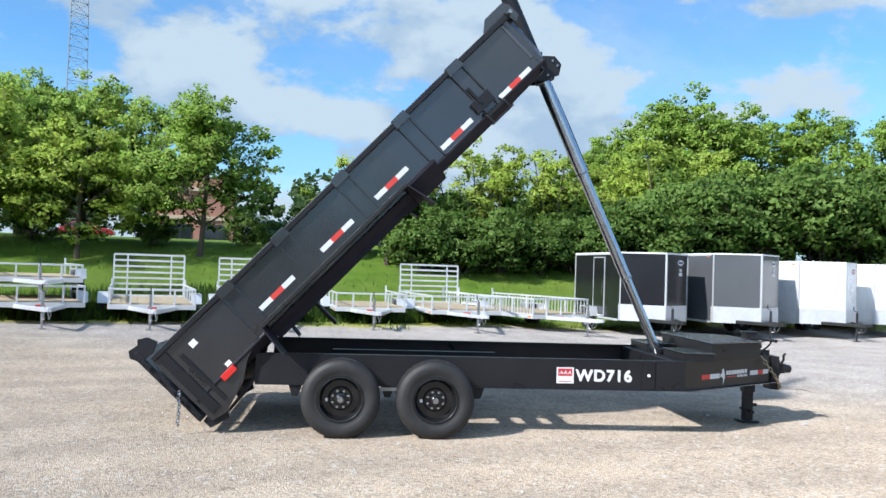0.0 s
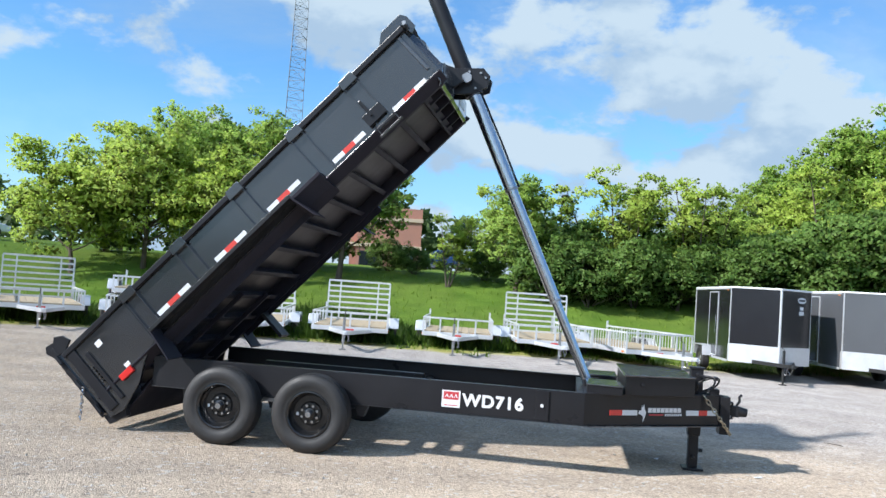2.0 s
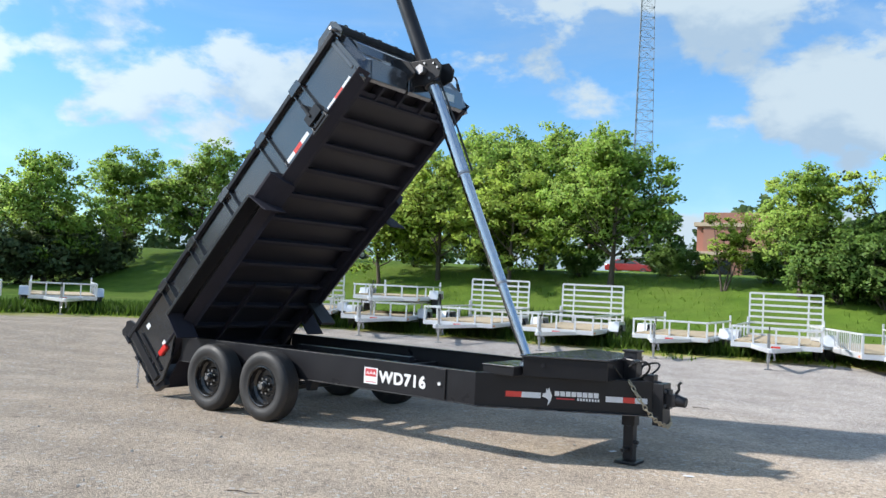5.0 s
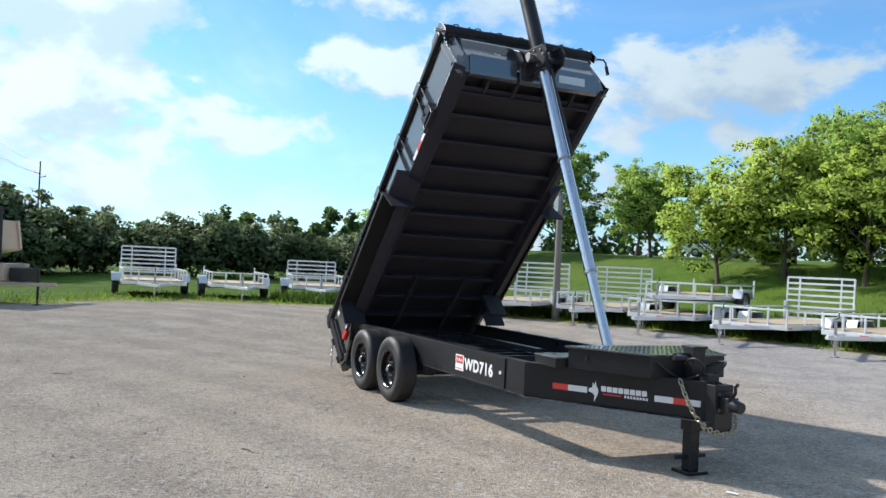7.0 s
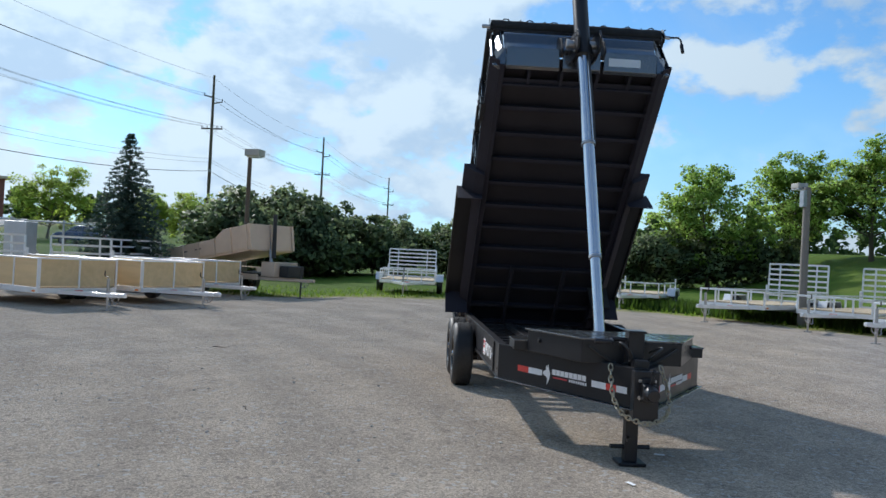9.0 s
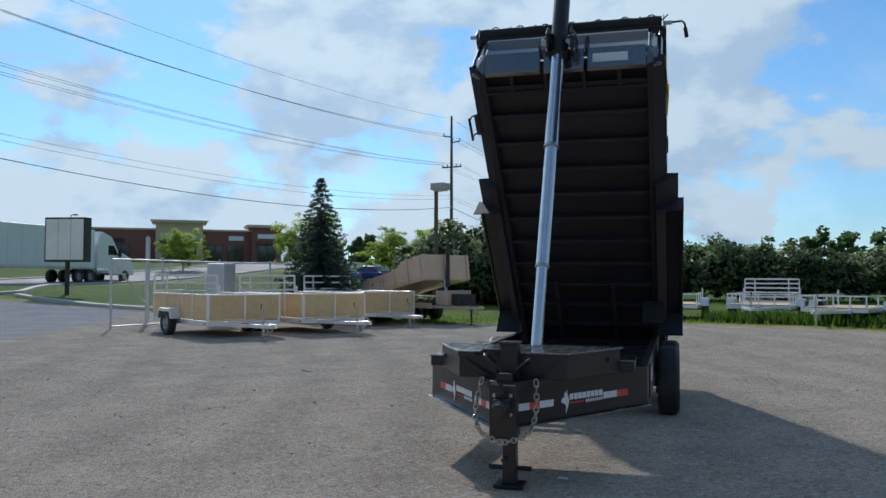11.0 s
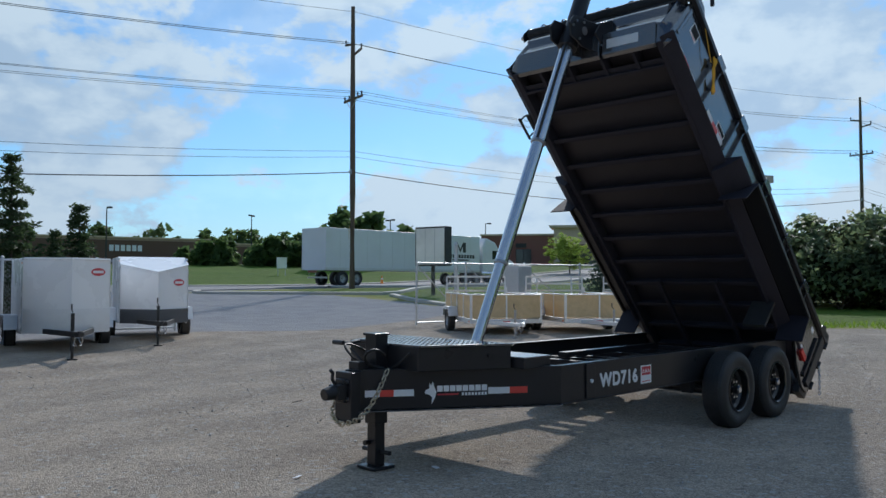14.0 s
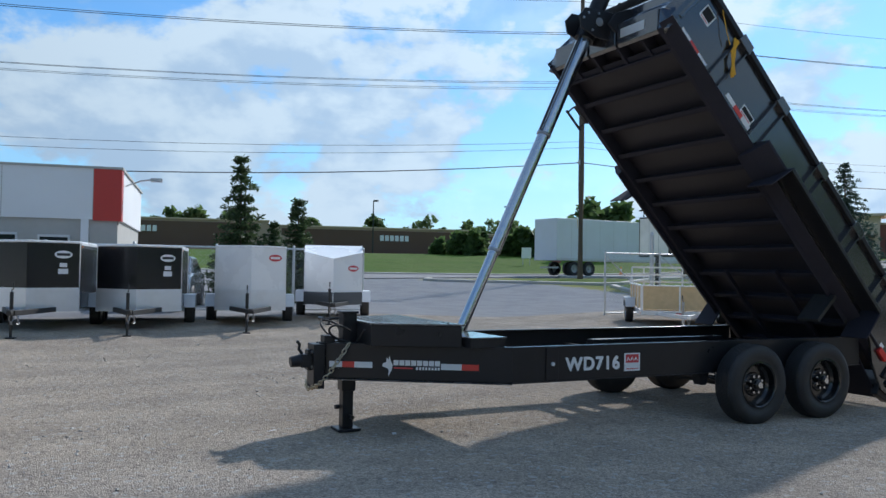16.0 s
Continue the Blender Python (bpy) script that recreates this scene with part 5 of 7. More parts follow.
        for i in range(gate_rows + 1):
            zz = z + 0.06 + gate_h * i / gate_rows
            bm = bmesh.new()
            dx = 0.05 * i / gate_rows
            bar(bm, (x1 + dx, -gw, zz), (x1 + dx, gw, zz), 0.035, 0.055)
            part("gate_slat", bm, alu, g)
    bm = bmesh.new()
    box(bm, (x0 - 0.004, -0.10, z - 0.09), (x0, 0.10, z - 0.05))
    part("front_reflector", bm, tape_red, t)
    return t


def enclosed_trailer(L, W, H, skin, label, stone=tread, door=True, nose=0.0, tandem=False, slope=0.0, roof=None, guard=0.45):
    """A closed cargo trailer; origin under the jack, body along +x."""
    t = thing("cargo_trailer", label, "trailer", "cargo trailers in the yard")
    x0, x1, h, z = 1.25, 1.25 + L, W / 2, 0.42
    tongue_and_jack(t, x0, h * 0.7, 0.46, hose, hose)
    # body shell with rounded front corners or a V nose
    if nose:
        plan = [(x0 - nose, 0.0), (x0, h), (x1, h), (x1, -h), (x0, -h)]
    else:
        c = 0.16
        plan = [(x0, h - c), (x0 + c, h), (x1, h), (x1, -h), (x0 + c, -h), (x0, -h + c)]
    bm = bmesh.new()
    if slope:
        plan = [(x0 - nose, 0.0), (x0, h), (x0 + nose * 0.95, h), (x1, h), (x1, -h), (x0 + nose * 0.95, -h), (x0, -h)]
    vs = prism(bm, plan, "z", z, H - 0.03)
    if slope:
        for v in vs:
            if v.co.z > z + 0.5 and v.co.x < x0 + 0.05:
                v.co.z -= slope if v.co.x < x0 - 0.05 else slope * 0.5
    body = part("body", bm, skin, t, bevel=0.015)
    # roof cap, slightly crowned
    if not slope:
        bm = bmesh.new()
        prism(bm, [(px + (0.02 if px > x0 + 1 else -0.02), py * 1.015) for px, py in plan], "z", H - 0.045, H)
        part("roof", bm, roof or white_sheet, t, bevel=0.012)
    else:
        bm = bmesh.new()
        prism(bm, [(x0 + nose * 0.95, -h - 0.012), (x1 + 0.015, -h - 0.012), (x1 + 0.015, h + 0.012), (x0 + nose * 0.95, h + 0.012)], "z", H - 0.03, H)
        part("roof", bm, roof or white_sheet, t, bevel=0.012)
        bm = bmesh.new()
        ridge = x0 + nose * 0.95
        a = [(ridge, h + 0.012, H + 0.004), (ridge, -h - 0.012, H + 0.004), (x0 - 0.01, -h - 0.012, H - slope * 0.5), (x0 - nose - 0.03, 0, H - slope), (x0 - 0.01, h + 0.012, H - slope * 0.5)]
        f = [bm.verts.new(p) for p in a]
        g = [bm.verts.new((p[0], p[1], p[2] - 0.03)) for p in a]
        bm.faces.new(f)
        bm.faces.new(g[::-1])
        for i in range(5):
            bm.faces.new((f[i], f[(i + 1) % 5], g[(i + 1) % 5], g[i]))
        part("nose_cap", bm, white_sheet, t)
    # lower stone guard round the front and a way along the side
    bm = bmesh.new()
    e = 0.006
    if nose:
        for s in SIDES:
            d = Vector((nose, h, 0)).normalized()
            nn = Vector((-d.y, d.x, 0))
            p, q = Vector((x0 - nose - e, 0, 0)), Vector((x0, s * (h + e), 0))
            prism(bm, [(p.x, p.y), (q.x, q.y), (q.x - 0.02, q.y + s * 0.004), (p.x - 0.012, p.y)], "z", z - 0.005, z + guard)
    else:
        box(bm, (x0 - e, -h + 0.14, z - 0.005), (x0 + 0.01, h - 0.14, z + guard))
    for s in SIDES:
        box(bm, (x0 + (0.16 if not nose else 0.0), s * h, z - 0.005), (x0 + (0.9 if not nose else 0.12), s * (h + e), z + guard))
    part("stone_guard", bm, stone, body)
    if nose:
        bm = bmesh.new()
        rod(bm, (x0 - nose - 0.004, 0, z), (x0 - nose - 0.004, 0, H - 0.05 - slope), 0.03 if H > 2 else 0.012, n=10)
        part("nose_trim", bm, alu if H > 2 else skin, body, soft=True)
    for s in SIDES:
        for x in ([x0 + 0.17] if not nose else [x0 + 0.02]) + [x1 - 0.03]:
            bm = bmesh.new()
            box(bm, (x - 0.025, s * h, z), (x + 0.035, s * (h + 0.010), H - 0.04 - (slope * 0.7 if x < x0 + 0.1 else 0)))
            part("corner_trim", bm, alu, body)
        bm = bmesh.new()
        box(bm, (x0 + 0.15, s * h, H - 0.075), (x1, s * (h + 0.012), H - 0.03))
        part("roof_trim", bm, alu if skin is not white_sheet else white_sheet, body)
        bm = bmesh.new()
        box(bm, (x0 + 0.15, s * h, z - 0.03), (x1, s * (h + 0.010), z + 0.03))
        part("sill_trim", bm, alu, body)
        k = max(4, int(L / 0.6))
        for i in range(1, k):
            x = x0 + 0.2 + (L - 0.25) * i / k
            bm = bmesh.new()
            for j in range(9):
                rod(bm, (x, s * h, z + 0.12 + (H - z - 0.3) * j / 8), (x, s * (h + 0.003), z + 0.12 + (H - z - 0.3) * j / 8), 0.006, n=6)
            part("rivet_row", bm, skin, body)
        axles = (-0.42, 0.42) if tandem else (0.0,)
        xm = x0 + L * 0.58
        for a in axles:
            small_wheel(t, xm + a, s * (h + 0.12), 0.33, 0.10)
        half = 0.46 + (0.42 if tandem else 0)
        bm = bmesh.new()
        prism(bm, [(xm - half, 0.44), (xm - half + 0.08, 0.72), (xm + half - 0.08, 0.72), (xm + half, 0.44), (xm + half - 0.02, 0.44), (xm + half - 0.1, 0.70), (xm - half + 0.1, 0.70), (xm - half + 0.02, 0.44)], "y", s * (h + 0.004), s * (h + 0.25))
        part("fender", bm, tread, t, bevel=0.004)
        bm = bmesh.new()
        box(bm, (x0 + 0.25, s * (h + 0.001), H - 0.11), (x0 + 0.33, s * (h + 0.014), H - 0.085))
        part("marker_lamp", bm, amber_lens, body)
    if door:
        s = 1
        xd = x0 + L * 0.33
        bm = bmesh.new()
        box(bm, (xd, s * h, z + 0.08), (xd + 0.76, s * (h + 0.014), H - 0.16))
        d = part("side_door", bm, skin, body, bevel=0.006)
        bm = bmesh.new()
        for lo, hi in (((xd - 0.03, z + 0.05), (xd, H - 0.13)), ((xd + 0.76, z + 0.05), (xd + 0.79, H - 0.13)), ((xd - 0.03, H - 0.16), (xd + 0.79, H - 0.13)), ((xd - 0.03, z + 0.05), (xd + 0.79, z + 0.08))):
            box(bm, (lo[0], s * h, lo[1]), (hi[0], s * (h + 0.02), hi[1]))
        part("door_frame", bm, alu, d)
        bm = bmesh.new()
        bar(bm, (xd + 0.08, s * (h + 0.035), z + 0.65), (xd + 0.08, s * (h + 0.035), z + 1.15), 0.02, 0.03, (1, 0, 0))
        part("door_bar", bm, chrome, d)
    # maker's oval and two paper notices, as plain shapes
    if nose:
        p, q = Vector((x0 - nose, 0, 0)), Vector((x0, h, 0))
        for s in (-1,):
            a = Vector((x0 - nose, 0, 0))
            b = Vector((x0, s * h, 0))
            d = (b - a).normalized()
            nn = Vector((0, 0, 1)).cross(d) if s > 0 else d.cross(Vector((0, 0, 1)))
            if nn.x > 0:
                nn = -nn
            base = a + d * ((b - a).length * 0.68) + nn * 0.004
            fr = Matrix((d, Vector((0, 0, 1)), nn)).transposed().to_4x4()
            zz = H - 0.26 - slope * 0.9
            bm = bmesh.new()
            prism(bm, [(0.17 * math.cos(2 * math.pi * k / 20), 0.075 * math.sin(2 * math.pi * k / 20)) for k in range(20)], "z", 0, 0.003, Matrix.Translation(base + Vector((0, 0, zz))) @ fr)
            part("maker_oval", bm, ink_white if skin is not white_sheet else ink_red, body)
            bm = bmesh.new()
            slab(bm, 0, 0, 0.25, 0.05, 0.005, Matrix.Translation(base + Vector((0, 0, zz))) @ fr)
            part("maker_bar", bm, ink_black if skin is not white_sheet else ink_white, body)
            if skin is not white_sheet and s < 0:
                bm = bmesh.new()
                slab(bm, 0, -0.20, 0.14, 0.08, 0.004, Matrix.Translation(base + Vector((0, 0, zz))) @ fr)
                slab(bm, 0.0, -0.32, 0.19, 0.10, 0.004, Matrix.Translation(base + Vector((0, 0, zz))) @ fr)
                part("paper_notice", bm, ink_white, body)
    else:
        bm = bmesh.new()
        prism(bm, [(h * 0.45 + 0.17 * math.cos(2 * math.pi * k / 20), H - 0.27 + 0.08 * math.sin(2 * math.pi * k / 20)) for k in range(20)], "x", x0 - 0.006, x0 - 0.001)
        part("maker_oval", bm, ink_white, body)
        bm = bmesh.new()
        for y, zz in ((0.42, H - 0.52), (0.42, H - 1.05), (0.55, H - 1.12)):
            box(bm, (x0 - 0.005, y - 0.06, zz - 0.06), (x0 - 0.001, y + 0.06, zz + 0.06))
        part("paper_notice", bm, ink_white, body)
    return t


def place(proto, x, y, deg, label=""):
    """A copy of a thing, stood on the ground."""
    ob = copy_thing(proto, stand(x, y, deg))
    if label:
        tagged(ob, label)
    return ob


GATED = "silver aluminium utility trailer with its slatted ramp gate upright"
LOW = "silver aluminium utility trailer with low rails and no gate"
gated = utility_trailer(3.75, 1.95, True, "rail", GATED, gate_h=1.12)
short_gated = utility_trailer(3.75, 1.95, True, "rail", "silver aluminium utility trailer with a shorter upright ramp gate", gate_h=1.04, gate_rows=7)
gated.matrix_world = stand(-4.75, 9.35, 105)
low = utility_trailer(3.2, 1.85, False, "rail", LOW)
low.matrix_world = stand(0.2, 11.15, 97)
place(gated, -2.35, 10.25, 102)
place(gated, 2.8, 11.1, 100.5)
place(gated, -9.0, 8.2, 127)
place(gated, -10.6, 6.2, 128)
short_gated.matrix_world = stand(-16.6, -1.8, 177)
place(low, -16.4, 0.8, 175)
half_gated = utility_trailer(3.75, 1.95, True, "rail", "silver aluminium utility trailer with a low five-rail gate", gate_h=0.80, gate_rows=5)
half_gated.matrix_world = stand(-16.6, 3.45, 168)
place(low, -14.7, 5.0, 152)
long_low = utility_trailer(4.6, 1.95, False, "rail", "long silver aluminium utility trailer with close upright side bars", 0.42)
long_low.matrix_world = stand(5.75, 11.6, 116)
for s in SIDES:
    for i in range(31):
        x = 1.3 + 0.14 * i
        bm = bmesh.new()
        bar(bm, (x, s * 0.95, 0.5), (x, s * 0.95, 0.91), 0.018, 0.018, (1, 0, 0))
        part("side_bar", bm, alu, long_low)
# two trailers stacked one on the other
place(low, -6.75, 8.6, 116, "silver utility trailer carrying another on its rails")
stacked = utility_trailer(3.4, 1.9, False, "rail", "silver aluminium trailer stacked on top of another", 0.3, True)
stacked.matrix_world = stand(-7.15, 9.5, 115, 0.52)
# board-sided trailers by the gate
WOOD = "aluminium utility trailer with varnished pine side boards"
boarded = utility_trailer(3.7, 1.95, True, "wood", WOOD, gate_rows=5, gate_h=1.08)
boarded.matrix_world = stand(-7.35, -8.2, 235)
place(boarded, -9.4, -6.65, 236)
place(boarded, -13.3, -6.5, 235)

# cargo trailers on the north-east side
cargo = enclosed_trailer(3.4, 2.0, 2.32, black_sheet, "glossy black V-nosed cargo trailer with a ribbed stone guard", nose=0.7)
cargo.matrix_world = stand(8.11, 11.76, 96.5)
cargo_grey = enclosed_trailer(4.3, 2.1, 2.38, grey_sheet, "charcoal grey V-nosed cargo trailer with bright corner trim", nose=0.7)
cargo_grey.matrix_world = stand(10.97, 12.0, 98)
cargo_white = enclosed_trailer(4.3, 2.0, 2.25, white_sheet, "white V-nosed cargo trailer with a bright front guard", nose=0.7)
cargo_white.matrix_world = stand(13.85, 12.6, 99)
place(cargo_white, 16.7, 13.3, 101)
# small V-nosed trailers on the south side
vee_black = enclosed_trailer(2.6, 1.62, 1.76, black_sheet, "small black V-nosed cargo trailer with a white roof", nose=0.55, door=False, stone=alu)
vee_black.matrix_world = stand(5.17, -9.5, 258)
place(vee_black, 7.11, -9.25, 258)
vee_white = enclosed_trailer(2.4, 1.5, 1.82, white_sheet, "small white V-nosed cargo trailer with a grey lower guard", nose=0.5, door=False, stone=alu)
vee_white.matrix_world = stand(2.85, -9.8, 257)
vee_slope = enclosed_trailer(2.2, 1.4, 1.86, white_sheet, "small white cargo trailer with a sloped pointed nose", nose=0.62, door=False, stone=grey_sheet, slope=0.34, guard=0.3)
vee_slope.matrix_world = stand(0.68, -11.0, 251)


def tan_dump_trailer():
    t = thing("dump_trailer", "tan steel dump trailer with its bed partly raised", "trailer")
    t.matrix_world = stand(-14.95, -5.0, 232)
    tongue_and_jack(t, 1.3, 0.6, 0.55, beige, hose)
    for s in SIDES:
        bm = bmesh.new()
        box(bm, (1.2, s * 0.75, 0.5), (5.6, s * 0.83, 0.68))
        part("frame_rail", bm, beige, t, bevel=0.006)
        for x in (3.5, 4.35):
            small_wheel(t, x, s * 1.02, 0.37, 0.11)
        bm = bmesh.new()
        prism(bm, [(2.95, 0.55), (3.1, 0.85), (4.8, 0.85), (4.95, 0.55), (4.92, 0.55), (4.78, 0.83), (3.12, 0.83), (2.98, 0.55)], "y", s * 0.86, s * 1.16)
        part("fender", bm, beige, t)
    bm = bmesh.new()
    box(bm, (0.75, -0.5, 0.62), (1.35, 0.5, 1.08))
    part("pump_box", bm, beige, t, "tan pump box", bevel=0.01)
    bm = bmesh.new()
    box(bm, (0.30, -0.34, 0.62), (0.70, 0.34, 0.98))
    part("battery_box", bm, hose, t, "black battery box on the tongue", bevel=0.02)
    bm = bmesh.new()
    box(bm, (1.5, -0.7, 0.60), (3.2, 0.7, 0.70))
    part("scissor_lift", bm, hose, t, "dark lift frame under the bed")
    up = Matrix.Translation((5.6, 0, 0.72)) @ Matrix.Rotation(radians(9.5), 4, "Y") @ Matrix.Translation((-5.6, 0, -0.72))
    bm = bmesh.new()
    box(bm, (1.4, -0.92, 0.72), (5.6, 0.92, 0.80), up)
    b = part("bed", bm, beige, t, bevel=0.006)
    for s in SIDES:
        bm = bmesh.new()
        prism(bm, [(1.4, 0.80), (5.6, 0.80), (5.6, 1.30), (3.0, 1.30), (2.55, 1.55), (1.4, 1.55)], "y", s * 0.90, s * 0.95, up)
        part("bed_side", bm, beige, b, bevel=0.006)
        for x in (1.45, 2.2, 3.0, 3.8, 4.6, 5.5):
            bm = bmesh.new()
            box(bm, (x - 0.04, s * 0.95, 0.75), (x + 0.04, s * 1.0, 1.30 if x > 2.8 else 1.52), up)
            part("side_stake", bm, beige, b)
    bm = bmesh.new()
    box(bm, (1.36, -0.95, 0.75), (1.42, 0.95, 1.57), up)
    part("bulkhead", bm, beige, b, bevel=0.006)
    for y in (-0.9, 0.0, 0.9):
        bm = bmesh.new()
        box(bm, (1.30, y - 0.04, 0.75), (1.36, y + 0.04, 1.57), up)
        part("bulkhead_rib", bm, beige, b)
    bm = bmesh.new()
    rod(bm, (1.30, 0.06, 0.6), (1.55, 0.06, 1.9), 0.05, n=14)
    part("ram", bm, steel, t, soft=True)
    bm = bmesh.new()
    rod(bm, (1.27, 0.06, 1.2), (1.30, 0.06, 2.6), 0.065, n=14)
    part("ram_barrel", bm, hose, t, soft=True)
    for k in range(2):
        bm = bmesh.new()
        box(bm, (3.7 + 0.7 * k, 0.951, 1.05), (4.0 + 0.7 * k, 0.956, 1.09), up)
        part("letter_bar", bm, ink_black, b)


tan_dump_trailer()

# ---- trees, hedges and grass ----
def leaf_cloud(centres, radii, count, size, rng, flat=0.6, long=1.5):
    """Small folded leaves scattered in clumps: vertices and faces, each leaf two triangles."""
    n = len(centres)
    c = np.repeat(np.asarray(centres, float), count, axis=0)
    r = np.repeat(np.asarray(radii, float), count)[:, None]
    d = rng.normal(size=(n * count, 3))
    d *= (rng.random((n * count, 1)) ** 0.45) / np.linalg.norm(d, axis=1, keepdims=True)
    p = c + d * r * np.array([1, 1, flat])
    a = rng.normal(size=p.shape)
    a[:, 2] *= 0.6
    a /= np.linalg.norm(a, axis=1, keepdims=True)
    b = np.cross(a, rng.normal(size=p.shape))
    b /= np.linalg.norm(b, axis=1, keepdims=True)
    s = size * (0.6 + 0.8 * rng.random((len(p), 1)))
    # wind each leaf so that it faces out of its clump
    out = d / (np.linalg.norm(d, axis=1, keepdims=True) + 1e-6) + np.array([0, 0, 0.5])
    flip = np.sum(np.cross(a, b) * out, axis=1, keepdims=True) < 0
    b = np.where(flip, -b, b)
    v = np.stack([p - a * s * long * 0.5, p - b * s * 0.5, p + a * s * long * 0.5, p + b * s * 0.5], axis=1).reshape(-1, 3)
    k = np.arange(len(p))[:, None] * 4
    f = np.concatenate([k + np.array([0, 1, 2]), k + np.array([0, 2, 3])])
    return v, f


def cloud_mesh(name, v, f, mat, centre=None, pull=0.0):
    """Leaves as a mesh; with a centre, their normals lean out of the crown, as a canopy's do."""
    me = bpy.data.meshes.new(name)
    me.from_pydata(v.tolist(), [], f.tolist())
    me.materials.append(mat)
    if centre is not None:
        q = v.reshape(-1, 4, 3)
        g = np.cross(q[:, 1] - q[:, 0], q[:, 2] - q[:, 0])
        g /= np.linalg.norm(g, axis=1, keepdims=True) + 1e-9
        o = q.mean(axis=1) - np.asarray(centre)
        o /= np.linalg.norm(o, axis=1, keepdims=True) + 1e-9
        o[:, 2] += 0.35
        g = np.where(np.sum(g * o, axis=1, keepdims=True) < 0, -g, g) + o * pull
        g /= np.linalg.norm(g, axis=1, keepdims=True)
        me.shade_smooth()
        me.normals_split_custom_set_from_vertices(np.repeat(g, 4, axis=0).tolist())
    return me


def limb(bm, p, d, length, r, rng, depth, tips):
    """A crooked tapering limb with side branches."""
    pts, rad = [p.copy()], [r]
    q = p.copy()
    steps = 4
    for i in range(steps):
        d = (d + Vector((rng.gauss(0, 0.13), rng.gauss(0, 0.13), rng.gauss(0.05, 0.08)))).normalized()
        q = q + d * length / steps
        pts.append(q.copy())
        rad.append(r * (1 - 0.72 * (i + 1) / steps))
        if depth and i >= 1:
            side = Vector((rng.gauss(0, 1), rng.gauss(0, 1), rng.gauss(0.35, 0.3))).normalized()
            limb(bm, q, (d * 0.55 + side * 0.8).normalized(), length * rng.uniform(0.45, 0.65), rad[-1] * 0.62, rng, depth - 1, tips)
    tips.extend(pts[2:])
    sweep(bm, pts, rad, 5 if r > 0.03 else 3)


def tree(name, label, height, spread, bole, mat, seed, clumps=150, leaves=44, size=0.15, category="tree", group="", shape=1.0, trunks=1, fill=0.5, clump_r=0.5):
    """A tree with a tapered trunk, crooked limbs and a crown of small leaves in uneven clumps."""
    rng, nr = random.Random(seed), np.random.default_rng(seed)
    t = thing(name, label, category, group)
    bm = bmesh.new()
    tips = []
    for k in range(trunks):
        lean = Vector((rng.gauss(0, 0.10), rng.gauss(0, 0.10), 1)).normalized() if trunks == 1 else Vector((rng.gauss(0, 0.35), rng.gauss(0, 0.35), 1)).normalized()
        pts, rad = [], []
        q = Vector((rng.gauss(0, 0.08), rng.gauss(0, 0.08), -0.15)) if trunks > 1 else Vector((0, 0, -0.15))
        n = 8
        r0 = height * 0.020 if trunks == 1 else height * 0.012
        for i in range(n + 1):
            f = i / n
            pts.append(q.copy())
            rad.append(r0 * (1.25 if i == 0 else 1) * (1 - 0.82 * f))
            if f * height * 0.85 > bole and i < n:
                for _ in range(3 if trunks == 1 else 2):
                    a = rng.uniform(0, 2 * math.pi)
                    out = Vector((math.cos(a), math.sin(a), rng.uniform(0.25, 0.8))).normalized()
                    limb(bm, q, out, spread * rng.uniform(0.55, 0.95) * (1.15 - 0.6 * f), rad[-1] * 0.5, rng, 1 if trunks < 4 else 0, tips)
            lean = (lean + Vector((rng.gauss(0, 0.05), rng.gauss(0, 0.05), 0.05))).normalized()
            q = q + lean * height * 0.85 / n
        tips.extend(pts[n // 2:])
        sweep(bm, pts, rad, 9)
    part("trunk", bm, bark, t, soft=True)
    mid, half = (bole + height) / 2, (height - bole) / 2
    centres = []
    while len(centres) < clumps:
        if tips and rng.random() > fill:
            p = rng.choice(tips)
            c = Vector(p) + Vector((rng.gauss(0, 0.25), rng.gauss(0, 0.25), rng.gauss(0.05, 0.22)))
        else:
            v = Vector((rng.gauss(0, 1), rng.gauss(0, 1), rng.gauss(0, 1))).normalized() * rng.uniform(0.45, 1.0)
            hz = v.z
            w = (1 - shape * 0.45 * (hz + 0.2)) if hz > -0.2 else 1.0
            c = Vector((v.x * spread * w, v.y * spread * w, mid + hz * half))
            bump = noise.noise(c * 0.55 + Vector((seed, 0, 0)))
            if bump < -0.12:
                continue
            c = Vector((c.x * (1 + 0.25 * bump), c.y * (1 + 0.25 * bump), c.z + 0.4 * bump))
        if c.z < bole * 0.8 or c.z > height * 1.04:
            continue
        centres.append(c)
    radii = [clump_r * rng.uniform(0.55, 1.25) for _ in centres]
    v, f = leaf_cloud(centres, radii, leaves, size, nr)
    ob = new("crown", cloud_mesh("crown", v, f, mat, (0, 0, mid - half * 0.3), 1.1))
    ob.parent = t
    return t


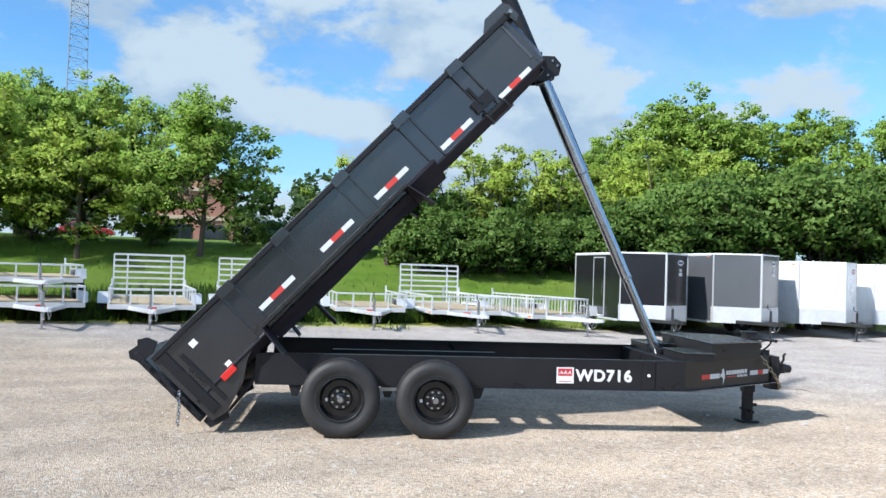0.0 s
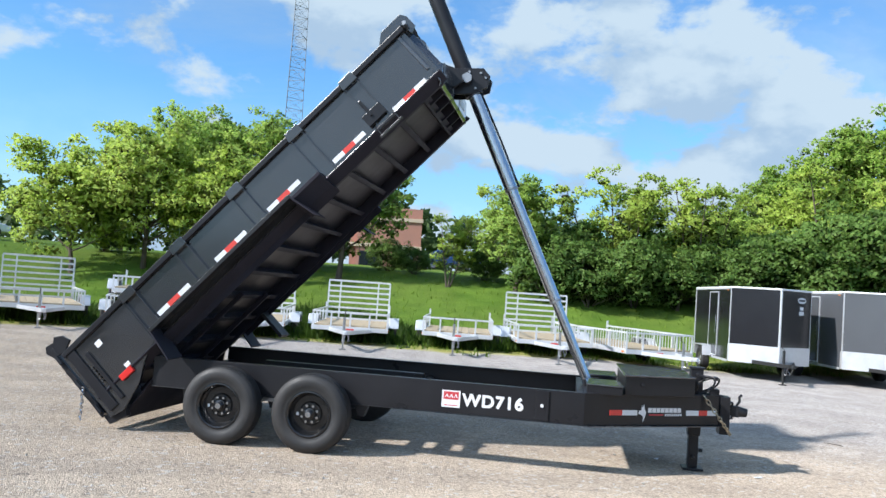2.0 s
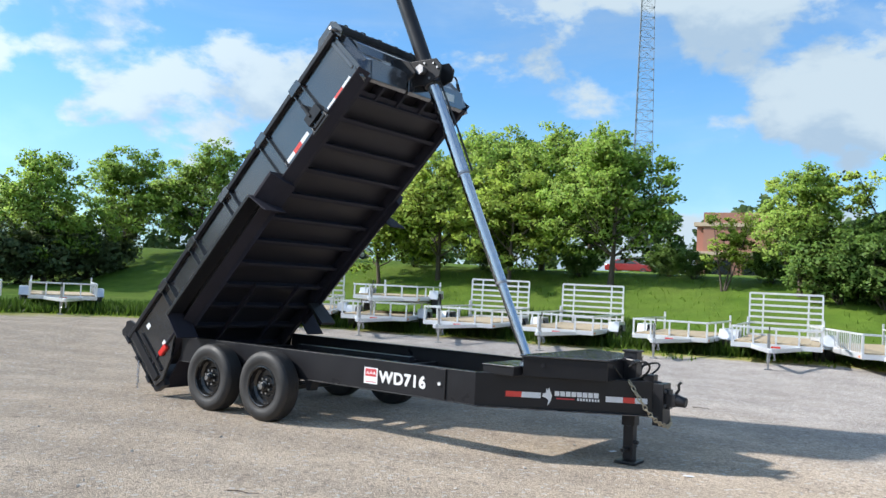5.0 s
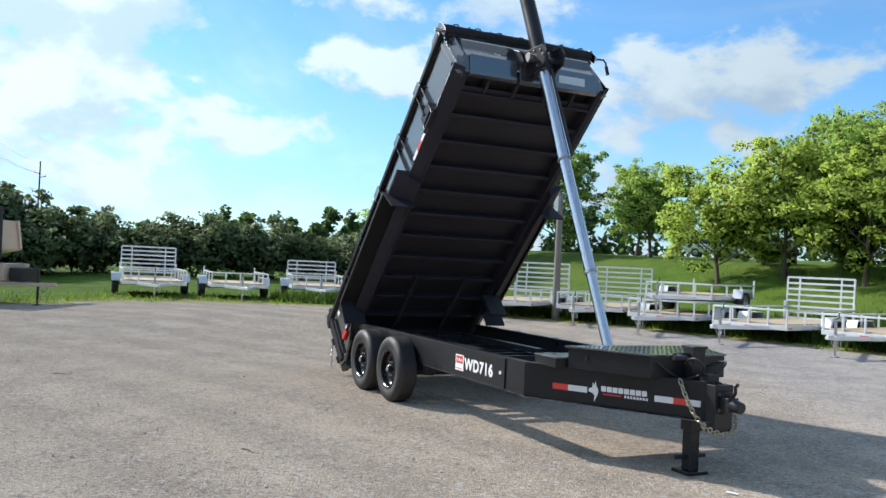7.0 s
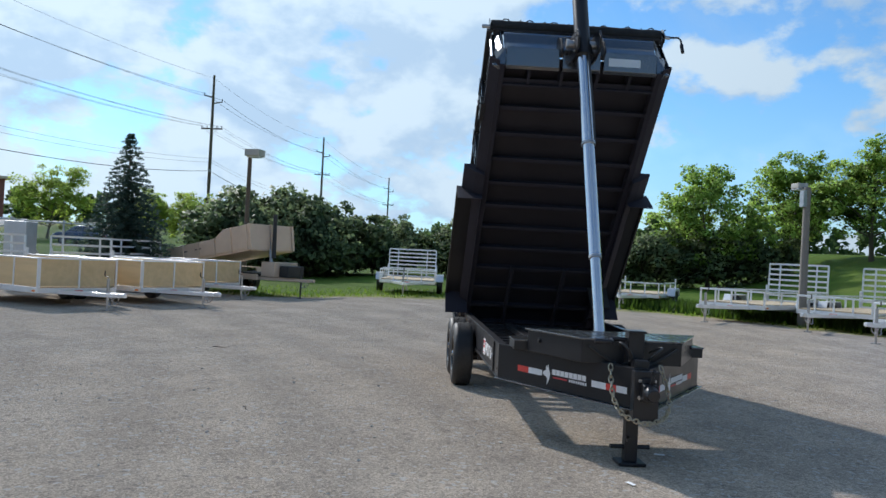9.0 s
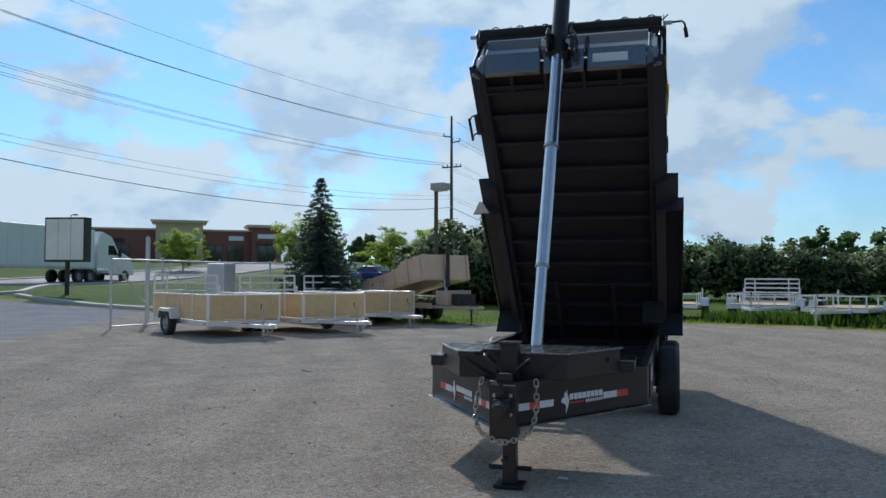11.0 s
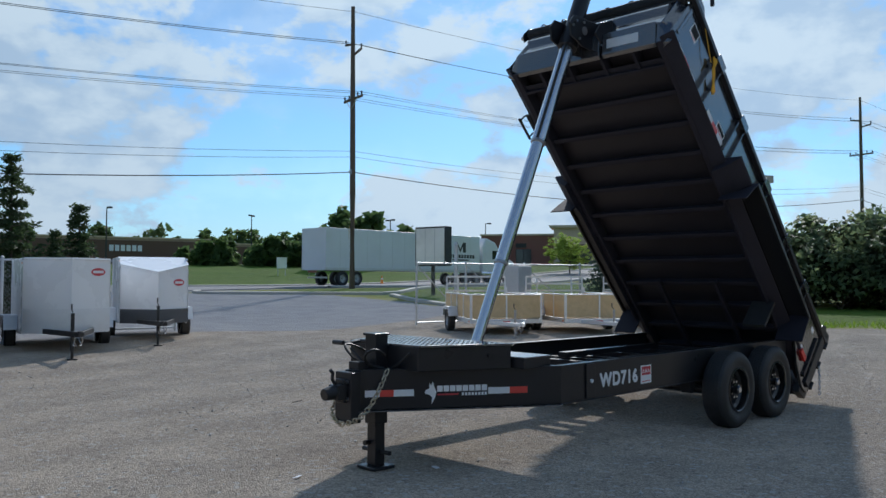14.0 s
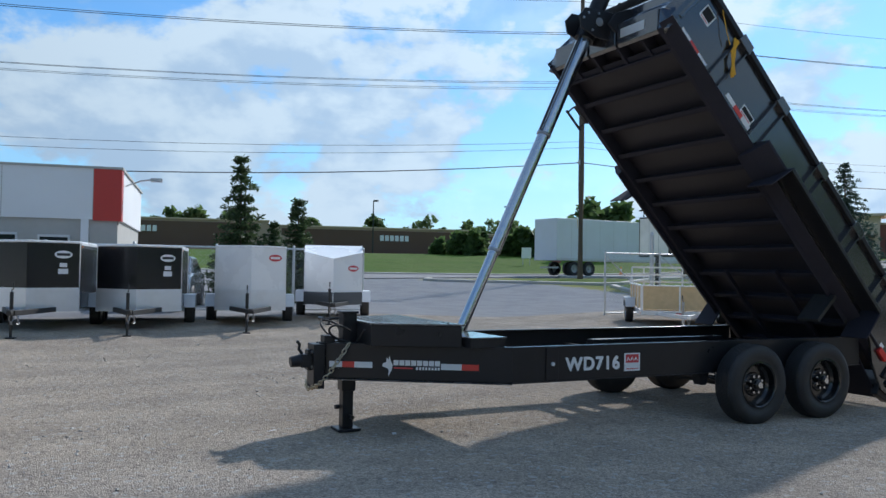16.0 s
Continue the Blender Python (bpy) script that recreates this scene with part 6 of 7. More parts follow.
def conifer(name, label, height, spread, mat, seed, tiers=22, group="", open_=False):
    rng, nr = random.Random(seed), np.random.default_rng(seed)
    t = thing(name, label, "tree", group)
    bm = bmesh.new()
    rod(bm, (0, 0, -0.1), (0, 0, height * 0.98), height * 0.018, 0.012, n=9)
    centres, radii = [], []
    for i in range(tiers):
        f = i / (tiers - 1)
        z = height * (0.06 + 0.93 * f)
        reach = spread * (1 - f) ** 0.85 * rng.uniform(0.85, 1.1) + 0.10
        n = max(4, int(11 * (1 - f)) + 3)
        for k in range(n):
            a = 2 * math.pi * (k + rng.uniform(-0.3, 0.3)) / n + i * 0.7
            tip = Vector((math.cos(a) * reach, math.sin(a) * reach, z - reach * 0.22 + (0.25 * reach if open_ else 0)))
            rod(bm, (0, 0, z), tip, 0.018 * (1 - f) + 0.006, 0.004, n=5)
            m = max(3, int(reach / 0.16))
            for j in range(1, m + 1):
                c = Vector((0, 0, z)).lerp(tip, j / m)
                centres.append(c + Vector((rng.gauss(0, 0.05), rng.gauss(0, 0.05), rng.gauss(0, 0.04))))
                radii.append((0.13 + 0.10 * (1 - j / m) * (1 - f)) * (1.25 if open_ else 1.0))
    part("trunk", bm, bark, t, soft=True)
    v, f = leaf_cloud(centres, radii, 16 if open_ else 13, 0.055 if open_ else 0.06, nr, 0.75, 3.2)
    ob = new("crown", cloud_mesh("crown", v, f, mat))
    ob.parent = t
    return t


def plant(proto, x, y, turn, scale=1.0, tall=1.0, label=""):
    ob = copy_thing(proto, Matrix.Translation((x, y, ground_z(x, y) - 0.05)) @ Matrix.Rotation(radians(turn), 4, "Z"))
    ob.scale = (scale, scale, scale * tall)
    if label:
        tagged(ob, label)
    return ob


MAPLE = "leafy green maple with a low spreading crown on the lawn bank"
maples = [tree("maple_tree", MAPLE, 7.0, 3.3, 0.75, leaf_mid, 11 + i, 300, 62, 0.105, group="maples on the bank") for i in range(3)]
bright = [tree("maple_tree", "bright yellow-green young maple with a wide low crown", 5.2, 3.3, 0.6, leaf_yellow, 31 + i, 250, 62, 0.10, group="maples on the bank") for i in range(2)]
youngs = [tree("young_tree", "thin upright young tree with sparse leaves", 5.8, 1.5, 1.0, leaf_yellow, 51 + i, 120, 52, 0.095, group="young trees", trunks=3, fill=0.1, clump_r=0.42) for i in range(2)]
tall = [tree("broadleaf_tree", "tall dense dark-green broadleaf tree", 8.6, 2.9, 0.6, leaf_mid, 71 + i, 320, 54, 0.118, group="trees behind the trailers", shape=0.6) for i in range(2)]
shrubs = [tree("shrub", "dense dark-green shrub growing from the ground", 3.4, 2.2, 0.1, leaf_dark, 91 + i, 190, 52, 0.108, "shrub", "shrubs along the bank", shape=0.4, trunks=4, fill=0.8, clump_r=0.5) for i in range(3)]


def settle(proto, x, y, turn, scale=1.0):
    proto.matrix_world = Matrix.Translation((x, y, ground_z(x, y) - 0.05)) @ Matrix.Rotation(radians(turn), 4, "Z") @ Matrix.Scale(scale, 4)


# north bank, from west to east
settle(maples[0], -11.9, 27.2, 20, 1.02)
settle(maples[1], -6.3, 22.7, 140, 0.88)
settle(maples[2], -13.9, 26.4, 250, 0.95)
plant(bright[0], -14.4, 22.2, 210, 1.12)
plant(maples[1], -15.2, 28.6, 60, 1.05)
plant(maples[0], -18.8, 27.8, 300, 0.9)
plant(maples[2], -9.1, 26.6, 10, 0.9)
settle(bright[0], -10.5, 21.9, 0, 0.98)
settle(bright[1], -16.7, 20.9, 80, 0.95)
for k, (x, y, s) in enumerate(((-33.0, 23.6, 1.0), (-28.6, 27.3, 0.8), (-35.4, 15.5, 1.05), (-33.0, 29.8, 0.85), (-36.5, 20.5, 1.0))):
    plant(maples[k % 3], x, y, 70 * k, s)
settle(tall[0], 15.0, 32.0, 0, 1.0)
settle(tall[1], 19.1, 30.2, 90, 0.95)
plant(tall[0], 0.8, 22.4, 30, 0.56, 1.0, "slim bright-green bushy tree at the end of the thicket")
for k, (x, y, s) in enumerate(((11.4, 31.5, 0.7), (16.9, 31.2, 1.08), (22.3, 28.8, 0.94), (24.5, 26.5, 0.85), (27.5, 27.0, 1.0), (31.0, 25.0, 1.0), (13.2, 33.5, 0.85), (20.8, 33.0, 1.0), (34.5, 22.0, 1.0))):
    plant(tall[k % 2], x, y, 50 * k + 15, s)
settle(youngs[0], -1.9, 22.6, 0, 0.58)
settle(youngs[1], 4.4, 23.8, 40, 0.92)
for k, (x, y, s) in enumerate(((-0.4, 25.8, 0.8), (5.5, 24.6, 0.88), (7.6, 24.0, 0.92), (8.6, 25.0, 0.82), (12.6, 25.4, 1.1))):
    plant(youngs[k % 2], x, y, 97 * k, s)
plant(bright[0], 12.4, 27.2, 30, 0.9)
plant(bright[1], 15.4, 26.8, 130, 0.9)
settle(shrubs[0], 2.1, 21.8, 0, 0.82)
settle(shrubs[1], 3.6, 21.5, 60, 0.72)
settle(shrubs[2], 5.2, 21.9, 120, 0.78)
for k, (x, y, s) in enumerate(((6.7, 22.2, 0.76), (8.2, 22.6, 0.74), (9.8, 22.6, 0.8), (11.4, 22.6, 0.95), (13.1, 23.4, 1.15), (15.0, 23.6, 1.25), (17.2, 24.2, 1.35), (19.6, 24.4, 1.4), (22.2, 24.2, 1.3), (25.0, 23.5, 1.3),
                               (28.2, 22.2, 1.4), (2.8, 23.8, 0.8), (6.3, 24.6, 0.78), (9.6, 25.6, 0.8), (14.0, 27.0, 1.2), (18.4, 27.4, 1.3), (-3.6, 24.6, 0.36), (-4.9, 25.2, 0.42), (-8.3, 24.0, 0.4), (-0.6, 24.2, 0.42), (-12.9, 24.4, 0.5), (-17.6, 24.6, 0.45))):
    plant(shrubs[k % 3], x, y, 47 * k, s)
# a thicket that closes the view behind the tall trees
for k in range(9):
    plant(shrubs[k % 3], 9.5 + 2.6 * k, 33.5 + 2.0 * math.sin(k * 1.7), 53 * k, 1.1 + 0.25 * math.sin(k * 2.3), 1.0, "bushy green thicket shrub behind the bank trees")
# western hedge and the mass of bushes by the gate
hedge = [tree("hedge_shrub", "dark dense hedge shrub along the yard's west side", 3.3, 2.6, 0.05, hedge_leaf, 121 + i, 180, 42, 0.14, "shrub", "hedge on the west side", shape=0.3, trunks=4, fill=0.85, clump_r=0.55) for i in range(2)]
settle(hedge[0], -36.3, -2.2, 0, 1.0)
settle(hedge[1], -35.7, 2.4, 50, 1.05)
rngp = random.Random(8)
for k in range(15):
    y = -9.5 + 2.0 * k
    if abs(y + 2.2) < 0.9 or abs(y - 2.4) < 0.9:
        continue
    x = -36.6 + 0.10 * k + rngp.uniform(-0.8, 0.8)
    plant(hedge[k % 2], x, y, 61 * k, rngp.uniform(0.72, 1.02) * (0.7 if 0.2 < y < 3.5 else 1.0))
for k, (x, y, s) in enumerate(((-31.2, -10.3, 1.05), (-32.6, -8.8, 1.38), (-33.1, -6.2, 1.2), (-30.6, -8.6, 0.95), (-31.4, -6.8, 1.0), (-34.4, -9.6, 1.42))):
    plant(hedge[k % 2], x, y, 80 * k + 10, s, 1.0, "tall dark bush in the mass by the yard gate")
# conifers
spruce = conifer("blue_spruce", "tall dark blue spruce with drooping tiers", 7.6, 2.7, needle, 7, 30)
settle(spruce, -16.8, -11.1, 0, 0.67)
pine1 = conifer("pine_tree", "scrubby pine with an open top behind the fence", 4.6, 0.95, pine, 8, 15, open_=True)
settle(pine1, 0.9, -19.6, 0, 1.03)
pine2 = conifer("pine_tree", "small thin pine behind the fence", 3.5, 0.7, pine, 9, 13, open_=True)
settle(pine2, -1.2, -20.2, 0, 1.0)
plant(pine2, 0.0, -18.8, 100, 0.75)
plant(bright[1], -57.8, -31.1, 0, 1.1, 1.0, "small yellow-green street tree by the shop")
plant(bright[0], -60.6, -24.1, 40, 0.9, 1.0, "small yellow-green street tree by the shop")
plant(bright[1], -61.5, -20.4, 90, 0.92, 1.0, "small yellow-green street tree by the shop")
plant(bright[0], -62.0, -46.5, 150, 0.8, 1.0, "small yellow-green street tree by the shop")


def far_woods():
    """Distant belts of trees along the skyline."""
    nr, rng = np.random.default_rng(5), random.Random(5)
    cs, rs = [], []
    spots = []
    for k in range(90):
        spots.append((60 - 3.1 * k + rng.uniform(-1, 1), -165 + 0.18 * k + rng.uniform(-6, 6), rng.uniform(5.0, 9.5)))
    for k in range(46):
        spots.append((-150 + rng.uniform(-8, 8), -90 + 3.4 * k, rng.uniform(4, 8.5)))
    for k in range(40):
        spots.append((-110 + 5 * k, 120 + rng.uniform(-8, 8), rng.uniform(9, 14)))
    for k in range(14):
        spots.append((-150 + 3 * k, 62 + 4.3 * k + rng.uniform(-5, 5), rng.uniform(9, 13)))
    for k in range(30):
        spots.append((80 + rng.uniform(-6, 6), -60 + 5.5 * k, rng.uniform(7, 11)))
    for k in range(46):
        f = k / 45
        spots.append((-41 - 28 * f + rng.uniform(-2, 2), -86 + 22 * f + rng.uniform(-3, 3), rng.uniform(1.8, 3.4)))
    for x, y, h in ((-50.0, -70.0, 6.6), (-53.5, -69.0, 6.0), (-57.5, -68.0, 4.8)):
        spots.append((x, y, h))
    for x, y, h in spots:
        z = ground_z(x, y)
        w = h * rng.uniform(0.35, 0.55)
        for _ in range(16):
            a = rng.uniform(0, 6.28)
            f = rng.random()
            q = w * (1 - 0.6 * f) * rng.random() ** 0.5
            cs.append((x + q * math.cos(a), y + q * math.sin(a), z + h * (0.12 + 0.85 * f)))
            rs.append(h * rng.uniform(0.10, 0.20))
    v, f = leaf_cloud(cs, rs, 30, 0.8, nr, 0.9)
    tagged(new("far_woods", cloud_mesh("far_woods", v, f, far_leaf)), "distant dark-green tree belt along the skyline", "woods", kind="stuff")


far_woods()


def grass_tufts():
    """Blades along the lawn edge and on the bank nearest the trailers."""
    rng = np.random.default_rng(12)
    pts = []
    tries = rng.uniform((-22, -16), (26, 25), (60000, 2))
    for x, y in tries:
        d = lawn_edge(x, y) + 1.6 * noise.noise((x * 0.7, y * 0.7, 3))
        if d > 0.1 and len(pts) < 15000 and (d < 3.0 or rng.random() < 0.35) and abs(y) < 24:
            pts.append((x, y, ground_z(x, y)))
    p = np.array(pts)
    n = len(p)
    a = rng.uniform(0, 6.283, n)
    w = rng.uniform(0.012, 0.03, n)
    h = rng.uniform(0.06, 0.17, n)
    side = np.stack([np.cos(a) * w, np.sin(a) * w, np.zeros(n)], 1)
    tip = p + np.stack([rng.normal(0, 0.05, n), rng.normal(0, 0.05, n), h], 1)
    v = np.stack([p - side, p + side, tip], 1).reshape(-1, 3)
    f = np.arange(3 * n).reshape(-1, 3)
    tagged(new("grass", cloud_mesh("grass", v, f, grass_blade)), "short mown grass along the edge of the yard", "grass", kind="stuff")


grass_tufts()


def shaded_bank_grass():
    """Tall grass behind the utility trailers, coloured dark for the shade on the bank."""
    rng = np.random.default_rng(33)
    pts = []
    for x, y in rng.uniform((-18, 2), (2.5, 24), (110000, 2)):
        d = lawn_edge(x, y) + 0.8 * noise.noise((x * 0.5, y * 0.5, 7))
        far_side = 9.0 - 7.0 * smooth(-5, 2.5, x)
        if 1.0 < d < far_side and rng.random() < 0.8:
            pts.append((x, y, ground_z(x, y)))
    p = np.array(pts[:34000])
    n = len(p)
    a = rng.uniform(0, 6.283, n)
    w, h = rng.uniform(0.02, 0.05, n), rng.uniform(0.18, 0.45, n)
    side = np.stack([np.cos(a) * w, np.sin(a) * w, np.zeros(n)], 1)
    tip = p + np.stack([rng.normal(0, 0.1, n), rng.normal(0, 0.1, n), h], 1)
    v = np.stack([p - side, p + side, tip], 1).reshape(-1, 3)
    tagged(new("tall_grass", cloud_mesh("tall_grass", v, np.arange(3 * n).reshape(-1, 3), shaded_blade)), "tall grass coloured dark for the shade behind the utility trailers", "grass", kind="stuff")


shaded_bank_grass()


def loose_stones():
    """Loose pebbles lying on the gravel."""
    rng = np.random.default_rng(21)
    base = np.array([(1, 0, 0), (-1, 0, 0), (0, 1, 0), (0, -1, 0), (0, 0, 0.5), (0, 0, -0.5)], float)
    tri = np.array([(0, 2, 4), (2, 1, 4), (1, 3, 4), (3, 0, 4), (2, 0, 5), (1, 2, 5), (3, 1, 5), (0, 3, 5)])
    vs, fs = [], []
    k = 0
    while k < 9000:
        x, y = rng.uniform(-9, 11), rng.uniform(-9, 8)
        if rng.random() > 0.35 + 0.65 * (noise.noise((x * 0.5, y * 0.5, 9)) > 0.05):
            continue
        s = 0.005 + 0.016 * rng.random() ** 4
        m = base * s * rng.uniform(0.6, 1.3, 3) + rng.normal(0, s * 0.15, (6, 3))
        c, sn = math.cos(rng.uniform(0, 6.28)), math.sin(rng.uniform(0, 6.28))
        m = m @ np.array([[c, -c * 0 - 0.3 * sn, 0], [0.3 * sn, c, 0], [0, 0, 1]])
        vs.append(m + (x, y, ground_z(x, y) + s * 0.35))
        fs.append(tri + 6 * k)
        k += 1
    tagged(new("loose_stones", cloud_mesh("loose_stones", np.concatenate(vs), np.concatenate(fs), stone_mat)), "loose pale crushed stones lying on the yard", "gravel", kind="stuff")


loose_stones()

# ---- poles, cables, signs, fences, buildings and vehicles beyond the yard ----
def base_at(x, y, deg=0.0, lift=0.0):
    return Matrix.Translation((x, y, ground_z(x, y) + lift)) @ Matrix.Rotation(radians(deg), 4, "Z")


def sag(bm, p, q, drop, r, n=18):
    pts = []
    for i in range(n + 1):
        f = i / n
        pts.append(Vector(p).lerp(Vector(q), f) - Vector((0, 0, 4 * drop * f * (1 - f))))
    sweep(bm, pts, r, 5)


POLES = [(34.0, -47.0), (-24.0, -35.5), (-81.0, -23.8), (-120.0, -15.5), (-168.0, -6.0)]


def utility_pole(x, y, deg, detail):
    t = thing("utility_pole", "tall weathered wooden utility pole with crossarms", "pole", "utility poles along the road")
    bm = bmesh.new()
    sweep(bm, [(0, 0, -0.3), (0, 0, 6), (0.03, 0, 12), (0.05, 0, 17.9)], [0.20, 0.185, 0.16, 0.12], 14)
    part("pole", bm, pole_wood, t, soft=True)
    for z, half, side in ((15.5, 0.55, -1), (14.8, 0.55, 1), (12.0, 1.25, 0)):
        bm = bmesh.new()
        if side:
            bar(bm, (0, 0, z), (0, side * 1.1, z + 0.18), 0.10, 0.12)
        else:
            bar(bm, (0, -half, z), (0, half, z), 0.11, 0.14)
        arm = part("crossarm", bm, pole_wood, t)
        ys = (side * 1.05,) if side else (-1.15, -0.55, 0.6, 1.15)
        for yy in ys:
            bm = bmesh.new()
            zz = z + (0.25 if side else 0.07)
            rod(bm, (0, yy, zz), (0, yy, zz + 0.14), 0.035, 0.05)
            rod(bm, (0, yy, zz + 0.14), (0, yy, zz + 0.24), 0.07, 0.04)
            part("insulator", bm, hose, arm)
    bm = bmesh.new()
    for s in SIDES:
        bar(bm, (0.08, s * 0.75, 11.95), (0.16, 0, 11.3), 0.03, 0.03)
    part("arm_brace", bm, steel, t)
    bm = bmesh.new()
    rod(bm, (0.16, 0.05, 7.35), (0.34, 0.05, 7.35), 0.03)
    box(bm, (0.14, -0.06, 7.2), (0.20, 0.16, 7.5))
    part("cable_bracket", bm, steel, t)
    if detail:
        # yellow diamond marker and pale tags low on the pole
        bm = bmesh.new()
        prism(bm, [(-0.42, 0), (0, 0.42), (0.42, 0), (0, -0.42)], "z", 0, 0.015, Matrix.Translation((0.22, 0, 3.55)) @ pose(0, 0, 0, 90, 0, 65))
        part("warning_marker", bm, sign_yellow, t, "yellow diamond road marker")
        for k, z in enumerate((2.1, 2.6, 4.3)):
            bm = bmesh.new()
            box(bm, (0.175, -0.05, z), (0.19, 0.05, z + 0.12))
            part("pole_tag", bm, alu_dull, t)
    t.matrix_world = base_at(x, y, deg)
    return t


sign_yellow = material("faded_yellow_sign", (0.62, 0.42, 0.05), 0.5, 0.0, 0.15, 6.0, 60.0, 0.0, (0.25, 0.2, 0.1), 0.5)
along = Vector((POLES[3][0] - POLES[1][0], POLES[3][1] - POLES[1][1], 0)).normalized()
LINE_DEG = math.degrees(math.atan2(along.y, along.x)) + 180
for k, (x, y) in enumerate(POLES[1:]):
    utility_pole(x, y, LINE_DEG, k == 0)
utility_pole(*POLES[0], LINE_DEG, False)
across = Vector((-along.y, along.x, 0))
for side, z, drop, r in ((0.0, 17.6, 1.0, 0.012), (-1.05, 15.9, 1.0, 0.018), (1.05, 15.2, 1.0, 0.018), (-1.15, 12.25, 0.9, 0.012), (-0.55, 12.25, 0.95, 0.012), (0.6, 12.25, 0.9, 0.012), (1.15, 12.25, 0.98, 0.012), (0.0, 7.35, 1.4, 0.03), (0.12, 8.3, 1.2, 0.012), (-0.12, 8.7, 1.1, 0.012)):
    bm = bmesh.new()
    spots = [Vector((x, y, ground_z(x, y) + z)) - across * side for x, y in POLES]
    spots[0].z -= 1.2
    far_e = spots[0] + (spots[0] - spots[1])
    for p, q in zip([far_e] + spots, spots):
        sag(bm, p, q, drop, r)
    tagged(new("overhead_cable", mesh_of("overhead_cable", bm, cable)), "thin black overhead cable sagging between the poles", "cable", "overhead cables")


def yard_lamp(x, y, h, deg, wood):
    t = thing("yard_lamp", "weathered yard lamp post with a box floodlight on top", "lamp post", "yard lamp posts")
    bm = bmesh.new()
    if wood:
        sweep(bm, [(0, 0, -0.2), (0, 0, h)], [0.12, 0.09], 12)
    else:
        sweep(bm, [(0, 0, -0.2), (0, 0, h)], [0.10, 0.075], 12)
    part("post", bm, post_grey if wood else pole_wood, t, soft=True)
    bm = bmesh.new()
    if wood:
        box(bm, (-0.09, -0.17, h - 0.55), (0.09, -0.07, h - 0.1))
        bar(bm, (-0.05, 0, h - 0.05), (-0.32, 0, h + 0.05), 0.05)
        part("lamp_bracket", bm, steel, t)
        bm = bmesh.new()
        box(bm, (-0.52, -0.16, h - 0.02), (-0.18, 0.16, h + 0.13))
    else:
        bar(bm, (0, 0, h - 0.05), (0.2, 0, h + 0.05), 0.06)
        part("lamp_bracket", bm, steel, t)
        bm = bmesh.new()
        box(bm, (-0.1, -0.26, h), (0.5, 0.26, h + 0.26))
    head = part("lamp_head", bm, concrete, t, "pale box lamp head", bevel=0.02)
    bm = bmesh.new()
    box(bm, (-0.06 if not wood else -0.5, -0.14, h - 0.05), (0.46 if not wood else -0.2, 0.14, h - (0.0 if not wood else 0.021)))
    part("lamp_glass", bm, alu_dull, head)
    t.matrix_world = base_at(x, y, deg)


yard_lamp(-20.6, -7.9, 4.95, 70, False)
yard_lamp(-11.4, 9.15, 3.85, 10, True)


def street_lamp(x, y, h, deg=0.0, double=False):
    t = thing("street_lamp", "slim dark parking-lot lamp post", "lamp post", "distant lamp posts")
    bm = bmesh.new()
    sweep(bm, [(0, 0, -0.1), (0, 0, h)], [0.11, 0.07], 8)
    part("post", bm, cable, t, soft=True)
    for s in ((-1, 1) if double else (1,)):
        bm = bmesh.new()
        bar(bm, (0, 0, h - 0.1), (s * 0.5, 0, h - 0.05), 0.06)
        box(bm, (s * 0.35, -0.22, h - 0.1), (s * 1.0, 0.22, h + 0.1))
        part("lamp_head", bm, cable, t, bevel=0.02)
    t.matrix_world = base_at(x, y, deg)


for x, y, h, dbl in ((1.6, 61.3, 7.2, False), (-33.6, -95.2, 6.8, False), (-62.0, -108.0, 8.0, True), (-80.0, -100.0, 7.5, True), (-20.0, -110.0, 7.5, False), (-95.0, -88.0, 7.5, False), (-70.0, -84.0, 6.5, True)):
    street_lamp(x, y, h, 40 * x, dbl)


def radio_tower(x, y, h, w0, w1):
    t = thing("radio_tower", "tall galvanised lattice radio tower", "tower")
    def leg(k, f):
        a = 2 * math.pi * k / 3 + 0.35
        w = (w0 + (w1 - w0) * f) / 1.732
        return Vector((w * math.cos(a), w * math.sin(a), h * f))
    for k in range(3):
        bm = bmesh.new()
        sweep(bm, [leg(k, 0), leg(k, 1)], 0.045, 6)
        part("tower_leg", bm, tower_steel, t)
    n = 46
    bm = bmesh.new()
    for i in range(n):
        for k in range(3):
            a, b = leg(k, i / n), leg((k + 1) % 3, (i + 1) / n)
            bar(bm, a, b, 0.025)
            bar(bm, leg((k + 1) % 3, i / n), leg(k, (i + 1) / n), 0.025)
            bar(bm, leg(k, i / n), leg((k + 1) % 3, i / n), 0.045)
    part("lattice", bm, tower_steel, t)
    for k, z in enumerate((38.0, 44.0, 51.0)):
        bm = bmesh.new()
        for s in SIDES:
            bar(bm, (0, 0, z), (s * 2.0, s * 0.5, z), 0.07)
            rod(bm, (s * 2.0, s * 0.5, z - 0.6), (s * 2.0, s * 0.5, z + 1.2), 0.05)
        part("antenna_arm", bm, tower_steel, t)
    t.matrix_world = base_at(x, y)


radio_tower(-34.4, 92.0, 62.0, 3.2, 0.9)


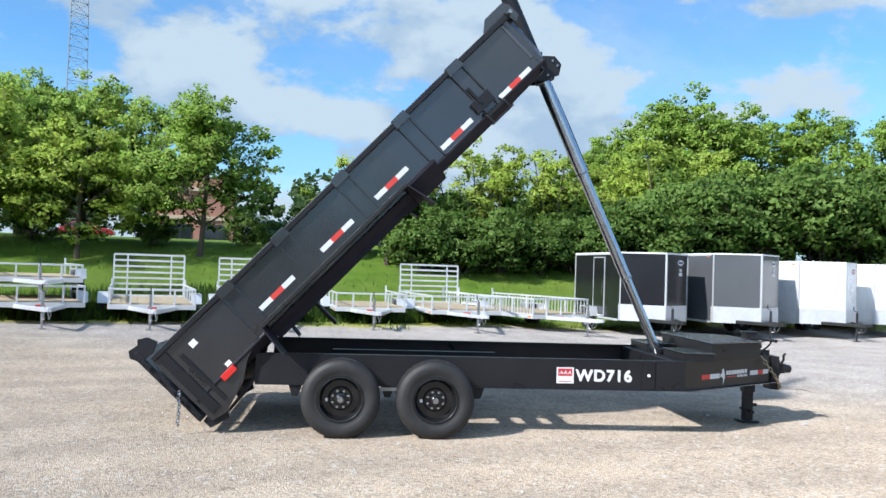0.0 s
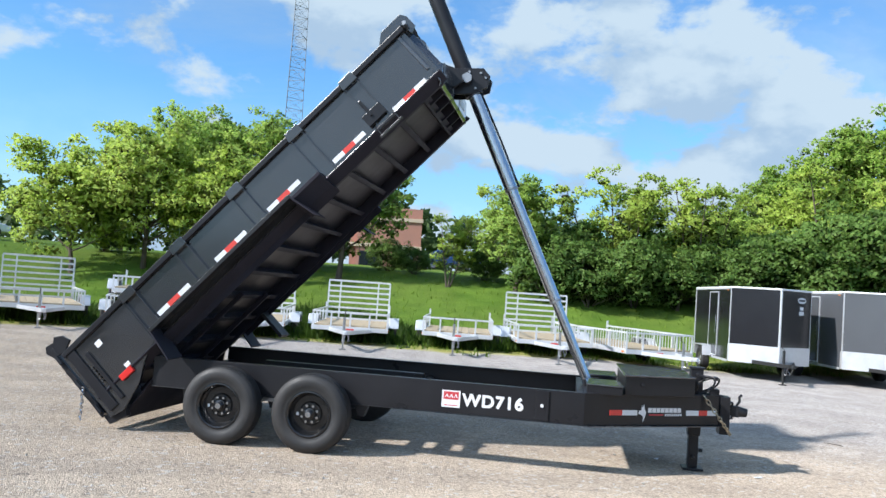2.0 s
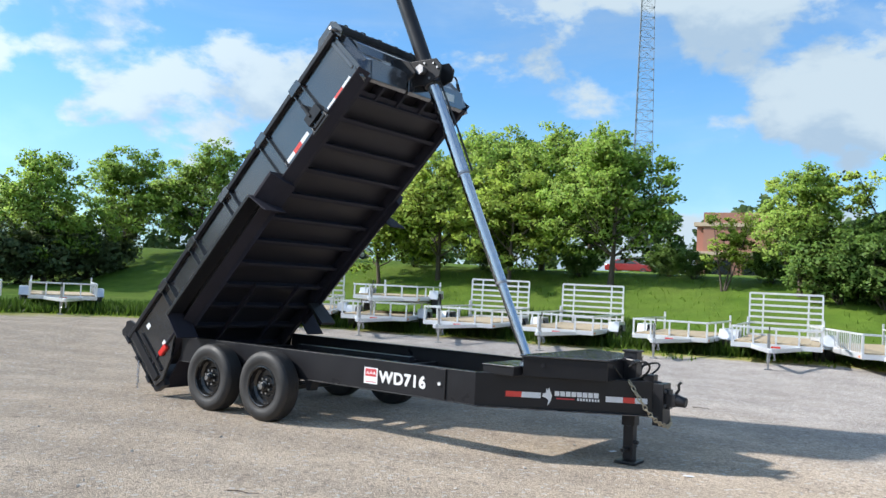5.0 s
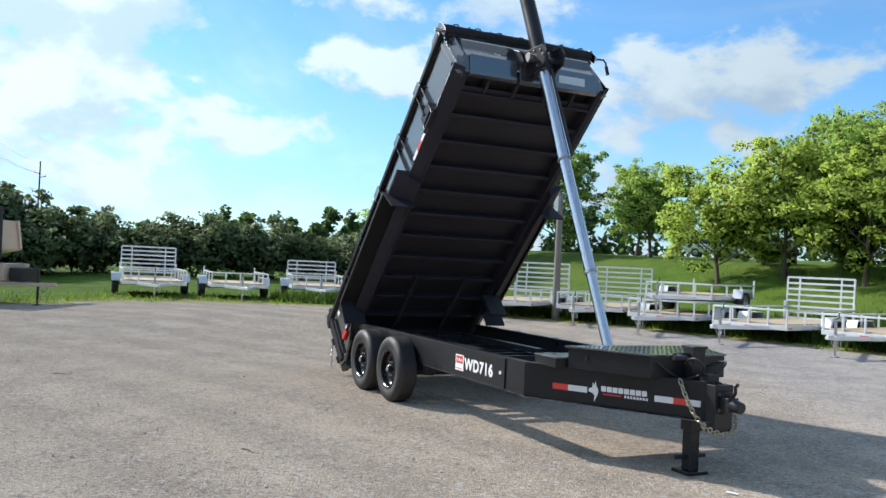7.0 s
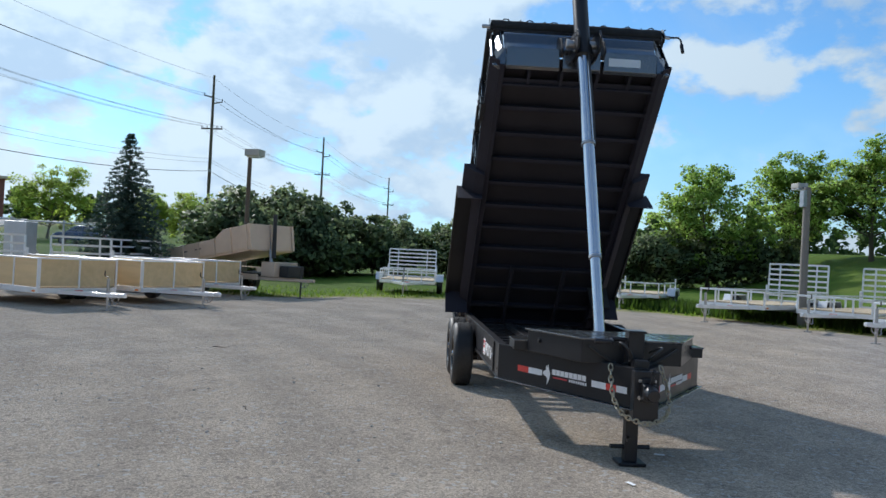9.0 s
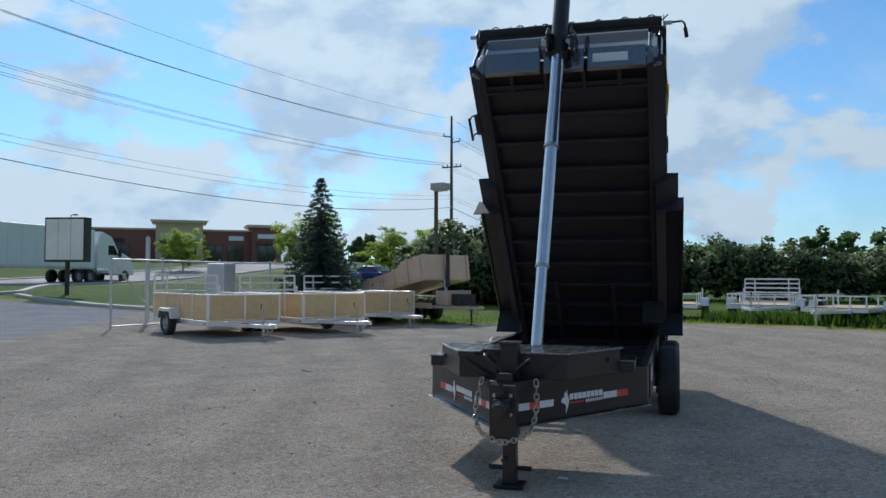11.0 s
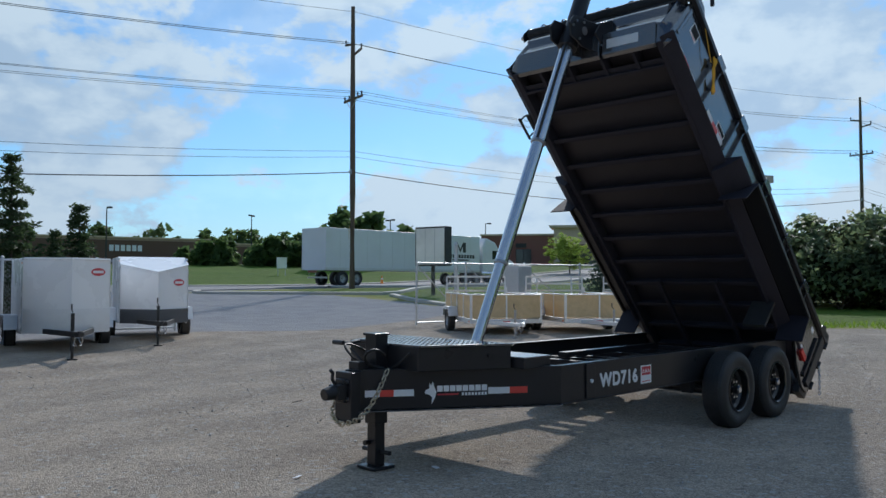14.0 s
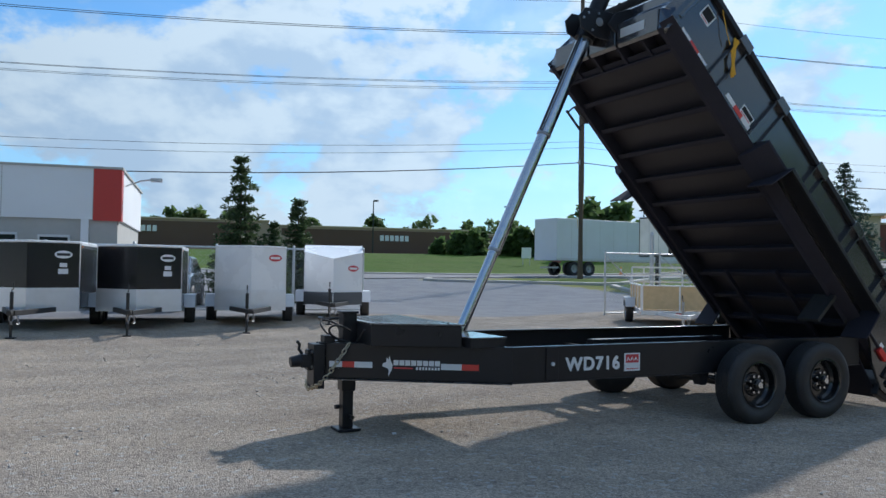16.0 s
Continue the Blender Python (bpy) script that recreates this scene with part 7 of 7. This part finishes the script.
def roadside_sign():
    t = thing("roadside_sign", "blank weathered box sign in a black frame on a post", "sign")
    bm = bmesh.new()
    rod(bm, (0, 0, -0.1), (0, 0, 1.85), 0.11, n=16)
    part("post", bm, cable, t, soft=True)
    bm = bmesh.new()
    box(bm, (-0.28, -1.05, 1.80), (0.28, 1.05, 3.95))
    cab = part("cabinet", bm, cable, t, bevel=0.02)
    for s in SIDES:
        bm = bmesh.new()
        box(bm, (s * 0.27, -0.97, 1.90), (s * 0.295, 0.97, 3.86))
        part("face", bm, sign_face, cab, "stained blank sign face")
        for y in (-0.33, 0.32):
            bm = bmesh.new()
            box(bm, (s * 0.295, y - 0.012, 1.90), (s * 0.30, y + 0.012, 3.86))
            part("face_joint", bm, concrete, cab)
    t.matrix_world = base_at(-23.0, -27.2, 8, -0.22)


roadside_sign()


def small_sign(x, y, w, h, z, mat, label, deg):
    t = thing("small_sign", label, "sign")
    for s in SIDES:
        bm = bmesh.new()
        box(bm, (-0.03, s * w * 0.35 - 0.03, 0), (0.03, s * w * 0.35 + 0.03, z + h))
        part("post", bm, galv, t)
    bm = bmesh.new()
    box(bm, (0.03, -w / 2, z), (0.06, w / 2, z + h))
    part("panel", bm, mat, t, bevel=0.004)
    t.matrix_world = base_at(x, y, deg)


small_sign(-38.0, -64.0, 1.0, 1.1, 0.7, white_wall, "small white notice board on the far field", 60)
small_sign(-41.0, -63.0, 0.9, 0.35, 0.25, brick, "low red-brown marker on the far field", 60)


def link_panel(parent, p, q, z0, z1, name="chain_link", step=0.11, r=0.0016):
    """Woven wire between two posts: two sets of slanting wires in one mesh."""
    bm = bmesh.new()
    p, q = Vector(p), Vector(q)
    L, H = (q - p).length, z1 - z0
    d = (q - p).normalized()
    n = int((L + H) / step)
    for sgn in (1, -1):
        for i in range(n):
            a0 = i * step - (H if sgn > 0 else 0)
            u0, v0 = a0, 0.0
            u1, v1 = a0 + sgn * H, H
            if u0 < 0:
                v0, u0 = -a0 * 1.0, 0.0
            if u0 > L:
                v0, u0 = (u0 - L), L
            if u1 > L:
                v1, u1 = L - a0, L
            if u1 < 0:
                v1, u1 = a0, 0.0
            if v1 - v0 < 0.03:
                continue
            a = p + d * u0 + Vector((0, 0, z0 + v0))
            b = p + d * u1 + Vector((0, 0, z0 + v1))
            bar(bm, a, b, r * 2)
    part(name, bm, galv, parent)


def fence(spots, h, label, name="chain_link_fence", braces=(), step=0.11):
    t = thing(name, label, "fence")
    for (x, y) in spots:
        bm = bmesh.new()
        z = ground_z(x, y)
        rod(bm, (x, y, z - 0.1), (x, y, z + h + 0.05), 0.035, n=10)
        rod(bm, (x, y, z + h + 0.05), (x, y, z + h + 0.09), 0.042, 0.02, n=10)
        part("post", bm, galv, t, soft=True)
    for k, ((x0, y0), (x1, y1)) in enumerate(zip(spots, spots[1:])):
        a, b = Vector((x0, y0, ground_z(x0, y0))), Vector((x1, y1, ground_z(x1, y1)))
        for z in (h, 0.08):
            bm = bmesh.new()
            rod(bm, a + Vector((0, 0, z)), b + Vector((0, 0, z)), 0.024, n=8)
            part("rail", bm, galv, t, soft=True)
        if k in braces:
            bm = bmesh.new()
            rod(bm, a + Vector((0, 0, h - 0.05)), b + Vector((0, 0, 0.1)), 0.02, n=8)
            part("brace", bm, galv, t, soft=True)
        link_panel(t, a, b, 0.1, h - 0.02, step=step)
    return t


fence([(-9.6, -14.3), (-11.6, -14.0), (-14.2, -13.6), (-17.0, -13.2), (-20.0, -12.8)], 2.0, "galvanised chain-link sliding gate frame with diagonal braces", "cantilever_gate", (0, 1, 2), 0.14)
post = thing("gate_post", "thick galvanised gate post with a round cap", "post")
bm = bmesh.new()
rod(bm, (-11.9, -14.75, 0.1), (-11.9, -14.75, 2.75), 0.07, n=14)
rod(bm, (-11.9, -14.75, 2.75), (-11.9, -14.75, 2.85), 0.08, 0.03, n=14)
part("tube", bm, galv, post, soft=True)
box_t = thing("gate_motor_box", "grey upright steel gate motor cabinet", "cabinet")
bm = bmesh.new()
box(bm, (-13.0, -12.9, 0.3), (-12.3, -12.3, 2.0))
part("body", bm, galv, box_t, bevel=0.02)
fence([(8.6, -15.2), (6.6, -15.05), (4.6, -14.9), (2.6, -14.7), (0.6, -14.5), (-1.3, -14.3)], 1.7, "galvanised chain-link fence behind the small cargo trailers", step=0.10)


# -- buildings --
def wall_frame(p, q, z):
    """A frame whose x axis runs from p to q along a wall, with y into the building."""
    p, q = Vector((*p, z)), Vector((*q, z))
    x = (q - p).normalized()
    y = Vector((-x.y, x.x, 0))
    m = Matrix((x, y, Vector((0, 0, 1)))).transposed().to_4x4()
    return Matrix.Translation(p) @ m, (q - p).length


def opening(parent, m, x0, x1, z0, z1, name="window", frame_mat=None):
    """A recessed window or door: frame, pane and sill."""
    fm = frame_mat or cable
    bm = bmesh.new()
    box(bm, (x0, -0.06, z0), (x1, 0.02, z1), m)
    w = part(name, bm, fm, parent, bevel=0.01)
    n = max(1, round((x1 - x0) / 1.3))
    pw = (x1 - x0) / n
    for i in range(n):
        bm = bmesh.new()
        box(bm, (x0 + pw * i + 0.07, -0.075, z0 + 0.08), (x0 + pw * (i + 1) - 0.07, -0.062, z1 - 0.08), m)
        part("pane", bm, glass, w)


def shop():
    t = thing("shop_building", "red-brick shop with tan parapet blocks and canopies", "building")
    m, L = wall_frame((-93.0, -52.5), (-78.5, -74.0), ground_z(-86, -63) - 0.4)
    # the building lies behind the wall line, away from the yard
    m = m @ Matrix.Scale(-1, 4, Vector((0, 1, 0)))
    bm = bmesh.new()
    box(bm, (0, 0, 0), (L, 16, 4.6), m)
    wall = part("wall", bm, brick, t)
    bm = bmesh.new()
    box(bm, (-0.15, -0.15, 4.6), (L + 0.15, 16.1, 4.85), m)
    part("coping", bm, stucco, t)
    for x0, x1, h in ((9.6, 15.6, 5.6), (-0.8, 3.2, 5.2)):
        bm = bmesh.new()
        box(bm, (x0, -0.9, 0), (x1, 4, h), m)
        block = part("entrance_block", bm, stucco if x0 > 1 else brick, t, "tan stucco entrance block")
        bm = bmesh.new()
        prism(bm, [(x0 - 0.5, h), (x1 + 0.5, h), (x1 + 0.7, h + 0.35), (x0 - 0.7, h + 0.35)], "y", -1.5, 4.4, m)
        part("cornice", bm, stucco, block)
        bm = bmesh.new()
        box(bm, (x0 + 0.5, -1.6, 2.9), (x1 - 0.5, -0.9, 3.25), m)
        part("canopy", bm, brown_wall, block)
        opening(block, m @ Matrix.Translation((0, -0.9, 0)), x0 + 0.8, x1 - 0.8, 0.3, 2.8, "shop_front")
        bm = bmesh.new()
        box(bm, ((x0 + x1) / 2 - 1.2, -0.98, 3.7), ((x0 + x1) / 2 + 1.2, -0.91, 4.3), m)
        part("sign_board", bm, ink_white if x0 < 1 else stucco, block)
    for x0, x1 in ((4.2, 6.4), (7.0, 9.0), (18.8, 21.0), (22.2, 24.4)):
        opening(wall, m, x0, x1, 0.5, 2.7)
    bm = bmesh.new()
    box(bm, (4.2, -0.12, 3.4), (6.2, -0.02, 4.0), m)
    part("sign_board", bm, ink_white, wall)
    bm = bmesh.new()
    box(bm, (19.5, -0.12, 2.9), (21.0, -0.02, 3.5), m)
    part("sign_board", bm, cable, wall)


shop()


def store():
    t = thing("store_building", "long low tan store with stepped brown stone fields", "building")
    m = wall_frame((-90, -120.0), (2, -141.0), ground_z(-45, -131) - 1.0)[0]
    m = m @ Matrix.Scale(-1, 4, Vector((0, 1, 0)))
    for x0, x1, h in ((0, 26, 5.3), (26, 62, 5.9), (62, 94, 6.6)):
        bm = bmesh.new()
        box(bm, (x0, 0, 0), (x1, 30, h), m)
        w = part("wall", bm, store_tan, t)
        bm = bmesh.new()
        box(bm, (x0 - 0.1, -0.25, h - 0.12), (x1 + 0.1, 0.4, h + 0.1), m)
        part("coping", bm, stucco, w)
        span = x1 - x0
        for k in range(4):
            inset = span * (0.06 + 0.035 * k)
            bm = bmesh.new()
            box(bm, (x0 + inset, -0.14, h - 0.5 - 1.05 * (k + 1)), (x1 - inset, -0.02, h - 0.5 - 1.05 * k), m)
            part("stone_field", bm, brown_wall, w, "brown stone field")
        opening(w, m, x0 + span * 0.42, x0 + span * 0.58, 0.3, 1.8, "shop_front")
    for c, z in ((83.0, 4.3), (40.0, 3.6)):
        for i in range(6):
            bm = bmesh.new()
            box(bm, (c - 2.6 + 0.9 * i, -0.30, z), (c - 1.95 + 0.9 * i, -0.15, z + 1.0), m)
            part("letter_bar", bm, ink_white, t)


store_tan = material("pale_tan_stucco", (0.40, 0.29, 0.22), 0.9, 0.0, 0.08, 0.6, 30.0, 0.002, (0.33, 0.25, 0.19), 0.25)
store()


def dealer():
    t = thing("dealer_building", "white-fronted dealer building with a red corner block", "building")
    z = ground_z(5, -22)
    c = Vector((4.2, -23.0, 0))
    d = Vector((0.985, -0.174, 0)).normalized()
    e = Vector((d.y, -d.x, 0))
    m = Matrix((d, e, Vector((0, 0, 1)))).transposed().to_4x4()
    m = Matrix.Translation((c.x, c.y, z)) @ m
    bm = bmesh.new()
    box(bm, (0.12, 0.10, -0.3), (17.9, 9.9, 2.75), m)
    wall = part("wall", bm, concrete, t, "grey block wall")
    bm = bmesh.new()
    box(bm, (0.03, 0, 2.7), (18, 10, 4.42), m)
    part("facade_band", bm, white_wall, t, "white upper facade band")
    bm = bmesh.new()
    box(bm, (0.0, -0.012, 2.66), (0.9, 0.6, 4.46), m)
    part("corner_block", bm, red_panel, t, "red corner block")
    bm = bmesh.new()
    box(bm, (-0.03, -0.05, 4.42), (18, 10.03, 4.50), m)
    part("roof_edge", bm, concrete, t)
    for i in range(6):
        bm = bmesh.new()
        box(bm, (0.9 + 2.8 * i, -0.006, 2.72), (0.92 + 2.8 * i, 0.0, 4.4), m)
        part("panel_joint", bm, concrete, t)
    opening(wall, m @ Matrix.Translation((0, 0.1, 0)), 1.6, 2.6, 0.0, 2.15, "door", alu_dull)
    for x0 in (3.2, 6.4, 9.6, 12.8):
        opening(wall, m @ Matrix.Translation((0, 0.1, 0)), x0, x0 + 2.6, 0.55, 2.2, "window", alu_dull)
    bm = bmesh.new()
    for x in (1.15,):
        box(bm, (x - 0.12, -0.02, -0.3), (x + 0.12, 0.2, 2.7), m)
    part("pilaster", bm, white_wall, t)
    bm = bmesh.new()
    sweep(bm, [m @ Vector(p) for p in ((0.0, 1.5, 4.0), (-0.5, 1.4, 4.2), (-0.9, 1.3, 4.25))], 0.03)
    box(bm, (-1.25, 1.15, 4.18), (-0.85, 1.45, 4.30), m)
    part("wall_lamp", bm, galv, t, "grey outreach wall lamp")


dealer()


def brick_building_north():
    t = thing("brick_building", "pale red building half hidden behind the trees", "building")
    m, L = wall_frame((-19.0, 69.6), (-12.5, 71.0), ground_z(-20, 70) - 1.0)
    bm = bmesh.new()
    box(bm, (0, 0, -0.5), (L, 14, 6.0), m)
    w = part("wall", bm, brick_pale, t)
    bm = bmesh.new()
    box(bm, (L - 6, -0.7, -0.5), (L + 0.3, 5, 7.2), m)
    part("corner_block", bm, brick_pale, t)
    for z in (5.9, 3.2):
        bm = bmesh.new()
        box(bm, (-0.2, -0.85, z), (L + 0.4, -0.02, z + 0.35), m)
        part("cornice", bm, stucco, t)
    for k in range(2):
        opening(w, m @ Matrix.Translation((0, -0.70, 0)), 1.0 + 3.2 * k, 3.2 + 3.2 * k, 0.6, 2.8)


brick_pale = material("pale_red_brick", (0.42, 0.20, 0.15), 0.85, 0.0, 0.12, 0.8, 14.0, 0.004, (0.38, 0.22, 0.17), 0.3)
brick_building_north()


# -- vehicles --
def car(paint, label, x, y, deg):
    t = thing("car", label, "car", "cars beyond the yard")
    bm = bmesh.new()
    side = [(-2.25, 0.35), (-2.3, 0.62), (-2.15, 0.93), (-1.2, 1.0), (1.0, 0.98), (1.9, 0.88), (2.25, 0.68), (2.28, 0.35)]
    prism(bm, side, "y", -0.88, 0.88)
    body = part("body", bm, paint, t, bevel=0.07)
    bm = bmesh.new()
    vs = prism(bm, [(-1.85, 0.97), (-1.15, 1.42), (0.15, 1.45), (1.15, 0.97)], "y", -0.82, 0.82)
    for v in vs:
        if v.co.z > 1.2:
            v.co.y *= 0.84
    part("cabin", bm, paint, body, bevel=0.05)
    for s in SIDES:
        for a in ([(-1.55, 1.02), (-1.08, 1.35), (-0.42, 1.38), (-0.42, 1.02)], [(-0.34, 1.02), (-0.34, 1.38), (0.12, 1.38), (0.86, 1.02)]):
            bm = bmesh.new()
            vs = prism(bm, a, "y", s * 0.795, s * 0.815)
            for v in vs:
                v.co.y += s * (0.006 - 0.13 * max(0, (v.co.z - 1.02) / 0.4))
                v.co.y += s * 0.012
            part("side_window", bm, glass, body)
        for xx in (-1.38, 1.38):
            small_wheel(t, xx, s * 0.80, 0.33, 0.10)
        bm = bmesh.new()
        box(bm, (2.14, s * 0.78, 0.64), (2.27, s * 0.5, 0.76))
        part("headlight", bm, white_sheet, body, bevel=0.02)
        bm = bmesh.new()
        box(bm, (-2.29, s * 0.8, 0.68), (-2.2, s * 0.5, 0.84))
        part("tail_light", bm, red_lens, body, bevel=0.02)
    for a, b in (((0.32, 1.40), (1.06, 1.03)), ((-1.25, 1.40), (-1.80, 1.03))):
        bm = bmesh.new()
        bar(bm, ((a[0] + 0.02), 0, a[1] - 0.02), (b[0], 0, b[1]), 1.36, 0.03)
        part("windscreen", bm, glass, body)
    t.matrix_world = base_at(x, y, deg, 0.03)
    return t


car(car_blue, "parked blue car beyond the spruce", -52.0, -25.8, 250)
car(car_blue, "parked blue car beyond the spruce", -55.2, -24.0, 250)
car(car_blue, "blue car parked behind the bank trees", -6.2, 52.0, 12)
car(car_red, "red car parked behind the bank trees", -24.0, 66.0, 10)
car(car_white, "silver-white car parked on the rise beyond the lawn", -37.5, 41.0, 40)
car(car_grey, "dark car parked behind the chain-link fence", 3.5, -17.2, 75)


def semi():
    t = thing("semi_truck", "white semi truck with a long box trailer passing on the road", "truck")
    bm = bmesh.new()
    box(bm, (-16.2, -1.28, 1.05), (0, 1.28, 3.92))
    b = part("box_trailer", bm, semi_white, t, "dusty white box trailer", bevel=0.03)
    for s in SIDES:
        for i in range(1, 13):
            bm = bmesh.new()
            box(bm, (-16.2 + 1.25 * i - 0.012, s * 1.28, 1.3), (-16.2 + 1.25 * i + 0.012, s * 1.286, 4.0))
            part("panel_seam", bm, alu_dull, b)
        bm = bmesh.new()
        box(bm, (-16.2, s * 1.2, 1.08), (0, s * 1.29, 1.22))
        part("bottom_rail", bm, alu_dull, b)
        # the firm's mark, as plain shapes
        bm = bmesh.new()
        box(bm, (-3.1, s * 1.281, 2.6), (-2.75, s * 1.288, 3.4))
        box(bm, (-2.1, s * 1.281, 2.6), (-1.75, s * 1.288, 3.4))
        prism(bm, [(-2.75, 3.4), (-2.43, 2.85), (-2.1, 3.4), (-2.1, 3.1), (-2.43, 2.6), (-2.75, 3.1)], "y", s * 1.281, s * 1.288)
        part("firm_mark", bm, ink_black, b)
        bm = bmesh.new()
        for k in range(10):
            box(bm, (-4.0 + 0.34 * k, s * 1.281, 2.15), (-3.75 + 0.34 * k, s * 1.288, 2.42))
        part("letter_bars", bm, ink_black, b)
        bm = bmesh.new()
        box(bm, (-3.4, s * 1.281, 1.95), (-1.4, s * 1.288, 2.05))
        part("letter_bars", bm, ink_black, b)
        for xx in (-14.6, -13.3, -1.6, -0.3, 3.9):
            small_wheel(t, xx, s * 1.08, 0.5, 0.16)
    bm = bmesh.new()
    box(bm, (-15.9, -1.0, 0.5), (-15.8, 1.0, 0.62))
    part("rear_bumper", bm, steel, b)
    bm = bmesh.new()
    prism(bm, [(0.5, 0.7), (0.5, 3.2), (1.0, 3.9), (2.2, 3.55), (3.0, 2.55), (4.7, 2.0), (5.1, 1.2), (5.1, 0.6)], "y", -1.2, 1.2)
    cab = part("cab", bm, semi_white, t, "white sleeper cab", bevel=0.12)
    for s in SIDES:
        bm = bmesh.new()
        prism(bm, [(1.75, 2.15), (1.75, 2.85), (2.45, 2.85), (2.95, 2.15)], "y", s * 1.2, s * 1.21)
        part("side_window", bm, glass, cab)
        bm = bmesh.new()
        rod(bm, (0.3, s * 1.0, 0.9), (1.7, s * 1.0, 0.9), 0.3, n=16)
        part("fuel_tank", bm, chrome, t, soft=True)
        bm = bmesh.new()
        box(bm, (2.9, s * 1.25, 2.0), (3.0, s * 1.5, 2.6))
        part("mirror", bm, cable, cab)
    bm = bmesh.new()
    bar(bm, (2.42, 0, 3.2), (3.02, 0, 2.50), 2.1, 0.05)
    part("windscreen", bm, glass, cab)
    bm = bmesh.new()
    box(bm, (-0.5, -0.45, 0.75), (4.9, 0.45, 1.0))
    part("chassis", bm, cable, t)
    t.matrix_world = base_at(SEMI[0], SEMI[1], SEMI[2])


semi_white = material("dusty_white_panel", (0.68, 0.70, 0.73), 0.45, 0.0, 0.06, 0.7, 30.0, 0.001, (0.5, 0.5, 0.5), 0.25)
SEMI = (-40.9, -41.4, 183.0)
semi()


def traffic_cone(x, y):
    t = thing("traffic_cone", "small orange traffic cone on the grass by the road", "cone")
    bm = bmesh.new()
    box(bm, (-0.19, -0.19, 0), (0.19, 0.19, 0.035))
    part("base", bm, hose, t, bevel=0.008)
    bm = bmesh.new()
    rod(bm, (0, 0, 0.03), (0, 0, 0.72), 0.14, 0.03, n=18)
    cone = part("cone", bm, amber_lens, t, soft=True)
    bm = bmesh.new()
    rod(bm, (0, 0, 0.40), (0, 0, 0.53), 0.087, 0.067, n=18)
    part("reflective_band", bm, tape_white, cone, soft=True)
    t.matrix_world = base_at(x, y)


traffic_cone(-36.6, -47.2)


# -- small litter on the gravel --
def scrap(x, y, w, h, deg, mat, name, label):
    bm = bmesh.new()
    z = ground_z(x, y) + 0.012
    m = Matrix.Translation((x, y, z)) @ Matrix.Rotation(radians(deg), 4, "Z") @ Matrix.Rotation(radians(7), 4, "X")
    prism(bm, [(-w, -h), (w, -h * 0.7), (w * 0.8, h), (-w * 0.9, h * 0.8)], "z", 0, 0.003, m)
    tagged(new(name, mesh_of(name, bm, mat)), label, "litter")


scrap(4.94, -0.16, 0.05, 0.016, 20, ink_white, "paper_scrap", "small white paper scrap on the gravel")
scrap(3.98, 0.35, 0.045, 0.02, 70, ink_white, "paper_scrap", "small white paper scrap on the gravel")
for k, (x, y, a) in enumerate(((2.6, -3.4, 20), (7.4, -1.8, 80), (6.6, 2.6, 140), (3.4, 4.4, 10), (-2.2, -4.8, 60))):
    bm = bmesh.new()
    z = ground_z(x, y) + 0.012
    sweep(bm, [(0.0, 0, 0), (0.08, 0.01, 0.006), (0.17, -0.01, 0.002), (0.25, 0.01, 0.004)], [0.006, 0.005, 0.004, 0.002], 5)
    bm.transform(Matrix.Translation((x, y, z)) @ Matrix.Rotation(radians(a), 4, "Z"))
    tagged(new("twig", mesh_of("twig", bm, bark)), "short dry twig lying on the gravel", "twig", "twigs on the gravel")
